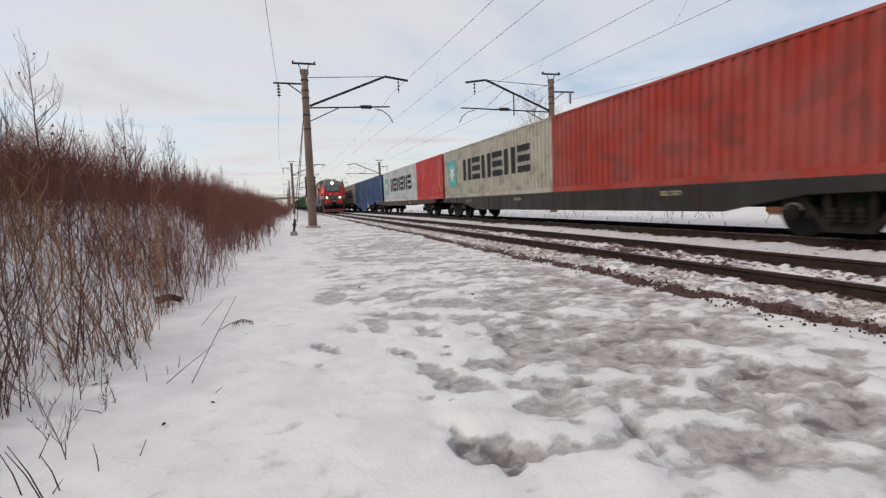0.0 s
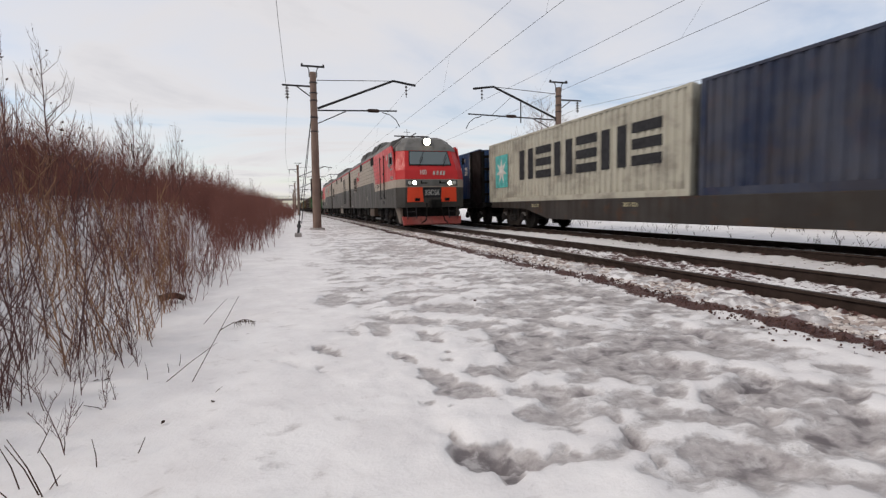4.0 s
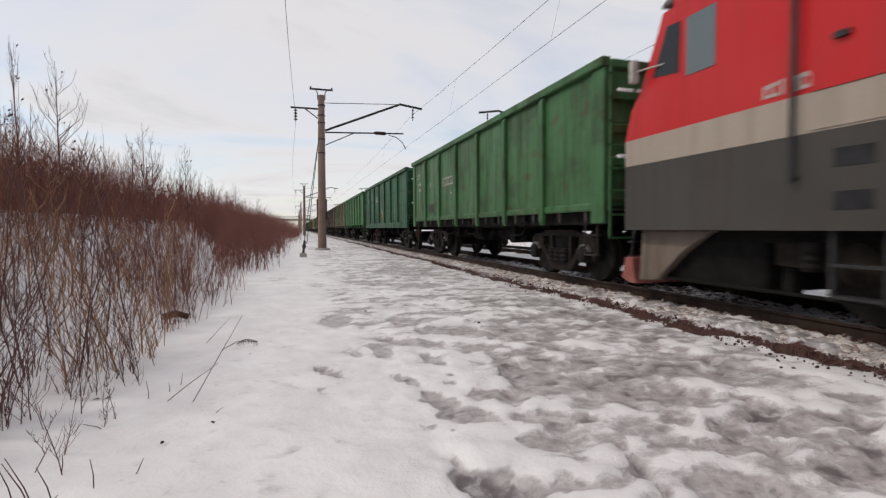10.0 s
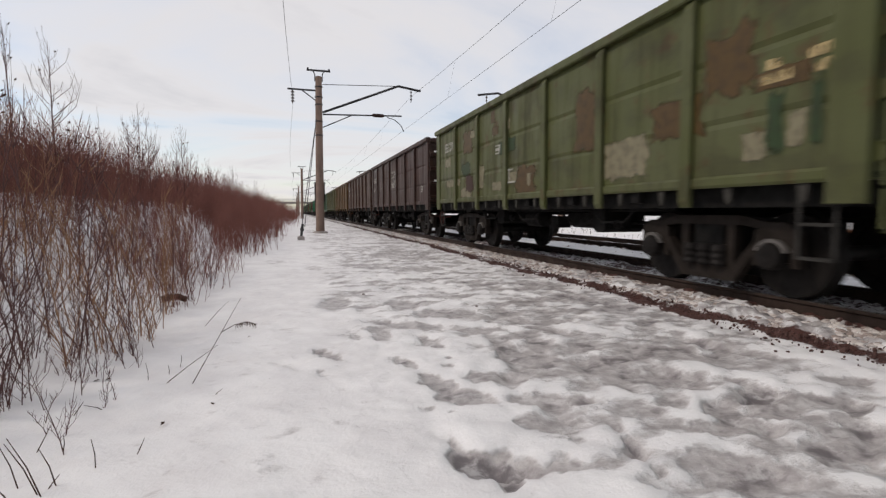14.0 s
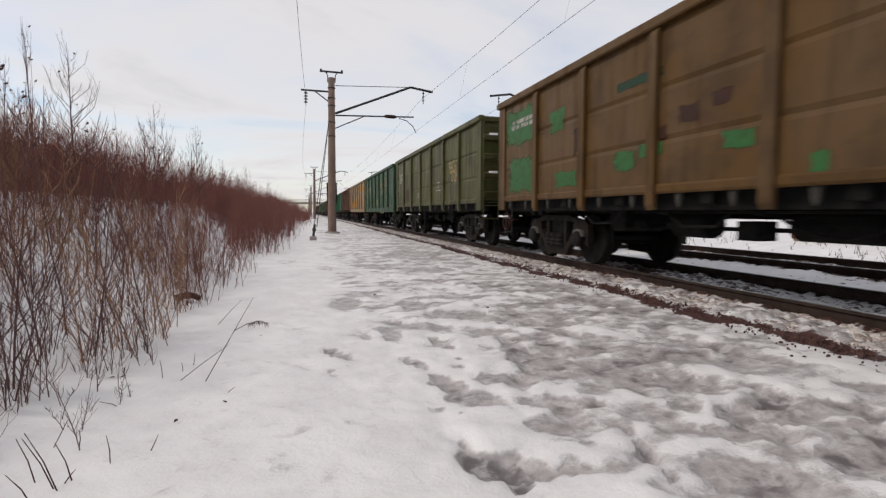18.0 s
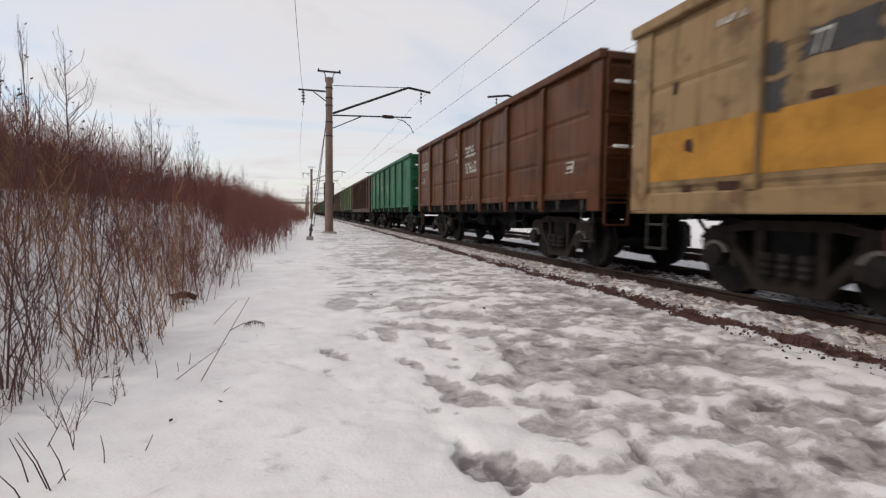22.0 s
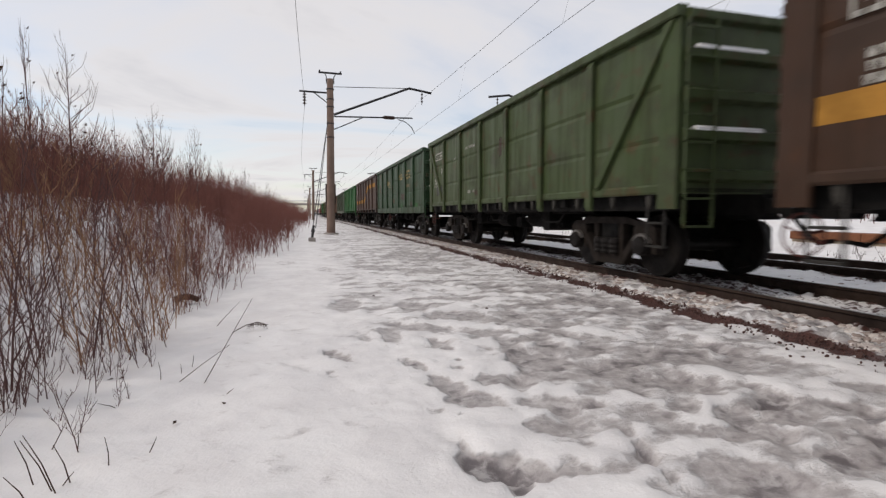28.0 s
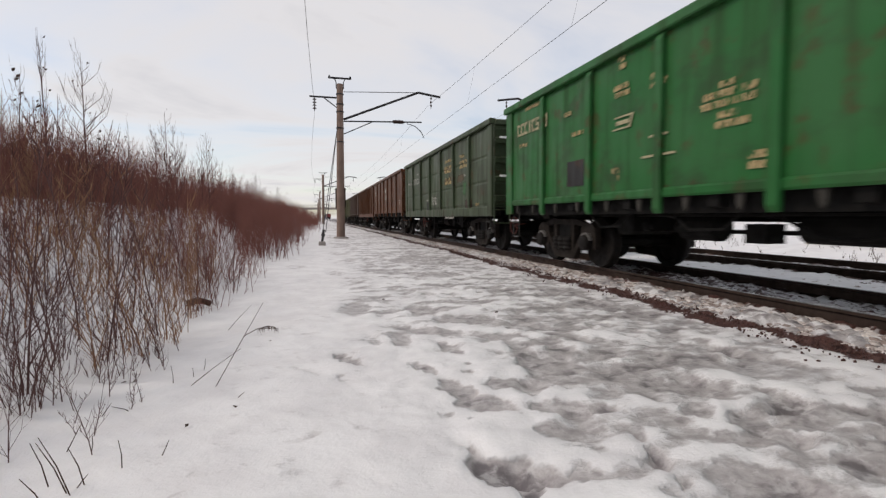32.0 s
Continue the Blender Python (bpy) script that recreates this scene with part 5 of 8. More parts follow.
def add_word(parent, name, word, size, place, turn, material, tilt=0):
    """Lettering that can be read, facing -y before its turn."""
    cu = bpy.data.curves.new(name, "FONT")
    cu.body, cu.size, cu.extrude, cu.align_x = word, size, 0.004, "CENTER"
    ob = new(name, cu)
    me = bpy.data.meshes.new_from_object(ob.evaluated_get(bpy.context.evaluated_depsgraph_get()))
    bpy.data.objects.remove(ob)
    me.materials.append(material)
    ob = new(name, me)
    ob.parent = parent
    ob.matrix_basis = pose(*place, 90 + tilt, 0, turn) @ Matrix.Diagonal((0.82, 1.25, 1, 1))
    return ob


wagons, used = [], set()
for i, (kind, rgb, word, play) in enumerate(CONSIST):
    g = WAGON_KINDS[kind]
    if kind in used:
        g = copy_thing(g, Matrix())
    used.add(kind)
    colour_wagon(g, rgb)
    wagons.append(g)
    tagged(g, f"{word} open-top gondola wagon" + (" with weathered steel sides" if len(word.split()) < 5 else ""))
    MOVERS.append((g, 13.35 + 13.92 * i + play, "near"))
for i, g in enumerate(wagons):
    paint_marks(g, i, cream_mark if i in (2, 8, 11, 16, 18, 24) else white_mark)
bm = bmesh.new()
extrude(bm, [(-1.28, 1.80), (-0.98, 1.80), (-1.04, 2.06), (-1.22, 2.06)], -6.56, -6.54)
part("end_marker", bm, loco_orange, wagons[1], "orange marker plate on the end wall")

# ---- three-section electric locomotive ----
def polygon_panel(name, pts, x0, x1, material, parent, label=""):
    bm = bmesh.new()
    extrude(bm, pts, min(x0, x1), max(x0, x1), "x")
    return part(name, bm, material, parent, label)


def loft(bm, rings):
    """Joins rings of equal length into a closed skin with both ends capped."""
    vs = [[bm.verts.new(p) for p in ring] for ring in rings]
    n = len(rings[0])
    for a, b in zip(vs, vs[1:]):
        for i in range(n):
            bm.faces.new((a[i], a[(i + 1) % n], b[(i + 1) % n], b[i]))
    bm.faces.new(vs[0][::-1])
    bm.faces.new(vs[-1])


def add_rail_logo(parent, x, y, z, size):
    """The railway's mark on the side, as plain slanted red shapes."""
    w = size
    shapes = [[(0.04, -0.10), (0.22, -0.10), (0.22, 0.46), (0.46, 0.46), (0.40, 0.28), (0.56, 0.28), (0.66, 0.62), (0, 0.62)], [(0.60, 0.28), (0.76, 0.28), (0.92, 0.68), (0.76, 0.68)],
              [(0.82, 0.28), (0.98, 0.28), (1.18, 0.80), (1.02, 0.80)], [(1.02, 0.28), (1.62, 0.28), (1.84, 0.98), (1.24, 0.98), (1.19, 0.80), (1.60, 0.80), (1.49, 0.46), (1.08, 0.46)]]
    for s in shapes:
        polygon_panel("emblem", [(y - u * w, z + v * w) for u, v in s], x - 0.006, x - 0.001, red_mark, parent, "slanted red emblem shape")


W = 1.56


def add_roof_gear(g, y_lo, y_hi, spots):
    bm = bmesh.new()
    extrude(bm, [(-W + 0.02, 3.724), (W - 0.02, 3.724), (W - 0.20, 4.02), (0.9, 4.18), (-0.9, 4.18), (-W + 0.20, 4.02)], y_lo, y_hi)
    part("roof", bm, loco_roof, g, bevel=0.02)
    for y in spots:
        bm = bmesh.new()
        rings = []
        for z, hy, hx in ((3.73, 1.35, W - 0.03), (4.0, 1.15, W - 0.16), (4.42, 0.85, W - 0.38), (4.5, 0.7, 0.9)):
            rings.append([(-hx, y - hy, z), (hx, y - hy, z), (hx, y + hy, z), (-hx, y + hy, z)])
        loft(bm, rings)
        part("roof_hood", bm, loco_roof, g, "grey sloping roof hood", bevel=0.03)
        for s in (-1, 1):
            for k in (-0.62, 0.62):
                bm = bmesh.new()
                vs = [(s * (W - 0.12), y + k - 0.5, 3.98), (s * (W - 0.12), y + k + 0.5, 3.98), (s * (W - 0.34), y + k + 0.36, 4.37), (s * (W - 0.34), y + k - 0.36, 4.37)]
                a = [bm.verts.new(Vector(v) + Vector((s * 0.03, 0, 0.012))) for v in vs]
                bm.faces.new(a)
                bmesh.ops.solidify(bm, geom=bm.faces[:], thickness=0.03)
                part("hood_grille", bm, loco_dark, g, "dark louvred roof grille")
    for y, n in ((y_lo + 1.2, 3), (y_hi - 1.6, 3)):
        for k in range(n):
            bm = bmesh.new()
            lathe(bm, [(0.06, 4.15), (0.11, 4.2), (0.07, 4.25), (0.11, 4.3), (0.07, 4.35), (0.11, 4.4), (0.06, 4.46)], (-0.55 + 0.5 * k, y, 0), "z", 12)
            part("roof_insulator", bm, porcelain, g)
    bm = bmesh.new()
    tube(bm, (-0.05, y_lo + 0.6, 4.5), (-0.05, y_hi - 0.6, 4.5), 0.025, 6)
    part("roof_busbar", bm, galvanised, g)


def add_side_grille(g, s, y, z0, z1, w=1.2):
    x = s * W
    bm = bmesh.new()
    box(bm, min(x, x + s * 0.012), max(x, x + s * 0.012), y - w / 2, y + w / 2, z0, z1)
    grille = part("side_grille", bm, underframe, g, "dark ventilation grille in a tan frame")
    zm = (z0 + z1) / 2
    bm = bmesh.new()
    for a, b in ((z0 - 0.05, z0), (zm - 0.05, zm + 0.05), (z1, z1 + 0.05)):
        box(bm, min(x, x + s * 0.03), max(x, x + s * 0.03), y - w / 2 - 0.06, y + w / 2 + 0.06, a, b)
    for k in (-w / 2 - 0.03, w / 2 + 0.03):
        box(bm, min(x, x + s * 0.03), max(x, x + s * 0.03), y + k - 0.03, y + k + 0.03, z0, z1)
    part("grille_frame", bm, loco_tan, grille)
    for i in range(8):
        bm = bmesh.new()
        z = z0 + (i + 0.5) * (z1 - z0) / 8
        extrude(bm, [(x + s * 0.012, z - 0.02), (x + s * 0.03, z - 0.035), (x + s * 0.03, z - 0.025), (x + s * 0.012, z + 0.0)], y - w / 2, y + w / 2)
        part("louvre", bm, loco_tan, grille)


def add_loco_bogie(parent, y):
    bm = bmesh.new()
    box(bm, -1.15, 1.15, y - 0.35, y + 0.35, 0.45, 0.80)
    bogie = part("bogie", bm, underframe, parent, "brown-black locomotive bogie")
    for s in (-1, 1):
        bm = bmesh.new()
        o = [(-2.3, 0.55), (-2.3, 0.80), (-1.0, 0.88), (1.0, 0.88), (2.3, 0.80), (2.3, 0.55), (1.0, 0.50), (0.5, 0.36), (-0.5, 0.36), (-1.0, 0.50)]
        extrude(bm, [(u + y, v) for u, v in o], s * 1.12 - 0.08, s * 1.12 + 0.08, "x")
        part("side_frame", bm, bogie_brown, bogie, bevel=0.015)
        for ax in (-1.45, 1.45):
            bm = bmesh.new()
            lathe(bm, [(0.08, 0.0), (0.20, 0.02), (0.20, 0.10), (0.14, 0.14), (0.05, 0.15)], (0, 0, 0), "x", 14)
            part("axle_box", bm, bogie_brown, bogie, at=pose(s * 1.16, y + ax, 0.61, 0, 0 if s > 0 else 180, 0))
            for k in (-0.42, 0.42):
                bm = bmesh.new()
                lathe(bm, [(0.09, 0.52), (0.105, 0.56), (0.085, 0.60), (0.105, 0.64), (0.085, 0.68), (0.105, 0.72), (0.09, 0.80)], (s * 1.24, y + ax + k, 0), "z", 10)
                part("spring", bm, wheel_steel, bogie)
            bm = bmesh.new()
            tube(bm, (s * 1.26, y + ax * 0.35, 0.32), (s * 1.26, y + ax * 0.35, 0.95), 0.06, 8)
            part("damper", bm, underframe, bogie)
            bm = bmesh.new()
            e = 1 if ax > 0 else -1
            extrude(bm, [(y + ax + e * 0.72, 0.25), (y + ax + e * 0.85, 0.25), (y + ax + e * 0.80, 0.95), (y + ax + e * 0.70, 0.95)], s * 0.95, s * 1.1, "x")
            part("brake_shoe", bm, underframe, bogie)
    for ax in (-1.45, 1.45):
        bm = bmesh.new()
        prof = [(r * 1.31 if r > 0.2 else r, w) for r, w in wheel_profile()]
        lathe(bm, prof, (0, 0, 0), "x", 30)
        part("wheelset", bm, wheel_steel, bogie, "large steel driving wheels on their axle", at=pose(0, y + ax, 0.622))
        bm = bmesh.new()
        box(bm, -0.62, 0.62, y + ax * 0.45 - 0.48, y + ax * 0.45 + 0.48, 0.28, 0.84)
        part("traction_motor", bm, underframe, bogie, bevel=0.08)
    return bogie


def add_body_common(g, ends, lo, hi):
    """Inner body shell behind the cab and what hangs below."""
    bm = bmesh.new()
    box(bm, -W + 0.06, W - 0.06, lo + (1.62 if ends < 0 else 0.02), hi - (1.62 if ends > 0 else 0.02), 0.95, 3.70)
    part("body_shell", bm, loco_dark, g)
    bm = bmesh.new()
    box(bm, -1.2, 1.2, lo + 0.3, hi - 0.3, 0.78, 0.94)
    part("underframe", bm, underframe, g)
    at = -1.45 if ends < 0 else 1.25 if ends > 0 else -0.85
    for y, l, mat, z0 in ((at, 1.5 if ends else 2.2, box_tan, 0.45), (at + (1.6 if ends < 0 else -1.6), 0.7, underframe, 0.5)):
        for s in (-1, 1):
            bm = bmesh.new()
            x0, x1 = sorted((s * 0.95, s * 1.45))
            box(bm, x0, x1, y - l / 2, y + l / 2, z0, 0.90)
            part("equipment_box", bm, mat, g, "tan steel equipment box under the floor" if mat is box_tan else "", bevel=0.03)
            bm = bmesh.new()
            tube(bm, (s * 1.3, y + l / 2, 0.55), (s * 1.3, y + l / 2 + 0.7, 0.3), 0.03, 6)
            tube(bm, (s * 1.3, y + l / 2 + 0.7, 0.3), (s * 1.3, y + l / 2 + 1.3, 0.62), 0.03, 6)
            part("drain_pipe", bm, underframe, g)
    bm = bmesh.new()
    tube(bm, (-1.28, lo + 0.5, 0.28), (-1.28, hi - 0.5, 0.28), 0.02, 6)
    part("air_pipe", bm, underframe, g)


def add_gangway(g, y, e):
    """Folded bellows and cables at a section's inner end."""
    for k in range(4):
        bm = bmesh.new()
        y0, y1 = sorted((y + e * (0.02 + 0.13 * k), y + e * (0.12 + 0.13 * k)))
        box(bm, -0.95 + 0.03 * (k % 2), 0.95 - 0.03 * (k % 2), y0, y1, 1.25, 3.6)
        part("bellows_fold", bm, bogie_brown, g, bevel=0.02)
    for x in (-1.25, -1.1):
        bm = bmesh.new()
        pts = [(x, y, 2.2), (x, y + e * 0.3, 1.7), (x, y + e * 0.6, 1.75)]
        for p, q in zip(pts, pts[1:]):
            tube(bm, p, q, 0.03, 6)
        part("jumper_cable", bm, bright_steel if x < -1.2 else underframe, g)
    bm = bmesh.new()
    lathe(bm, [(0.13, 0.98), (0.13, 3.6)], (-W + 0.12, y + e * 0.10, 0), "z", 12)
    part("corner_fairing", bm, bogie_brown, g)


def build_section(cab, lo, hi):
    """One section from lo to hi along it; cab -1 or +1: the end with the driving cab, 0 none."""
    g = thing("locomotive_section", "", "locomotive", "sections of the locomotive")
    add_body_common(g, cab, lo, hi)
    if cab:
        e, front = cab, (lo if cab < 0 else hi)
        length = hi - lo

        def Y(s):
            return front - e * s
    else:
        e, front, length = -1, lo, hi - lo

        def Y(s):
            return lo + s
    for s in (-1, 1):
        x0, x1 = s * (W - 0.06), s * W
        if cab:
            k, top = (0.0, 6.35) if cab < 0 else (1.08, 7.30)
            step = [(5.58 + k, 1.80), (5.70 + k, 1.88), (6.02 + k, 2.28), (6.12 + k, 2.33)]
            dark = [(0, 0.92), (length, 0.92), (length, 2.33)] + step[::-1] + [(0, 1.80)]
            light = [(0, 1.80)] + step + [(length, 2.33), (length, 3.63), (top, 3.63), (5.45 + k, 2.18), (0, 2.15)]
            red = [(0, 2.15), (5.45 + k, 2.18), (top, 3.63), (0.72, 3.63), (0.62, 3.4)]
            polygon_panel("side_red", [(Y(a), b) for a, b in red], x0, x1, loco_red, g, "bright red painted side sheet")
        else:
            dark = [(0, 0.92), (length, 0.92), (length, 2.33), (0, 2.33)]
            light = [(0, 2.33), (length, 2.33), (length, 3.63), (0, 3.63)]
        polygon_panel("side_dark", [(Y(a), b) for a, b in dark], x0, x1, loco_dark, g, "dark grey painted side sheet")
        polygon_panel("side_light", [(Y(a), b) for a, b in light], x0, x1, loco_grey, g, "light grey painted side sheet")
        # pressed ribs: a dark strip draws the joint and the shadow under each lap edge
        for k in range(8):
            z = 2.02 + 0.205 * k
            a0 = 3.75 if cab else 0.05
            bm = bmesh.new()
            y0, y1 = sorted((Y(a0), Y(length - 0.05)))
            box(bm, min(x1, x1 + s * 0.010), max(x1, x1 + s * 0.010), y0, y1, z, z + 0.012)
            part("side_rib", bm, loco_dark, g)
        bm = bmesh.new()
        y0, y1 = sorted((Y(5.9 if cab else 0.0), Y(length)))
        box(bm, min(x1, x1 + s * 0.012), max(x1, x1 + s * 0.012), y0, y1, 3.635, 3.72)
        part("roof_line", bm, red_mark, g, "red line under the roof edge")
        bm = bmesh.new()
        y0, y1 = sorted((Y(0.9), Y(5.9))) if cab else (lo, lo + 0.05)
        box(bm, min(x0, x1), max(x0, x1), y0, y1, 3.632, 3.722)
        part("eaves", bm, loco_red if cab else loco_roof, g)
        for a in ((6.35, 10.9) if cab < 0 else () if cab else (5.85, 10.25)):
            bm = bmesh.new()
            y0, y1 = sorted((Y(a - 0.5), Y(a + 0.5)))
            box(bm, min(x1, x1 + s * 0.014), max(x1, x1 + s * 0.014), y0, y1, 3.28, 3.70)
            part("roof_window", bm, underframe, g, "dark inlet grille under the roof")
        spots = (14.08,) if cab < 0 else (length - 1.95,) if not cab else ()
        for a in spots:
            add_side_grille(g, s, Y(a), 2.08, 2.96)
        if cab > 0:
            for a in (6.7, 10.4, 15.7):
                bm = bmesh.new()
                lathe(bm, [(0.24, 0.0), (0.27, 0.0), (0.27, 0.025), (0.24, 0.035)], (0, 0, 0), "x", 24)
                rim = part("porthole", bm, loco_roof, g, "round porthole with a grey rim", at=pose(x1, Y(a), 3.12, 0, 0 if s > 0 else 180, 0))
                bm = bmesh.new()
                lathe(bm, [(0.232, 0.036), (0.225, 0.041)], (0, 0, 0), "x", 24)
                part("porthole_glass", bm, glass, rim)
        if cab == 0:
            bm = bmesh.new()
            for dy in (-0.42, 0.42):
                tube(bm, (s * (W + 0.06), -5.45 + dy, 1.3), (s * (W + 0.06), -5.45 + dy, 3.3), 0.022, 6)
            part("handrail", bm, galvanised, g)
            bm = bmesh.new()
            box(bm, min(x1, x1 + s * 0.014), max(x1, x1 + s * 0.014), -5.80, -5.10, 2.34, 3.42)
            door = part("side_door", bm, loco_grey, g, bevel=0.004)
            bm = bmesh.new()
            box(bm, min(x1, x1 + s * 0.014), max(x1, x1 + s * 0.014), -5.80, -5.10, 1.45, 2.335)
            part("door_foot", bm, loco_dark, door, bevel=0.004)
    for y in ((Y(4.3), Y(13.0)) if cab else (-4.4, 4.4)):
        add_loco_bogie(g, y)
    inner = ((hi, 1) if cab < 0 else (lo, -1)) if cab else None
    for y, d in ([inner] if cab else [(lo, -1), (hi, 1)]):
        add_gangway(g, y, d)
        bm = bmesh.new()
        box(bm, -0.12, 0.12, min(y, y + d * 0.6), max(y, y + d * 0.6), 0.95, 1.2)
        part("coupler", bm, underframe, g)
        bm = bmesh.new()
        box(bm, -1.15, 1.15, *sorted((y - d * 0.25, y - d * 1.5)), 0.36, 0.93)
        part("end_equipment", bm, underframe, g, bevel=0.06)
        for x in (-1.3, -0.9, 0.9, 1.3):
            bm = bmesh.new()
            pts = [(x, y - d * 0.3, 0.9), (x, y - d * 0.05, 0.45), (x, y + d * 0.3, 0.32), (x, y + d * 0.5, 0.5)]
            for p, q in zip(pts, pts[1:]):
                tube(bm, p, q, 0.028, 6)
            part("brake_hose", bm, underframe, g)
    if cab <= 0:
        add_text_bars(g, "stencilled_line", -W, hi - 0.3 if cab else lo + 6.5, 1.04, [6, 3, 9, 5], 0.07, white_mark)
    if not cab:
        add_text_bars(g, "stencilled_line", -W, hi - 0.2, 1.04, [6, 3, 9, 5], 0.07, white_mark)
        add_text_bars(g, "section_number", -W, -6.72, 2.24, [3, 4], 0.14, white_mark)
        add_roof_gear(g, lo, hi, (-2.1, 2.3))
        return g
    y_in = Y(length)
    add_roof_gear(g, *sorted((Y(1.6), y_in)), (Y(6.35), Y(10.9)) if cab < 0 else (Y(1.95), Y(10.5)))
    add_rail_logo(g, -W, Y(13.15) if cab < 0 else Y(12.5), 2.52, 0.74 if cab < 0 else 0.77)
    # driver's door, handrails, footholds, side windows
    for s in (-1, 1):
        x1 = s * W
        bm = bmesh.new()
        y0, y1 = sorted((Y(2.62), Y(3.38)))
        box(bm, min(x1, x1 + s * 0.012), max(x1, x1 + s * 0.012), y0, y1, 2.16, 3.45)
        door = part("cab_door", bm, loco_red, g, "red driver's door", bevel=0.004)
        bm = bmesh.new()
        box(bm, min(x1, x1 + s * 0.012), max(x1, x1 + s * 0.012), y0, y1, 1.82, 2.14)
        part("door_foot", bm, loco_grey, door)
        bm = bmesh.new()
        box(bm, min(x1, x1 + s * 0.06), max(x1, x1 + s * 0.06), Y(2.9) - 0.06, Y(2.9) + 0.06, 2.55, 2.60)
        part("door_handle", bm, galvanised, door)
        for a in (2.5, 3.5):
            bm = bmesh.new()
            tube(bm, (s * (W + 0.07), Y(a), 1.35), (s * (W + 0.07), Y(a), 3.42), 0.024, 8)
            for z in (1.4, 3.36):
                tube(bm, (s * W, Y(a), z), (s * (W + 0.07), Y(a), z), 0.02, 6)
            part("handrail", bm, galvanised, g)
        # nothing is cut in: flat black plates give the dark of the recesses
        for z in (1.10, 1.47):
            bm = bmesh.new()
            box(bm, min(x1, x1 + s * 0.006), max(x1, x1 + s * 0.006), Y(3.0) - 0.16, Y(3.0) + 0.16, z, z + 0.16)
            part("foothold", bm, black_mark, g, "flat black plate for the dark inside a foothold")
        bm = bmesh.new()
        for dy in (-0.22, 0.22):
            box(bm, min(s * 1.42, s * 1.48), max(s * 1.42, s * 1.48), Y(3.0) + dy - 0.02, Y(3.0) + dy + 0.02, 0.3, 0.92)
        for z in (0.32, 0.6):
            box(bm, min(s * 1.38, s * 1.5), max(s * 1.38, s * 1.5), Y(3.0) - 0.22, Y(3.0) + 0.22, z, z + 0.03)
        part("footstep", bm, galvanised, g)
        bm = bmesh.new()
        y0, y1 = sorted((Y(1.12), Y(1.55)))
        box(bm, min(x1, x1 + s * 0.01), max(x1, x1 + s * 0.01), y0, y1, 2.74, 3.42)
        part("side_panel", bm, loco_roof if cab < 0 else screen_glass, g, "grey blanked side window" if cab < 0 else "cab window with the bright sky put into its pale colour", bevel=0.004)
        polygon_panel("side_window", [(Y(a), b) for a, b in ((0.56, 2.88), (1.0, 2.82), (1.02, 3.42), (0.80, 3.44))], x1, x1 + s * 0.008, glass, g, "dark cab side window")
        bm = bmesh.new()
        y0, y1 = sorted((Y(4.45), Y(4.95)))
        extrude(bm, [(y0, 2.0), (y0 + 0.06, 1.95), (y1 - 0.06, 1.95), (y1, 2.0), (y1, 2.07), (y1 - 0.06, 2.12), (y0 + 0.06, 2.12), (y0, 2.07)], min(x1, x1 + s * 0.015), max(x1, x1 + s * 0.015), "x")
        rim = part("grab_recess", bm, loco_dark, g, "oval grab recess with a dark rim")
        bm = bmesh.new()
        box(bm, min(x1, x1 + s * 0.02), max(x1, x1 + s * 0.02), y0 + 0.07, y1 - 0.07, 2.0, 2.08)
        part("recess_back", bm, loco_grey, rim)
        bm = bmesh.new()
        bx = s * (W + 0.14)
        box(bm, bx - 0.05, bx + 0.05, Y(0.35) - 0.04, Y(0.35) + 0.04, 2.85, 3.15)
        tube(bm, (s * W, Y(0.75), 3.0), (bx, Y(0.35), 3.0), 0.015, 6)
        part("mirror", bm, white_mark if cab > 0 else underframe, g, bevel=0.01)
        bm = bmesh.new()
        extrude(bm, [(Y(0.1), 0.92), (Y(1.35), 0.92), (Y(0.85), 0.66), (Y(0.42), 0.24), (Y(0.05), 0.20)], min(s * 1.24, s * 1.36), max(s * 1.24, s * 1.36), "x")
        part("plough_bracket", bm, loco_tan, g, "tan curved plough bracket", bevel=0.02)
    add_text_bars(g, "cab_number", -W, Y(1.2) if e < 0 else Y(2.15), 2.21, [3, 4], 0.15, white_mark)
    polygon_panel("shield_badge", [(Y(8.5) + a, b) for a, b in ((-0.12, 1.62), (0.12, 1.62), (0.12, 1.42), (0.0, 1.30), (-0.12, 1.42))], -W - 0.02, -W, white_mark, g, "small white shield plate")
    if cab < 0:
        add_text_bars(g, "depot_text", -W, Y(1.2), 2.62, [9], 0.10, white_mark)
        add_text_bars(g, "depot_text", -W, Y(1.75), 2.86, [7], 0.11, white_mark)
        bm = bmesh.new()
        lathe(bm, [(0.14, 0.0), (0.14, 0.006)], (0, 0, 0), "x", 18)
        part("round_emblem", bm, white_mark, g, "small round white emblem", at=pose(-W - 0.006, Y(2.0), 3.28))
    # dark box added under the nose so no bright snow shows through
    bm = bmesh.new()
    box(bm, -1.2, 1.2, *sorted((Y(0.05), Y(1.9))), 0.24, 0.91)
    part("pilot_box", bm, underframe, g, bevel=0.04)
    # the nose, in coloured bands; s is measured back from the side's front corner
    def ring(z, x0, s0, x1, s1):
        return [(-x0, Y(0.75 + max(s0, 0)), z), (-x0, Y(s0), z), (-x1, Y(s1), z), (x1, Y(s1), z), (x0, Y(s0), z), (x0, Y(0.75 + max(s0, 0)), z)]
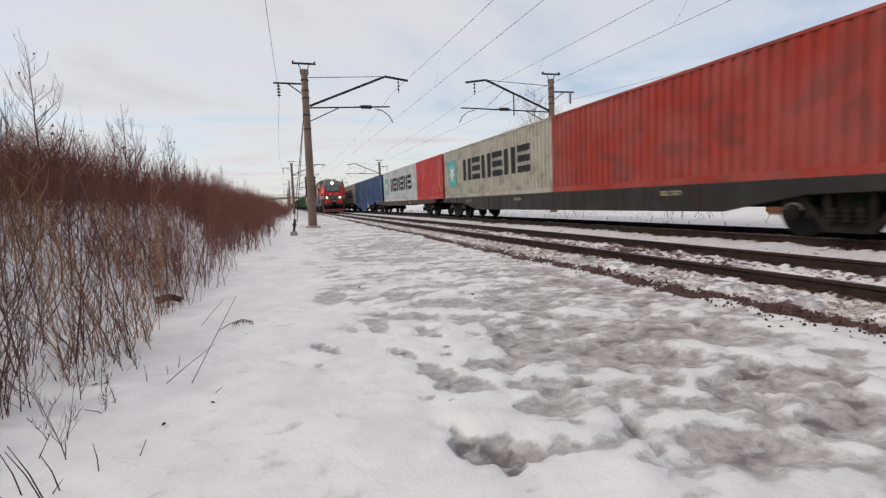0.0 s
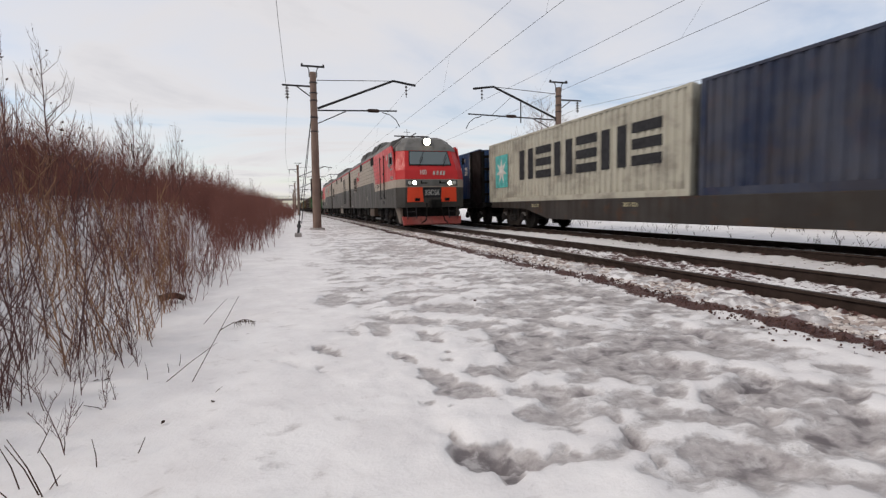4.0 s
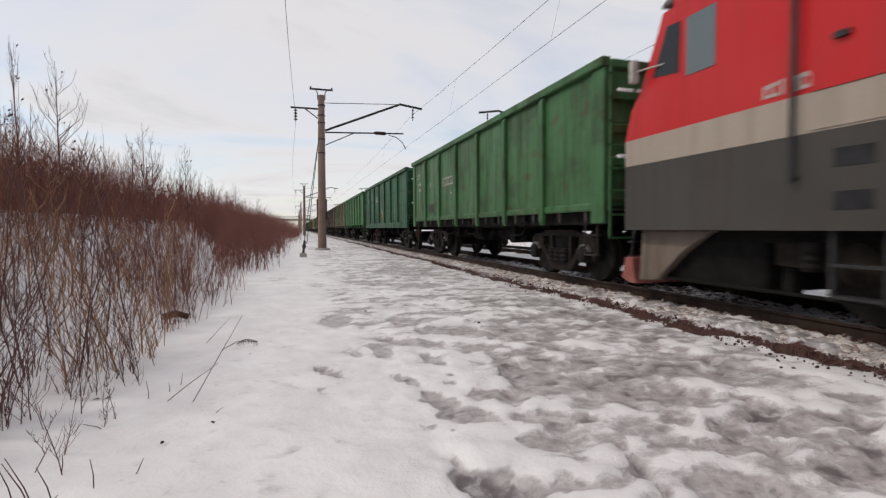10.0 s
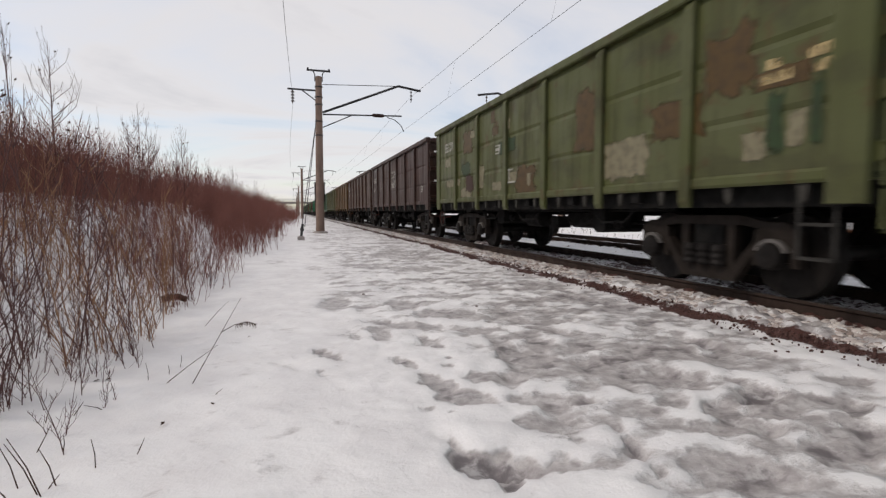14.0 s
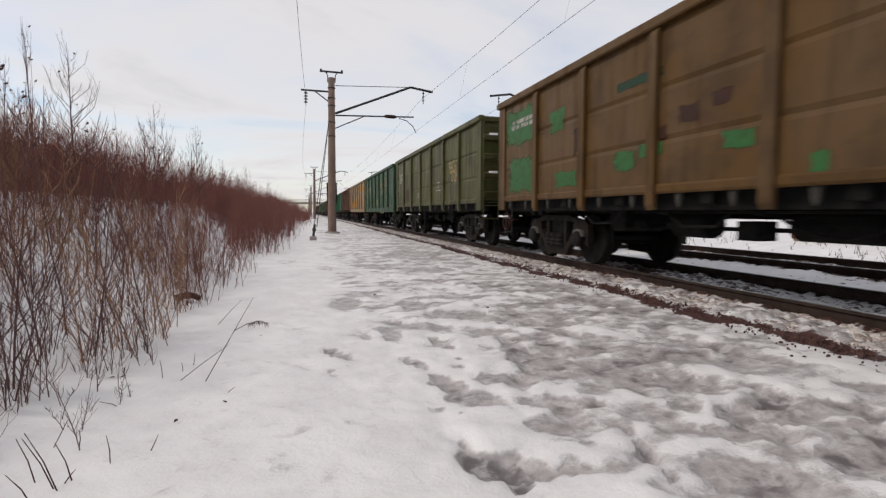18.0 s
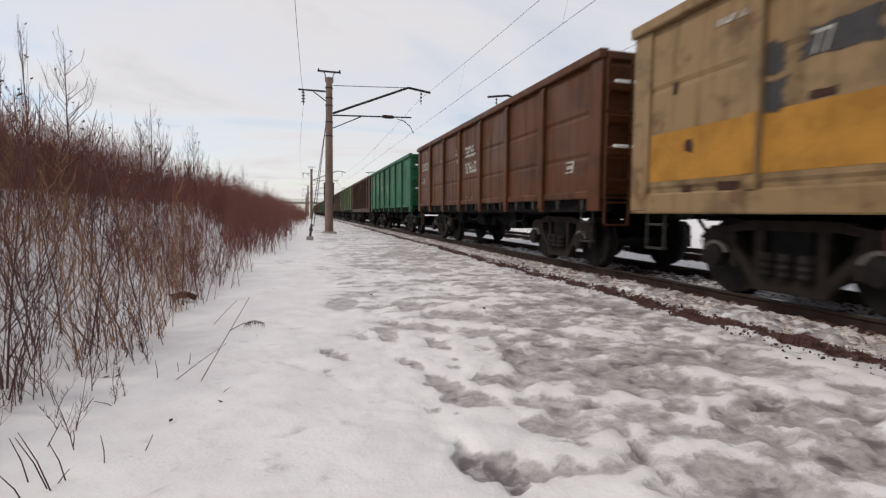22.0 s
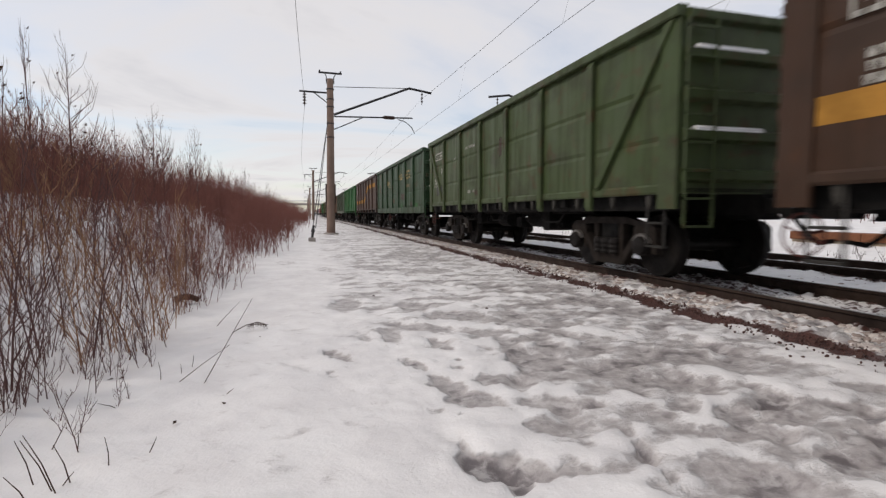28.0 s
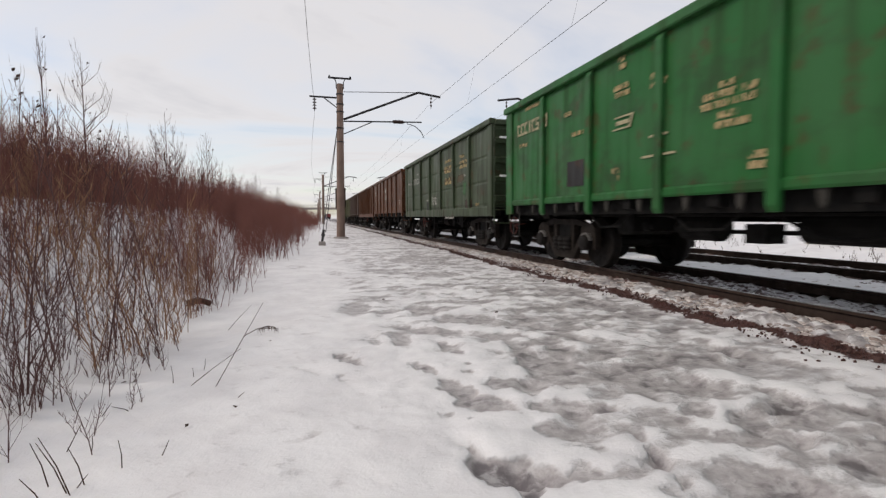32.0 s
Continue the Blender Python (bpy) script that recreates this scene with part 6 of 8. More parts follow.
    bands = [("nose_base", loco_dark, [(0.92, W, 0.0, 1.22, -0.22), (1.20, W, 0.0, 1.22, -0.29), (1.80, W, 0.0, 1.22, -0.309)], "dark grey lower nose"),
             ("nose_band", loco_grey, [(1.80, W, 0.0, 1.22, -0.309), (2.15, W, 0.0, 1.22, -0.32)], "light grey nose band"),
             ("nose_red", loco_red, [(2.15, W, 0.0, 1.22, -0.32), (2.55, W - 0.02, 0.10, 1.19, -0.20), (3.45, 1.40, 0.62, 1.06, 0.28)], "red raked cab front"),
             ("roof_brow", loco_roof, [(3.45, 1.41, 0.60, 1.07, 0.27), (3.62, 1.36, 0.66, 1.02, 0.36), (4.02, 0.98, 0.98, 0.80, 0.72), (4.14, 0.86, 1.25, 0.66, 1.05)], "grey roof end above the windscreen")]
    for name, mat, rows, label in bands:
        bm = bmesh.new()
        loft(bm, [ring(z + (0.003 if i == 0 else 0), a, b, c, d) for i, (z, a, b, c, d) in enumerate(rows)])
        part(name, bm, mat, g, label)
    bm = bmesh.new()
    loft(bm, [[(-W + 0.03, Y(1.1), 3.60), (W - 0.03, Y(1.1), 3.60), (W - 0.03, Y(1.7), 3.60), (-W + 0.03, Y(1.7), 3.60)], [(-0.86, Y(1.3), 4.12), (0.86, Y(1.3), 4.12), (0.9, Y(1.7), 4.17), (-0.9, Y(1.7), 4.17)]])
    part("cab_roof", bm, loco_roof, g)

    def on_face(z, x, out=0.0):
        """A point of the nose's front face at height z."""
        pts = [(1.20, -0.29), (2.15, -0.32), (2.55, -0.20), (3.45, 0.28), (3.72, 0.58)]
        for (za, sa), (zb, sb) in zip(pts, pts[1:]):
            if za <= z <= zb:
                return (x, Y(sa + (sb - sa) * (z - za) / (zb - za) - out), z + (out * 0.5 if z > 2.2 else 0))
        return (x, Y(-0.29 - out), z)

    def face_slab(name, pts, thick, material, label="", bevel=0.0):
        bm = bmesh.new()
        lo_r, hi_r = [on_face(z, x, 0.004) for x, z in pts], [on_face(z, x, 0.004 + thick) for x, z in pts]
        a, b = [bm.verts.new(p) for p in lo_r], [bm.verts.new(p) for p in hi_r]
        n = len(pts)
        for i in range(n):
            bm.faces.new((a[i], a[(i + 1) % n], b[(i + 1) % n], b[i]))
        bm.faces.new(a[::-1])
        bm.faces.new(b)
        return part(name, bm, material, g, label, bevel=bevel)

    face_slab("windscreen_frame", [(-0.98, 2.76), (0.98, 2.76), (0.90, 3.42), (-0.90, 3.42)], 0.02, black_mark, "black windscreen surround")
    face_slab("windscreen", [(-0.93, 2.80), (0.93, 2.80), (0.86, 3.38), (-0.86, 3.38)], 0.035, screen_glass, "windscreen with the sky's reflection put into its pale colour")
    for x in (-0.55, 0.55):
        bm = bmesh.new()
        tube(bm, on_face(2.68, x, 0.06), on_face(3.12, x + 0.25, 0.06), 0.014, 6)
        tube(bm, on_face(2.90, x + 0.05, 0.055), on_face(3.38, x + 0.33, 0.055), 0.010, 6)
        part("wiper", bm, underframe, g)
    face_slab("lamp_panel", [(-1.18, 1.86), (1.18, 1.86), (1.18, 2.13), (-1.18, 2.13)], 0.02, loco_roof, "grey lamp panel")
    for s in (-1, 1):
        for k, lit_one in ((1.02, False), (0.80, True)):
            bm = bmesh.new()
            lathe(bm, [(0.085, 0.0), (0.105, 0.0), (0.105, 0.05), (0.085, 0.03)], (0, 0, 0), "y", 18)
            p = on_face(1.99, s * k, 0.025)
            lamp = part("marker_lamp", bm, galvanised, g, "round buffer lamp", at=pose(*p, 0, 0, 180 if e < 0 else 0))
            bm = bmesh.new()
            lathe(bm, [(0.088, 0.051), (0.06, 0.066), (0.02, 0.07)], (0, 0, 0), "y", 18)
            part("lamp_lens", bm, lit if lit_one and cab < 0 else lamp_glass, lamp)
        bm = bmesh.new()
        y0, y1 = sorted((Y(-0.50), Y(-0.60)))
        box(bm, s * 0.42 - 0.14, s * 0.42 + 0.14, y0, y1, 1.95, 2.0)
        box(bm, s * 0.42 - 0.14, s * 0.42 - 0.10, y0, y1, 1.95, 2.08)
        part("lamp_bracket", bm, underframe, g)
        face_slab("orange_panel", [(s * 1.14, 1.16), (s * 0.40, 1.16), (s * 0.44, 1.80), (s * 1.10, 1.80)], 0.03, loco_orange, "bright orange-red nose panel")
        face_slab("socket", [(s * 0.78, 1.2), (s * 0.58, 1.2), (s * 0.58, 1.33), (s * 0.78, 1.33)], 0.09, underframe)
        bm = bmesh.new()
        for dx in (-0.2, 0.2):
            tube(bm, (s * 0.95 + dx, Y(-0.30), 0.95), (s * 0.95 + dx, Y(-0.42), 0.42), 0.02, 6)
        for z in (0.5, 0.72):
            box(bm, s * 0.95 - 0.22, s * 0.95 + 0.22, min(Y(-0.36), Y(-0.46)), max(Y(-0.36), Y(-0.46)), z, z + 0.03)
        part("nose_step", bm, galvanised, g)
        bm = bmesh.new()
        pts = [(s * 0.3, Y(-0.5), 1.1), (s * 0.36, Y(-0.72), 0.7), (s * 0.42, Y(-0.74), 0.36), (s * 0.6, Y(-0.62), 0.24)]
        for p, q in zip(pts, pts[1:]):
            tube(bm, p, q, 0.03, 8)
        part("brake_hose", bm, underframe, g)
    face_slab("number_board", [(-0.40, 1.35), (0.40, 1.35), (0.40, 1.80), (-0.40, 1.80)], 0.01, black_mark, "black panel with the class number")
    add_word(g, "class_number", "3ЭС5К", 0.27, on_face(1.45, 0, 0.03), 0 if e < 0 else 180, bright_mark)
    add_word(g, "jubilee_number", "100", 0.27, on_face(2.34, -0.38, 0.03), 0 if e < 0 else 180, bright_mark, tilt=-20)
    for dx in (0.06, 0.22, 0.38, 0.52):
        face_slab("emblem", [(dx, 2.34), (dx + 0.09, 2.34), (dx + 0.13, 2.52), (dx + 0.04, 2.52)], 0.008, white_mark)
    bm = bmesh.new()
    y0, y1 = sorted((Y(-0.40), Y(-0.85)))
    box(bm, -0.16, 0.16, y0, y1, 0.95, 1.2)
    box(bm, -0.24, 0.24, *sorted((Y(-0.80), Y(-1.0))), 0.90, 1.26)
    part("coupler", bm, underframe, g, bevel=0.03)
    bm = bmesh.new()
    loft(bm, [[(-1.30, Y(-0.25), 0.14), (1.30, Y(-0.25), 0.14), (1.30, Y(-0.10), 0.14), (-1.30, Y(-0.10), 0.14)],
              [(-1.30, Y(-0.42), 0.20), (1.30, Y(-0.42), 0.20), (1.30, Y(-0.12), 0.20), (-1.30, Y(-0.12), 0.20)],
              [(-1.36, Y(-0.26), 0.52), (1.36, Y(-0.26), 0.52), (1.36, Y(-0.10), 0.52), (-1.36, Y(-0.10), 0.52)]])
    part("snow_plough", bm, plough_orange, g, "dull red snow plough", bevel=0.01)
    bm = bmesh.new()
    lathe(bm, [(0.17, -0.25), (0.20, -0.25), (0.20, 0.10), (0.17, 0.12)], (0, 0, 0), "y", 20)
    top = part("headlight", bm, galvanised, g, "round headlight above the windscreen", at=pose(0, Y(0.50), 3.86, 0, 0, 180 if e < 0 else 0))
    bm = bmesh.new()
    lathe(bm, [(0.155, 0.122), (0.13, 0.15), (0.05, 0.16)], (0, 0, 0), "y", 20)
    part("lamp_lens", bm, lit if cab < 0 else lamp_glass, top)
    bm = bmesh.new()
    tube(bm, (-0.4, Y(2.6), 4.15), (-0.4, Y(2.6), 4.75), 0.012, 6)
    tube(bm, (-0.55, Y(2.6), 4.6), (-0.25, Y(2.6), 4.6), 0.012, 6)
    part("aerial", bm, galvanised, g)
    if cab > 0:
        y = Y(4.2)
        for dx in (-0.45, 0.45):
            bm = bmesh.new()
            tube(bm, (dx, y + 0.55, 4.25), (dx, y - 0.75, 4.85), 0.035, 8)
            tube(bm, (dx, y - 0.75, 4.85), (dx * 1.3, y + 0.25, 5.50), 0.028, 8)
            tube(bm, (dx, y - 0.55, 4.25), (dx, y + 0.75, 4.85), 0.035, 8)
            tube(bm, (dx, y + 0.75, 4.85), (dx * 1.3, y + 0.05, 5.50), 0.028, 8)
            part("pantograph_arm", bm, galvanised, g)
        for dy in (0.0, 0.35):
            bm = bmesh.new()
            pts = [(-1.0, 5.38), (-0.75, 5.55), (0.75, 5.55), (1.0, 5.38)]
            for (xa, za), (xb, zb) in zip(pts, pts[1:]):
                tube(bm, (xa, y + dy, za), (xb, y + dy, zb), 0.025, 8)
            part("pantograph_head", bm, galvanised, g)
        bm = bmesh.new()
        box(bm, -0.6, 0.6, y - 0.7, y + 0.7, 4.18, 4.28)
        part("pantograph_base", bm, galvanised, g)
    else:
        bm = bmesh.new()
        for dx in (-0.5, 0.5):
            tube(bm, (dx, Y(3.2), 4.35), (dx, Y(5.2), 4.42), 0.03, 6)
            tube(bm, (dx, Y(3.2), 4.45), (dx, Y(5.2), 4.40), 0.03, 6)
        tube(bm, (-0.9, Y(3.3), 4.5), (0.9, Y(3.3), 4.5), 0.03, 6)
        part("folded_pantograph", bm, galvanised, g)
    return g


LOCO = [build_section(-1, -9.0, 7.9), build_section(0, -8.4, 7.95), build_section(1, -8.0, 9.0)]
for g, off, word in zip(LOCO, (-43.95, -26.5, -9.25), ("leading section with a red cab", "middle section without a cab", "rear section with a red cab")):
    tagged(g, f"grey and red electric locomotive, {word}")
    MOVERS.append((g, off + 6.39, "near"))

# ---- container train on the far track ----
def build_container(length, rgb, label, h=2.59):
    g = thing("shipping_container", label, "container", "containers on the far train")
    w = 1.22
    n = int(length / 0.28)
    for s in (-1, 1):
        bm = bmesh.new()
        pts = []
        step = (length - 0.30) / n
        for i in range(n):
            y = -length / 2 + 0.15 + i * step
            pts += [(s * (w - 0.052), y), (s * (w - 0.052), y + step * 0.30), (s * (w - 0.010), y + step * 0.42), (s * (w - 0.010), y + step * 0.86)]
        pts += [(s * (w - 0.052), length / 2 - 0.15), (s * (w - 0.08), length / 2 - 0.15), (s * (w - 0.08), -length / 2 + 0.15)]
        extrude(bm, pts, 0.17, h - 0.07, "z")
        part("corrugated_side", bm, container_paint, g)
        bm = bmesh.new()
        box(bm, min(s * (w - 0.06), s * w), max(s * (w - 0.06), s * w), -length / 2 + 0.1, length / 2 - 0.1, h - 0.07, h - 0.005)
        part("top_side_rail", bm, container_paint, g)
        bm = bmesh.new()
        box(bm, min(s * (w - 0.06), s * w), max(s * (w - 0.06), s * w), -length / 2 + 0.1, length / 2 - 0.1, 0.0, 0.17)
        part("bottom_side_rail", bm, container_paint, g)
        for e in (-1, 1):
            bm = bmesh.new()
            y0, y1 = sorted((e * (length / 2 - 0.16), e * length / 2))
            box(bm, min(s * (w - 0.16), s * w), max(s * (w - 0.16), s * w), y0, y1, 0.0, h)
            part("corner_post", bm, container_paint, g, bevel=0.008)
    for e in (-1, 1):
        bm = bmesh.new()
        y0, y1 = sorted((e * (length / 2 - 0.09), e * (length / 2 - 0.05)))
        box(bm, -w + 0.16, w - 0.16, y0, y1, 0.02, h - 0.02)
        part("end_panel", bm, container_paint, g)
    bm = bmesh.new()
    box(bm, -w + 0.06, w - 0.06, -length / 2 + 0.05, length / 2 - 0.05, h - 0.05, h - 0.02)
    part("roof_panel", bm, container_paint, g)
    for o in g.children:
        o.color = (*rgb, 1)
    return g


def build_flat(length, rgb, deep, label):
    """A container flat: side sills, cross members and two bogies."""
    g = thing("flat_wagon", label, "flat wagon", "wagons of the container train")
    half = length / 2 - 0.6
    for s in (-1, 1):
        bm = bmesh.new()
        low = 0.22 if deep is True else 0.44 if deep == 3 else 0.48 if deep else 0.72
        knee = 5.9 if deep is True else 5.2
        o = [(-half, 1.10), (-half, 0.86), (-half + 3.4, 0.82), (-half + knee, low), (half - knee, low), (half - 3.4, 0.82), (half, 0.86), (half, 1.10)]
        extrude(bm, o, min(s * 1.10, s * 1.24), max(s * 1.10, s * 1.24), "x")
        part("side_sill", bm, wagon_paint, g, bevel=0.015)
    bm = bmesh.new()
    box(bm, -1.1, 1.1, -half, half, 0.92, 1.08)
    part("deck", bm, underframe, g)
    for e in (-1, 1):
        add_coupler(g, e * half, e)
        add_bogie(g, e * (half - (2.75 if length > 25.9 and e < 0 else 1.6 if length < 15 else 2.1)))
    for o in g.children_recursive:
        o.color = (*rgb, 1)
    return g


C20, C40 = 6.06, 12.19
RED1, RED2, MAE, TEALC, NAVY, BLUE = (0.32, 0.026, 0.013), (0.20, 0.013, 0.015), (0.40, 0.38, 0.31), (0.075, 0.31, 0.19), (0.005, 0.014, 0.044), (0.004, 0.047, 0.150)
GREYC = (0.50, 0.52, 0.52)
# far end, length, colour, words; offsets along the line at the start
FAR_LOAD = [(27.65, C40, MAE, "beige"), (15.45, C40, RED1, "orange-red"), (2.55, C20, TEALC, "pale green"), (-3.45, C40, RED2, "dark red"), (-15.7, C20, BLUE, "blue"),
            (-23.4, C20, NAVY, "navy blue"), (-29.35, C20, BLUE, "blue"), (-36.75, C40, MAE, "beige"), (-49.2, C40, NAVY, "navy blue"), (-62.8, C40, RED2, "dark red"), (-75.2, C40, RED2, "dark red"),
            (34.1, C20, (0.5, 0.03, 0.03), "bright red"), (46.3, C40, GREYC, "light grey"), (59.5, C40, BLUE, "blue"), (66.0, C20, BLUE, "blue"), (80.5, C40, MAE, "beige"), (93.0, C40, NAVY, "navy blue"),
            (106.5, C40, RED1, "red"), (119.0, C40, BLUE, "blue"), (132.5, C40, RED2, "red"), (145, C40, GREYC, "grey")]
SIDE = -1.214


def block(g, name, length, a0, a1, z0, z1, material, label=""):
    """A flat painted shape on the side, a metres from the far end."""
    bm = bmesh.new()
    box(bm, SIDE - 0.008, SIDE - 0.001, length / 2 - a1, length / 2 - a0, z0, z1)
    return part(name, bm, material, g, label)


def mark_star(g, length, big=False):
    block(g, "emblem_square", length, 0.75, 2.05, 0.62, 2.02, teal_mark, "pale teal square")
    bm = bmesh.new()
    cy, cz, pts = length / 2 - 1.4, 1.32, []
    for i in range(14):
        r, k = (0.58 if i % 2 == 0 else 0.22), math.tau * i / 14 + math.pi / 2
        pts.append((cy + r * math.cos(k), cz + r * math.sin(k)))
    extrude(bm, pts, SIDE - 0.014, SIDE - 0.0085, "x")
    part("star", bm, bright_mark, g, "white seven-pointed star")
    add_text_bars(g, "name_bars", SIDE, length / 2 - (3.2 if length > 8 else 2.4), 0.85, [6], 1.05 if not big else 1.15, black_mark, label="row of large black bars", gap=0.2, wide=1.2 if length > 8 else 0.5)


def mark_end(g, length, material):
    for k, n in ((0.75, 11), (0.45, 5)):
        for i in range(n):
            block(g, "code_bar", length, length - k, length - k + 0.10, 2.25 - 0.15 * i, 2.34 - 0.15 * i, material)
    block(g, "sticker", length, length - 0.62, length - 0.36, 0.42, 0.72, yellow_mark, "yellow sticker")


for n, (far_end, length, rgb, word) in enumerate(FAR_LOAD):
    c = build_container(length, rgb, f"{word} corrugated steel shipping container", 2.40 if n in (2, 4) else 2.59)
    if rgb in (MAE, GREYC):
        mark_star(c, length, n == 7)
    elif n in (1, 3):
        mark_end(c, length, white_mark)
    elif n == 2:
        block(c, "name_strip", length, 0.75, 1.12, 0.42, 2.15, white_mark, "white upright name strip")
        for i in range(8):
            bm = bmesh.new()
            y = length / 2 - 0.93
            box(bm, SIDE - 0.013, SIDE - 0.0085, y - 0.11, y + 0.11, 0.50 + 0.18 * i, 0.62 + 0.18 * i)
            part("name_bar", bm, black_mark, c)
        block(c, "patch", length, 3.2, 3.85, 0.55, 0.98, underframe, "dark square patch")
        block(c, "anchor_mark", length, 4.05, 4.30, 1.75, 2.1, black_mark)
        bm = bmesh.new()
        extrude(bm, [(-1.18, 2.37), (1.18, 2.37), (1.12, 2.47), (0.3, 2.52), (-0.7, 2.50), (-1.12, 2.46)], -length / 2 + 0.05, length / 2 - 0.05)
        part("roof_snow", bm, clean_snow, c, "thin snow on the roof")
    elif n == 4:
        add_text_bars(c, "name_bars", SIDE, length / 2 - 0.95, 1.0, [7], 0.54, bright_mark, label="row of large white bars", gap=0.2, wide=1.05)
        bm = bmesh.new()
        lathe(bm, [(0.2, 0.0), (0.2, 0.006)], (0, 0, 0), "x", 18)
        part("round_emblem", bm, white_mark, c, at=pose(SIDE - 0.008, length / 2 - 0.55, 1.85))
        for i in range(3):
            add_text_bars(c, "code_bars", SIDE, length / 2 - 4.6, 2.10 - 0.2 * i, [5 - i], 0.15, white_mark)
    elif n == 5:
        add_text_bars(c, "name_bars", SIDE, length / 2 - 0.3, 2.08, [5], 0.30, yellow_mark, label="small yellow bars")
        block(c, "code_strip", length, 4.55, 4.63, 0.9, 2.35, white_mark)
        block(c, "code_strip", length, 4.95, 5.02, 1.6, 2.35, white_mark)
    elif n == 6:
        add_text_bars(c, "name_bars", SIDE, length / 2 - 1.0, 1.42, [1, 1, 1, 1, 1], 0.46, bright_mark, gap=0.75, wide=0.9)
        add_text_bars(c, "name_bars", SIDE, length / 2 - 0.9, 1.02, [5, 8, 9], 0.20, white_mark)
        add_text_bars(c, "code_bars", SIDE, length / 2 - 0.4, 2.15, [3, 7], 0.17, white_mark)
        add_text_bars(c, "code_bars", SIDE, length / 2 - 3.6, 2.12, [5], 0.2, white_mark)
        block(c, "code_strip", length, 4.72, 4.79, 1.1, 2.35, white_mark)
    else:
        mark_end(c, length, white_mark)
    # door gear on the near end
    for x in (-0.75, -0.3, 0.3, 0.75):
        bm = bmesh.new()
        tube(bm, (x, -length / 2 + 0.03, 0.1), (x, -length / 2 + 0.03, 2.32), 0.02, 6)
        part("lock_rod", bm, galvanised, c)
    MOVERS.append((c, far_end - length / 2, "far"))
FLATS = [(15.6, 26.0, (0.022, 0.021, 0.020), 2, "black"), (-9.6, 25.0, (0.012, 0.06, 0.19), True, "bright blue"), (-29.4, 14.4, (0.010, 0.009, 0.009), False, "black"), (-49.2, 25.5, (0.030, 0.026, 0.024), 3, "dark grey"),
         (-75.3, 25.5, UMBER, False, "dark"), (40.3, 22.5, UMBER, False, "dark"), (59.6, 16.0, (0.012, 0.06, 0.19), True, "blue"), (80.4, 25.5, UMBER, False, "dark"), (106.2, 25.5, UMBER, False, "dark"), (132, 25.5, UMBER, False, "dark")]
for c, length, rgb, deep, word in FLATS:
    f = build_flat(length, rgb, deep, f"{word} container flat wagon")
    half = length / 2 - 0.6
    if deep is True:
        for y in (4.73, 2.78, 1.86, -1.86, -2.78, -4.73):
            if abs(y) > half - 2.0:
                continue
            # the hole's inner darkness is a flat black oval laid on the sill
            bm = bmesh.new()
            pts = [(y + 0.16 * math.cos(k), 0.71 + 0.20 * math.sin(k)) for k in [j * math.tau / 16 for j in range(16)]]
            extrude(bm, pts, -1.256, -1.243, "x")
            part("sill_hole", bm, black_mark, f, "black oval for the dark inside a hole in the sill")
        add_text_bars(f, "wagon_number", -1.24, 4.18, 0.74, [8], 0.19, white_mark, label="white stencilled bars")
        add_text_bars(f, "wagon_number", -1.24, 3.8, 0.50, [2], 0.16, white_mark)
        for i in range(3):
            add_text_bars(f, "stencilled_line", -1.24, 1.66, 0.88 - 0.12 * i, [6, 9, 5], 0.08, white_mark)
        bm = bmesh.new()
        box(bm, -1.255, -1.243, -3.95, -3.05, 0.50, 0.92)
        part("emblem", bm, cream_mark, f, "cream painted emblem shape")
        for i in range(2):
            add_text_bars(f, "stencilled_line", -1.24, -3.98, 0.78 - 0.2 * i, [6], 0.14, white_mark)
        add_text_bars(f, "stencilled_line", -1.24, half - 0.2, 0.92, [3, 2, 4, 2], 0.13, white_mark)
    else:
        for k, q in enumerate((half - 4.0, half - 9.5, -half + 7.0)):
            add_text_bars(f, "stencilled_line", -1.24, q, 0.86, [5, 3 + k], 0.12, cream_mark)
    if length < 15:
        for e in (-1, 1):
            y = e * (half - 0.25)
            for x in (-1.15, -0.4, 0.4, 1.15):
                bm = bmesh.new()
                box(bm, x - 0.07, x + 0.07, y - 0.09, y + 0.09, 1.05, 3.55)
                part("end_stanchion", bm, underframe, f, "black end stanchion", bevel=0.01)
            for s in (-1, 1):
                bm = bmesh.new()
                x0, x1 = sorted((s * 1.24, s * 1.275))
                box(bm, x0, x1, -6.38 if e < 0 else 5.25, -5.25 if e < 0 else 6.05, 1.05, 3.62)
                part("end_side_panel", bm, end_panel_paint, f, "brown-black steel side panel of the end frame")
                for k in (5.14, 0.14, 2.45):
                    bm = bmesh.new()
                    x0, x1 = sorted((s * 1.24, s * 1.34))
                    box(bm, x0, x1, e * k - 0.09, e * k + 0.09, 0.86, 3.62)
                    part("side_stake", bm, underframe, f, "black side stake", bevel=0.012)
                bm = bmesh.new()
                box(bm, min(s * 1.25, s * 1.31), max(s * 1.25, s * 1.31), min(e * 0.25, e * 5.0), max(e * 0.25, e * 5.0), 1.10, 1.32)
                part("stake_rail", bm, underframe, f)
            for z in (1.5, 2.1, 2.7, 3.3):
                bm = bmesh.new()
                box(bm, -1.08, 1.08, y - 0.05, y + 0.05, z - 0.06, z + 0.06)
                part("end_rail", bm, underframe, f)
        bm = bmesh.new()
        extrude(bm, [(half - 0.55, 1.12), (half + 0.5, 1.12), (half + 0.5, 1.62), (half + 0.38, 1.78), (half - 0.40, 1.78), (half - 0.55, 1.62)], -1.24, -1.0, "x")
        part("stop_block", bm, tan_block, f, "tan-yellow timber stop block", bevel=0.02)
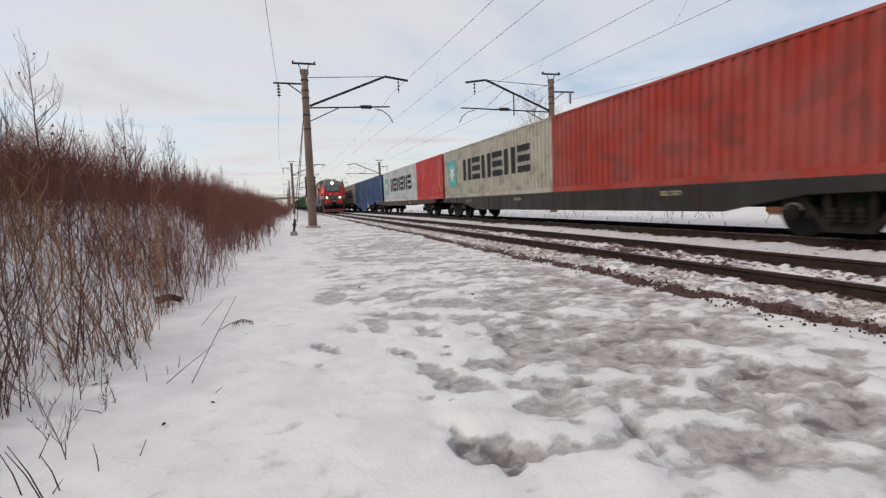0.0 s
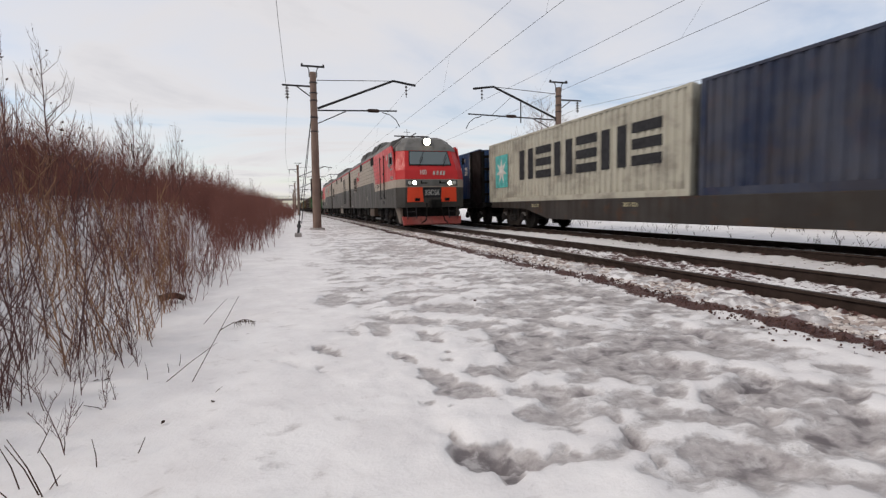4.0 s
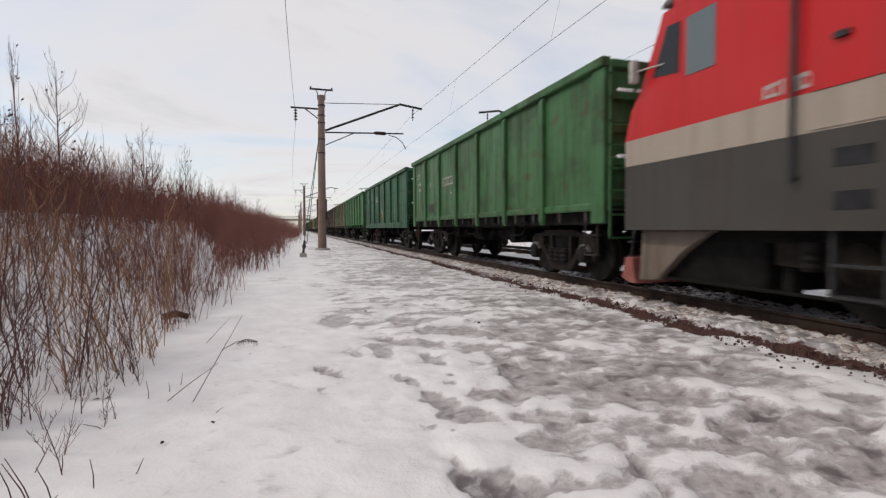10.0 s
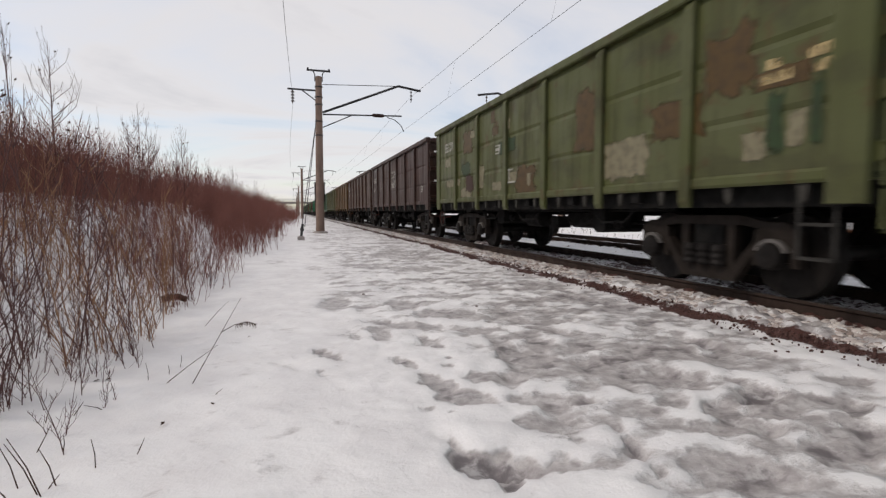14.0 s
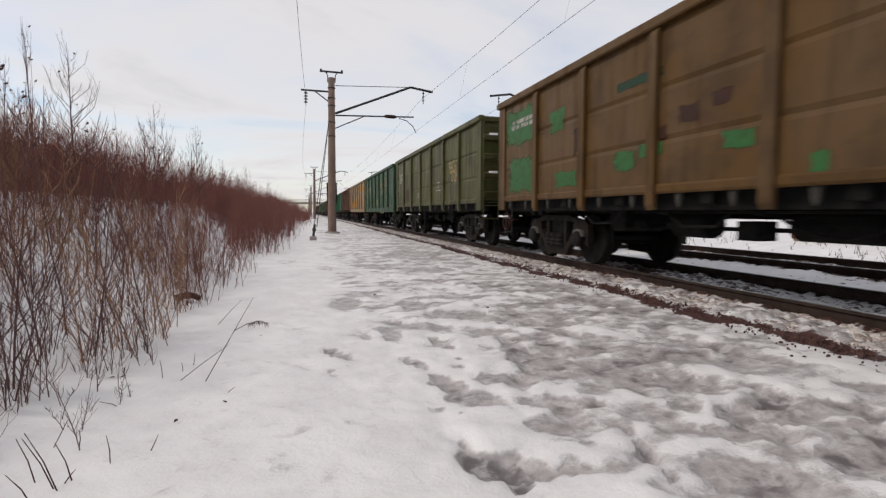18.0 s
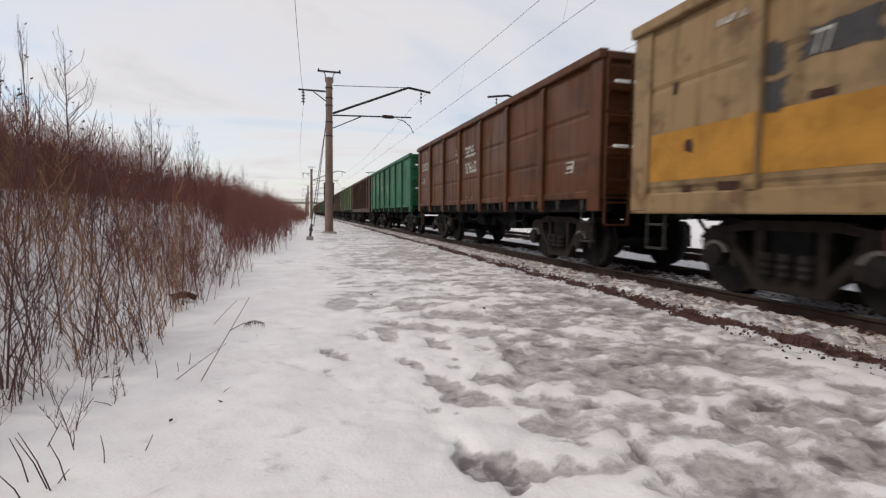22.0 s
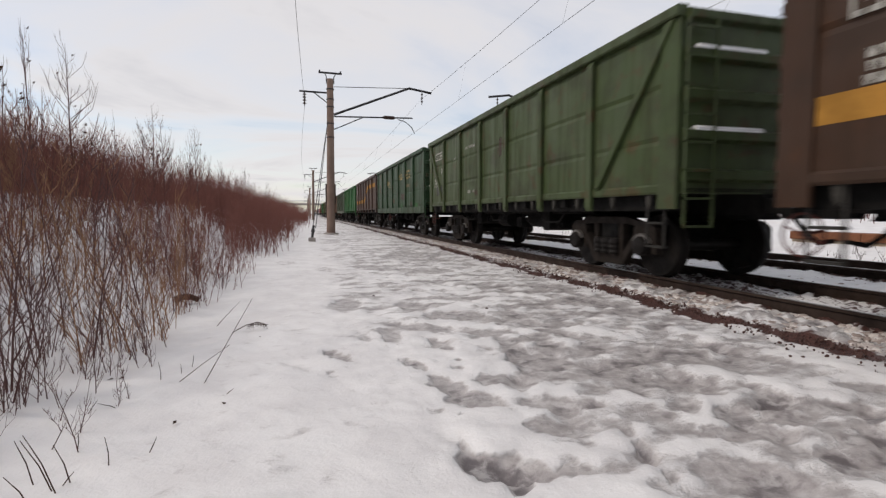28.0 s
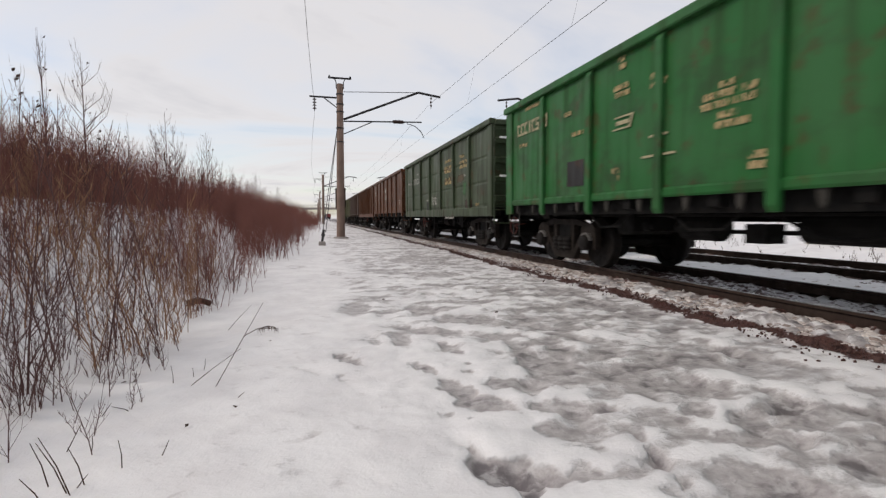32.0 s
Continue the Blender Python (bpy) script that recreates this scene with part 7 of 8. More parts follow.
    MOVERS.append((f, c, "far"))

# ---- thicket on the bank ----
def stems_mesh(name, plants, material, seed):
    """Thin bent stems with forked side twigs, all in one mesh. plants: x, y, z, height, lean, twigs, thickness."""
    rng = np.random.default_rng(seed)
    P, Q, R0, R1 = [], [], [], []
    for x, y, z, h, lean, twigs, thick in plants:
        d = np.array([rng.normal(0, lean), rng.normal(0, lean), 1.0])
        pts, k = [np.array([x, y, z - 0.05])], 5
        r = thick
        for i in range(k):
            d = d + np.array([rng.normal(0, 0.09), rng.normal(0, 0.09), 0.02])
            pts.append(pts[-1] + d / np.linalg.norm(d) * h / k)
        for i in range(k):
            P.append(pts[i]); Q.append(pts[i + 1]); R0.append(r * (1 - 0.17 * i)); R1.append(r * (1 - 0.17 * (i + 1)))
        for _ in range(twigs):
            f = rng.uniform(0.04, 0.99) * k
            i = min(int(f), k - 1)
            p = pts[i] + (pts[i + 1] - pts[i]) * (f - i)
            a, l = rng.uniform(0, math.tau), h * rng.uniform(0.10, 0.32) * (1.2 - f / k * 0.7)
            out = rng.uniform(0.35, 0.8)
            q = p + np.array([math.cos(a) * out, math.sin(a) * out, 0.8]) * l * 0.5
            e = q + np.array([math.cos(a + 0.5) * 0.3, math.sin(a + 0.5) * 0.3, 0.9]) * l * 0.55
            b = a + rng.choice([-0.9, 0.9])
            e2 = q + np.array([math.cos(b) * 0.55, math.sin(b) * 0.55, 0.6]) * l * 0.42
            P += [p, q, q]; Q += [q, e, e2]; R0 += [r * 0.46, r * 0.36, r * 0.30]; R1 += [r * 0.36, r * 0.16, r * 0.16]
    P, Q = np.array(P), np.array(Q)
    R0, R1 = np.array(R0)[:, None], np.array(R1)[:, None]
    D = Q - P
    D /= np.linalg.norm(D, axis=1)[:, None] + 1e-9
    U = np.cross(D, np.array([0.31, 0.95, 0.05]))
    U /= np.linalg.norm(U, axis=1)[:, None] + 1e-9
    V = np.cross(D, U)
    V6 = []
    for base, rad in ((P, R0), (Q, R1)):
        for k in range(3):
            a = k * math.tau / 3
            V6.append(base + (U * math.cos(a) + V * math.sin(a)) * rad)
    verts = np.stack(V6, 1).reshape(-1, 3)
    o = np.arange(len(P))[:, None] * 6
    faces = np.concatenate([o + np.array(f) for f in ((0, 1, 4, 3), (1, 2, 5, 4), (2, 0, 3, 5))], 0)
    return raw(name, verts.tolist(), faces.tolist(), material)


def scatter(n, y0, y1, u0, u1, seed, h0, h1, twigs, thick, lean=0.14, clump=0.0):
    """Places on the bank, u metres up from its foot; clump gathers them into tufts."""
    rng = np.random.default_rng(seed)
    y = y0 + (y1 - y0) * rng.random(n)
    u = u0 + (u1 - u0) * rng.random(n)
    if clump:
        k = max(3, int(n / 9))
        cy, cu = y0 + (y1 - y0) * rng.random(k), u0 + (u1 - u0) * rng.random(k)
        pick = rng.integers(0, k, n)
        y, u = cy[pick] + rng.normal(0, clump, n), cu[pick] + rng.normal(0, clump, n)
    x = bank_foot(y) - u
    z = ground_height(x, y)
    h = (h0 + (h1 - h0) * rng.random(n) ** 1.4) * (0.75 + 0.5 * fbm(x * 0.5, y * 0.5, 2, seed))
    return [(x[i], y[i], z[i], h[i], lean, twigs, thick * (0.7 + 0.6 * rng.random())) for i in range(n)]


THICKETS = [
    # on the slope, loose enough for the snow to show
    (190, 2.7, 9.5, -0.1, 3.0, 0.3, 1.3, 15, 0.0034, bark, 0.22, "thin reddish-brown bare shrub stems rising from the snow"),
    (430, 7.5, 16.0, -0.1, 3.2, 0.5, 1.5, 13, 0.0048, bark, 0.25, "bare reddish shrubs on the snowy bank"),
    (130, 4.6, 10.5, 0.1, 2.4, 0.5, 1.5, 13, 0.0036, bark_tan, 0.16, "tan dry stems among the bare shrubs"),
    (170, 2.3, 5.2, -0.16, 1.0, 0.25, 0.95, 12, 0.0033, bark_dark, 0.25, "dark bare stems at the foot of the bank"),
    (34, 3.2, 10.0, 0.1, 2.8, 0.9, 1.9, 16, 0.0085, bark_dark, 0.0, "thick upright reddish-brown stems among the bare shrubs"),
    (18, 3.2, 9.0, 0.0, 2.4, 0.8, 1.7, 15, 0.0075, bark_tan, 0.0, "upright tan stems among the bare shrubs"),
    (330, 3.6, 12.0, 1.7, 3.5, 0.4, 1.3, 15, 0.0048, bark, 0.3, "reddish-brown twigs along the crest of the bank"),
    # behind the crest, dense
    (3400, 3.0, 17.0, 3.0, 8.5, 0.95, 1.72, 15, 0.0062, bark, 0.35, "dense reddish-brown twigs behind the crest of the bank"),
    (900, 3.0, 17.0, 3.2, 8.5, 0.8, 1.62, 14, 0.0062, bark_tan, 0.35, "dense brown twigs behind the crest of the bank"),
    (2700, 14.0, 36.0, -0.2, 7.5, 0.9, 2.0, 11, 0.0085, bark, 0.4, "dense reddish-brown thicket along the bank"),
    (650, -14.0, 1.8, 0.8, 8.5, 0.8, 1.8, 10, 0.0070, bark, 0.35, "bare reddish-brown shrubs further along the bank"),
    (2200, 34.0, 110.0, -0.4, 9.0, 1.2, 2.3, 9, 0.017, bark, 0.5, "distant brown thicket along the line"),
]
for k, (n, y0, y1, u0, u1, h0, h1, tw, thick, mat, clump, label) in enumerate(THICKETS):
    me = stems_mesh("thicket", scatter(n, y0, y1, u0, u1, 100 + k, h0, h1, tw, thick, 0.13 if y0 > 12 or u0 > 2 else 0.08 if clump == 0 else 0.17, clump), mat, 200 + k)
    tagged(new("thicket", me), label, "shrubs", kind="stuff")


def build_sapling(x, y, h, seed, label="slender young bare tree with a few dry leaves above the thicket", spread=1.0, dense=1.0):
    """A thin tree: tapered trunk, steep limbs with twigs, a few dead leaves."""
    rng = np.random.default_rng(seed)
    t = thing("sapling", label, "tree", "young trees on the bank", at=pose(x, y, soil(x, y)))
    pts = [Vector((0, 0, -0.05))]
    for i in range(6):
        pts.append(pts[-1] + Vector((rng.normal(0, 0.03), rng.normal(0, 0.03), 1)) * h / 6)
    r = 0.0055 * h + 0.006
    bm = bmesh.new()
    chain(bm, pts, r, r * 0.12)
    part("trunk", bm, bark_dark, t)
    bm = bmesh.new()
    tips = []
    for i in range(int((11 + 6 * h) * dense)):
        f = rng.uniform(0.12, 0.95) * 6
        k = min(int(f), 5)
        p = pts[k].lerp(pts[k + 1], f - k)
        a, l = rng.uniform(0, math.tau), h * rng.uniform(0.18, 0.46) * (1.2 - f / 6.5)
        d = Vector((math.cos(a), math.sin(a), 0))
        q = p + d * l * 0.34 * spread + Vector((0, 0, l * 0.45))
        e = q + d * l * 0.10 * spread + Vector((0, 0, l * 0.55 / spread))
        rr = r * 0.42 * (1.15 - f / 7)
        chain(bm, [p, q, e], rr, rr * 0.3, 4)
        for _ in range(4):
            b = rng.uniform(0, math.tau)
            s = p.lerp(q, rng.uniform(0.4, 1.0)) if rng.random() < 0.6 else q.lerp(e, rng.uniform(0.0, 0.7))
            w = s + Vector((math.cos(b) * 0.30, math.sin(b) * 0.30, 0.85)) * l * rng.uniform(0.22, 0.45)
            tube(bm, s, w, rr * 0.42, 3, rr * 0.2)
            tips.append(w)
        tips.append(e)
    part("crown", bm, bark_dark, t)
    bm = bmesh.new()
    for i in rng.choice(len(tips), 10, replace=False):
        c, s = tips[i], rng.uniform(0.022, 0.042)
        n = Vector((rng.normal(), rng.normal(), rng.normal())).normalized()
        u = n.orthogonal().normalized()
        v = n.cross(u)
        vs = [c + u * s * 1.4, c + v * s * 0.7 + n * 0.012, c - u * s * 1.2, c - v * s * 0.7 + n * 0.012]
        bm.faces.new([bm.verts.new(p) for p in vs])
    part("foliage", bm, dead_leaf, t, "a few dark dead leaves")
    return t


# x, y, height of the top, how wide, how dense
for i, (x, y, top, wide, dense) in enumerate([(-5.72, 13.0, 4.85, 0.5, 0.5), (-4.94, 13.0, 4.70, 1.25, 1.1), (-5.25, 11.0, 3.75, 0.9, 0.9), (-5.45, 12.0, 3.5, 1.0, 1.0), (-4.75, 15.0, 3.50, 0.7, 0.5), (-4.45, 12.2, 2.9, 1.0, 0.9),
                                              (-4.38, 17.0, 4.25, 1.2, 1.3), (-4.20, 17.3, 3.9, 1.0, 1.2), (-4.55, 16.6, 3.6, 1.2, 1.0), (-3.73, 20.0, 4.05, 0.9, 1.3), (-3.95, 19.7, 3.5, 1.0, 1.0), (-3.71, 25.0, 3.40, 0.7, 1.0),
                                              (-3.95, 23.5, 3.0, 1.0, 1.0), (-3.19, 30.0, 3.45, 0.8, 1.0), (-3.45, 28.5, 3.0, 1.0, 1.0), (-2.51, 36.0, 3.05, 1.0, 1.0), (-2.9, 42.0, 2.9, 1.0, 1.0), (-2.3, 50.0, 2.9, 1.0, 1.0), (-6.3, 14.0, 4.0, 0.8, 0.7)]):
    build_sapling(x, y, top - soil(x, y), 300 + i, spread=wide, dense=dense)


# stout dark stems at the edge of the thicket
THICK = [(-1.78, 3.62, 1.75, 0), (-1.62, 4.4, 1.5, 0), (-1.69, 4.8, 1.6, 0), (-1.41, 4.6, 1.2, 1), (-1.39, 5.18, 1.7, 1), (-1.42, 6.25, 1.5, 1), (-1.45, 6.77, 1.4, 0), (-1.9, 4.28, 1.6, 0), (-1.99, 4.88, 1.9, 0)]
# nearer single stems that stand apart from the thicket: x, y, height, tan or not
for i, (x, y, h, tan) in enumerate([(-1.75, 2.9, 1.35, 0), (-1.68, 3.4, 1.2, 0), (-1.62, 4.2, 1.5, 1), (-1.55, 4.6, 1.55, 1), (-1.60, 4.9, 1.35, 1), (-1.85, 4.1, 1.6, 0), (-2.05, 3.5, 1.45, 0), (-1.50, 5.3, 1.3, 0),
                                    (-1.42, 5.0, 0.8, 1), (-1.33, 5.5, 0.9, 1), (-1.95, 5.2, 1.7, 1), (-1.5, 6.4, 1.4, 0), (-1.35, 7.2, 1.2, 0), (-1.28, 5.0, 0.6, 1), (-2.3, 4.0, 1.8, 0), (-1.25, 8.2, 1.1, 0)] + THICK):
    ob = thing("shrub", ("tan" if tan else "dark reddish") + " bare shrub standing in the snow", "shrub", "single shrubs at the bank's foot", at=pose(x, y, soil(x, y)))
    for k, (dx, dy, f, lean, tw, r) in enumerate(((0, 0, 1.0, 0.06 if i > 15 else 0.12, 14, 0.0085 if i > 15 else 0.0062), (0.04, 0.03, 0.8, 0.2, 10, 0.0045), (-0.05, 0.02, 0.65, 0.25, 8, 0.0035), (0.02, -0.05, 0.45, 0.3, 6, 0.003))):
        new("stem", stems_mesh("stem", [(dx, dy, 0, h * f, lean, tw, r)], bark_tan if tan else bark_dark, 500 + 7 * i + k)).parent = ob

# broken stalks and grass lying on the snow: foot, tip
STALKS = [((-0.91, 3.71), (-0.54, 3.78, 0.03)), ((-0.71, 3.66), (-0.37, 3.7, 0.37)), ((-0.93, 5.61), (-0.68, 5.6, 0.04)), ((-0.90, 2.56), (-0.91, 2.56, -0.06)), ((-0.77, 2.65), (-0.72, 2.65, -0.12)),
          ((-1.01, 2.46), (-1.07, 2.46, -0.03)), ((-1.03, 2.38), (-1.15, 2.40, 0.05)), ((-1.05, 2.40), (-1.17, 2.42, 0.02)), ((-1.15, 2.47), (-1.23, 2.5, -0.01)), ((-1.25, 2.83), (-1.17, 2.83, -0.07)),
          ((-1.12, 2.80), (-1.11, 2.8, -0.12)), ((-1.08, 2.29), (-1.17, 2.29, -0.07)), ((-1.26, 3.25), (-1.18, 3.25, -0.11)), ((-1.08, 3.33), (-1.21, 3.33, -0.16)), ((-1.05, 2.44), (-0.99, 2.44, -0.15)),
          ((-0.99, 3.79), (-1.0, 3.79, -0.06)), ((-0.89, 3.91), (-0.89, 3.91, -0.12)), ((-0.86, 4.10), (-0.84, 4.1, -0.11)), ((-0.54, 3.40), (-0.47, 3.42, -0.17))]
for (x, y), tip in STALKS:
    bm = bmesh.new()
    p, q = Vector((x, y, GROUND - 0.03)), Vector(tip)
    m = p.lerp(q, 0.5) + Vector((0.006, 0.0, 0.012))
    tube(bm, p, m, 0.0030, 6, 0.0024)
    tube(bm, m, q, 0.0024, 6, 0.0014)
    st = tagged(new("dry_stalk", mesh_of("dry_stalk", bm, dead_leaf)), "broken dry stalk sticking out of the snow", "stalk", "dry stalks in the snow")
bm = bmesh.new()
rng = np.random.default_rng(9)
for k in range(26):
    f = k / 25
    c = Vector((-0.58 + 0.18 * f, 5.25, GROUND + 0.05 + 0.03 * math.sin(f * 3.1)))
    tube(bm, c, c + Vector((rng.normal(0.01, 0.015), rng.normal(0, 0.02), -0.03 - 0.03 * rng.random())), 0.004, 3, 0.001)
tube(bm, (-0.75, 5.2, GROUND - 0.02), (-0.58, 5.25, GROUND + 0.06), 0.004, 5)
tube(bm, (-0.58, 5.25, GROUND + 0.06), (-0.38, 5.25, GROUND + 0.05), 0.003, 5)
tagged(new("reed_head", mesh_of("reed_head", bm, dead_leaf)), "bent brown reed with a feathery seed head", "reed")
bm = bmesh.new()
chain(bm, [Vector((0.0, 0, 0.02)), Vector((0.09, 0.02, 0.05)), Vector((0.19, 0.03, 0.045)), Vector((0.27, 0.05, 0.0))], 0.045, 0.035, 8)
log = tagged(new("rotten_stump", mesh_of("rotten_stump", bm, dead_leaf)), "dark rotten piece of wood lying under the shrubs", "wood")
log.matrix_basis = pose(-1.62, 6.95, soil(-1.62, 6.95))
for i, (x, y) in enumerate([(-1.34, 3.91), (-1.27, 3.91), (-0.72, 2.99), (-0.5, 3.22), (-0.92, 2.25), (-1.45, 7.2), (-0.43, 4.9), (-0.2, 3.6), (0.55, 2.9)]):
    bm = bmesh.new()
    vs = [(0.024, 0, 0.006), (0.008, 0.012, 0.010), (-0.02, 0.005, 0.002), (-0.008, -0.011, 0.006)]
    bm.faces.new([bm.verts.new(v) for v in vs])
    bmesh.ops.solidify(bm, geom=bm.faces[:], thickness=0.004)
    ob = tagged(new("fallen_leaf", mesh_of("fallen_leaf", bm, dead_leaf)), "curled dead leaf lying on the snow", "leaf", "leaves on the snow")
    ob.matrix_basis = pose(x, y, GROUND + 0.006, 0, 0, 40 * i)

# ---- beyond the tracks ----
def build_low_wall():
    w = thing("platform_edge", "low cream concrete wall with a rusty brown coping, half in snow", "wall")
    for i in range(10):
        bm = bmesh.new()
        y = -10 + 2.4 * i
        box(bm, 17.0, 17.25, y + 0.01, y + 2.39, -0.55, 0.04)
        part("wall_slab", bm, cream_wall, w, bevel=0.015)
        bm = bmesh.new()
        box(bm, 16.9, 17.6, y + 0.006, y + 2.394, 0.045, 0.32)
        part("coping", bm, coping_brown, w, "rusty brown coping slab", bevel=0.02)


build_low_wall()
rng = np.random.default_rng(77)
plants = []
for i in range(1300):
    x, y = 12.9 + 3.8 * rng.random() ** 0.7, 2 + 70 * rng.random() ** 1.3
    if math.sin(y * 1.9 + x) + math.sin(y * 0.83) < -0.2:
        continue
    plants.append((x, y, soil(x, y), 0.08 + 0.42 * rng.random() ** 2.2, 0.45, 7, 0.007))
tagged(new("dry_weeds", stems_mesh("dry_weeds", plants, dead_leaf, 78)), "dry weeds poking through the snow beyond the tracks", "weeds", kind="stuff")
for i, (x, y, h) in enumerate([(19.3, 36.0, 9.6), (21.0, 38.5, 9.4), (24.0, 41.0, 8.6), (23.0, 46.0, 7.0), (27.0, 50.0, 8.5)]):
    build_sapling(x, y, h, 700 + i, "bare tree beyond the far mast", 2.0)
plants = []
for i in range(900):
    x, y = 24 + 14 * rng.random(), 10 + 190 * rng.random()
    plants.append((x, y, soil(x, y), 1.0 + 2.0 * rng.random(), 0.12, 8, 0.02))
tagged(new("thicket", stems_mesh("thicket", plants, bark, 79)), "brown bare thicket beyond the far track", "shrubs", kind="stuff")


def build_bridge():
    b = thing("road_bridge", "pale concrete road bridge far down the line", "bridge", at=pose(0, 300, 0))
    bm = bmesh.new()
    extrude(bm, [(-3.5, 5.6), (3.5, 5.6), (4.2, 6.3), (4.2, 6.7), (-4.2, 6.7), (-4.2, 6.3)], -55, 60, "x")
    part("deck", bm, concrete, b)
    for y in (-4.1, 4.1):
        bm = bmesh.new()
        box(bm, -55, 60, y - 0.08, y + 0.08, 8.1, 8.3)
        box(bm, -55, 60, y - 0.05, y + 0.05, 7.4, 7.5)
        part("parapet_rail", bm, clean_snow, b)
        for x in range(-54, 60, 3):
            bm = bmesh.new()
            box(bm, x - 0.12, x + 0.12, y - 0.08, y + 0.08, 6.7, 8.1)
            part("parapet_post", bm, clean_snow, b)
    for x in (-38, -22, -6, 14, 30, 46):
        bm = bmesh.new()
        box(bm, x - 0.6, x + 0.6, -3, 3, -1.0, 5.6)
        part("pier", bm, concrete, b)


build_bridge()


def build_signal():
    s = thing("track_signal", "brown signal cabinet on a post beside the line", "signal", at=pose(3.05, 62, GROUND))
    bm = bmesh.new()
    lathe(bm, [(0.09, 0.0), (0.09, 2.4)], (0, 0, 0), "z", 10)
    part("post", bm, galvanised, s)
    bm = bmesh.new()
    box(bm, -0.6, 0.6, -0.3, 0.3, 2.25, 4.55)
    part("cabinet", bm, bogie_brown, s, "tall dark brown box", bevel=0.05)
    bm = bmesh.new()
    extrude(bm, [(-0.7, 4.55), (0.7, 4.55), (0.55, 4.72), (-0.55, 4.72)], -0.38, 0.38)
    part("hood", bm, galvanised, s)


build_signal()
# stones fallen from the shoulder
rng = np.random.default_rng(5)
protos = []
for k in range(4):
    bm = bmesh.new()
    bmesh.ops.create_icosphere(bm, subdivisions=1, radius=1.0)
    for v in bm.verts:
        v.co *= 0.75 + 0.45 * rng.random()
        v.co.z *= 0.7
    protos.append(mesh_of("gravel_stone", bm, stone))
bed = thing("gravel_line", "line of bare reddish gravel stones along the track's shoulder", "gravel", kind="structure")
for i in range(290):
    y = 2.0 + 16 * rng.random() ** 1.6
    x = 4.38 + 0.17 * math.sin(y * 1.3) + rng.normal(0, 0.17)
    o = new("gravel_stone", protos[i % 4])
    o.parent = bed
    r = 0.008 + 0.017 * rng.random() ** 3
    o.matrix_basis = pose(x, y, GROUND + 0.035 + r * 0.2, *(360 * rng.random(3))) @ Matrix.Diagonal((r, r, r, 1))
verts, faces = [], []
src = protos[0]
sv, sf = [v.co.copy() for v in src.vertices], [tuple(p.vertices) for p in src.polygons]
for i in range(6500):
    y = 1.5 + 40 * rng.random() ** 1.5
    x = (4.38 + rng.normal(0, 0.17)) if i % 3 else (4.6 + 7.4 * rng.random())
    r = 0.005 + 0.013 * rng.random() ** 2
    c = Vector((x, y, GROUND + 0.03))
    n = len(verts)
    turn = Euler((6 * rng.random(), 6 * rng.random(), 6 * rng.random())).to_matrix()
    verts += [tuple(c + turn @ v * r) for v in sv]
    faces += [tuple(n + k for k in f) for f in sf]
tagged(new("gravel", raw("gravel", verts, faces, stone)), "loose reddish gravel among the snow by the track", "gravel", kind="stuff")
for x, y, r in ((3.98, 2.69, 0.035), (3.82, 3.0, 0.018), (3.75, 3.05, 0.014), (3.9, 3.2, 0.016), (4.05, 3.4, 0.02), (2.1, 5.6, 0.02), (0.9, 6.9, 0.02)):
    o = tagged(new("stone", protos[1]), "small dark stone lying on the snow", "stone", "stones on the path")
    o.matrix_basis = pose(x, y, GROUND + 0.02, 0, 0, 100 * x) @ Matrix.Diagonal((r, r, r, 1))
verts, faces = [], []
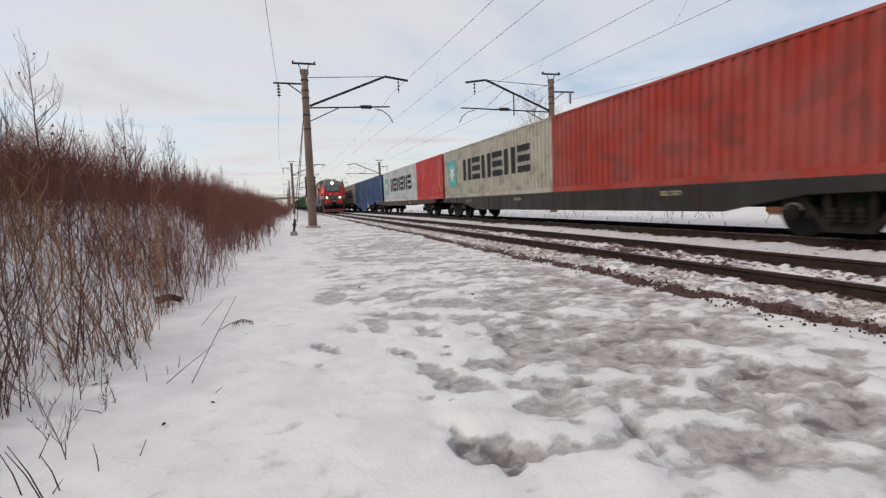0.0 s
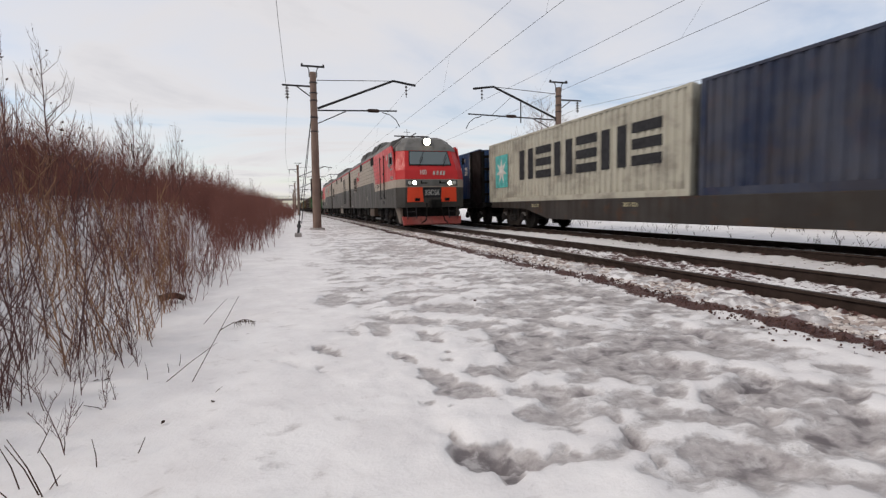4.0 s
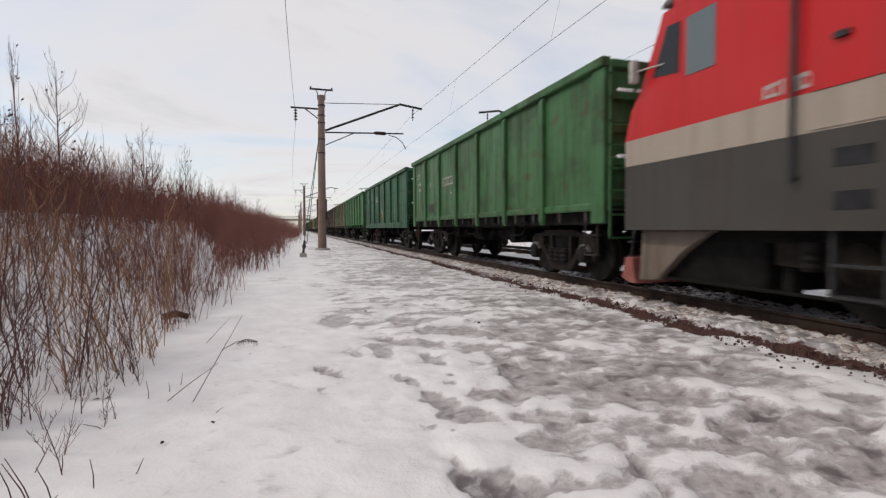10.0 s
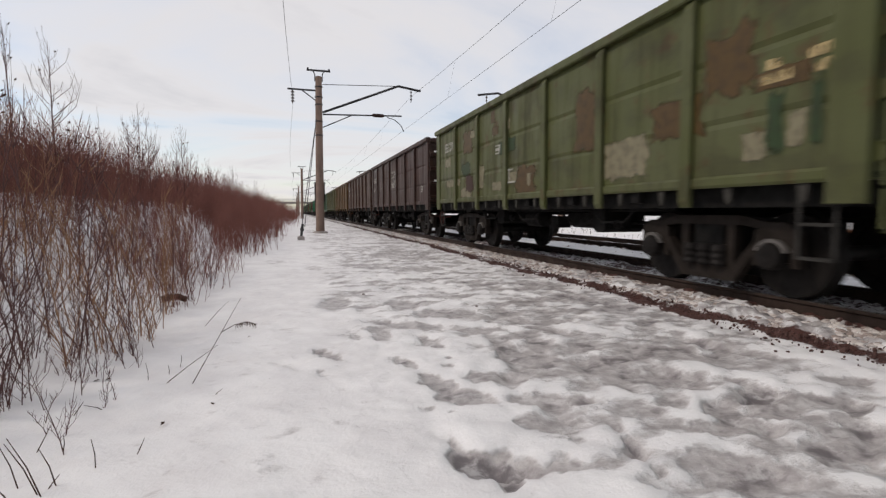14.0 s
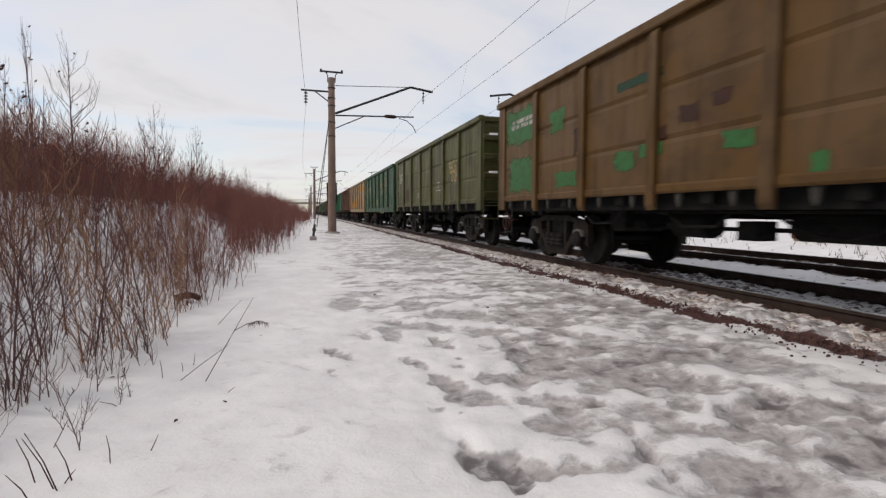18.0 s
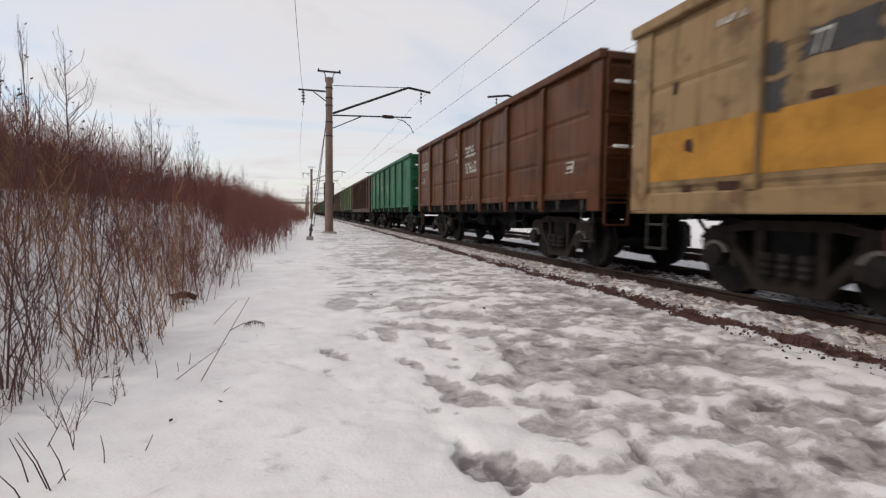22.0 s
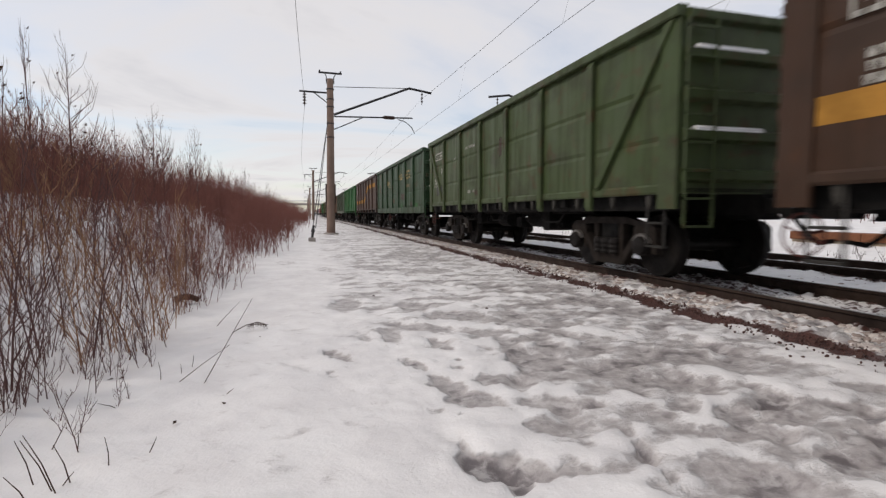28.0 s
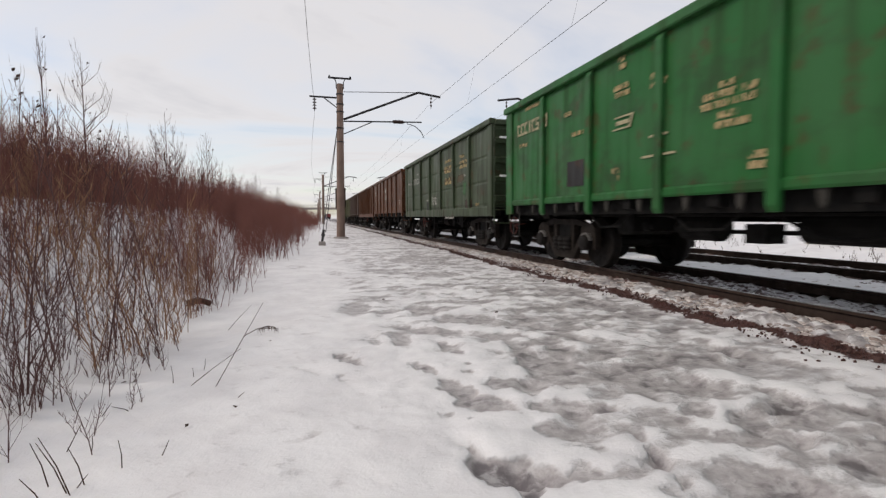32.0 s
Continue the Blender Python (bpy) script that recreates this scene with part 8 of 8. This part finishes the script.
for i in range(8000):
    y = 1.2 + 32 * rng.random() ** 1.5
    x = 4.52 + 0.66 * rng.random() if i % 4 else 6.9 + 2.3 * rng.random()
    r = 0.014 + 0.036 * rng.random() ** 2
    c = Vector((x, y, GROUND + 0.02 + 0.01 * rng.random() + 0.04 * max(0.0, x - 4.5) * (x < 6)))
    n = len(verts)
    turn = Euler((6 * rng.random(), 6 * rng.random(), 6 * rng.random())).to_matrix()
    flat = Vector((1.35, 1.35, 0.6))
    verts += [tuple(c + (turn @ v * r) * flat) for v in sv]
    faces += [tuple(n + k for k in f) for f in sf]
tagged(new("snow_rubble", raw("snow_rubble", verts, faces, rubble_snow)), "crumbled dirty snow lumps along the rail", "snow lumps", kind="stuff")


# ---- what moves ----
def near_shift(t):
    """How far the goods train has come towards the camera, in metres."""
    u = t - 10.0
    return 0.12 + 11.372 * u + 0.00654 * u ** 2 + 0.001113 * u ** 3 - 0.0000268 * u ** 4 + 1.6 * max(0.0, (3.0 - t) / 3.0) ** 2


def far_shift(t):
    return 14.6 * t


def motions():
    times = [0, 1, 2, 3, 4, 5, 6, 7, 8, 9, 10, 12, 14, 16, 18, 20, 22, 24, 26, 28, 30, 32]
    for ob, off, train in MOVERS:
        if train == "near":
            walk(ob, [(t, pose(NX, off - near_shift(t), 0)) for t in times])
        else:
            walk(ob, [(t, pose(FX, off + far_shift(t), 1.1 if ob.name.startswith("shipping") else 0)) for t in (0, 8, 16, 24, 32)])
    # wheels roll while their train passes the camera
    for ob, off, train in MOVERS:
        for w in ob.children_recursive:
            if not w.name.startswith("wheelset"):
                continue
            _, y, z = w.matrix_basis.translation
            r = 0.622 if z > 0.55 else 0.475
            step = 2 if z > 0.55 else 1
            rows, last = [], None
            for k in range(0, 961, step):
                t = k / FPS
                d = near_shift(t) if train == "near" else -far_shift(t)
                if 1.5 < y + off - d < 24.0:
                    if last is None:
                        rows.append((0.0, pose(0, y, z, 0)) if not rows and k else None)
                        base = d
                    last = math.degrees((d - base) / r)
                    rows.append((t, pose(0, y, z, last)))
            rows = [q for q in rows if q]
            if len(rows) > 2:
                if rows[-1][0] < 32.0:
                    rows.append((32.0, pose(0, y, z, last)))
                walk(w, rows)


motions()
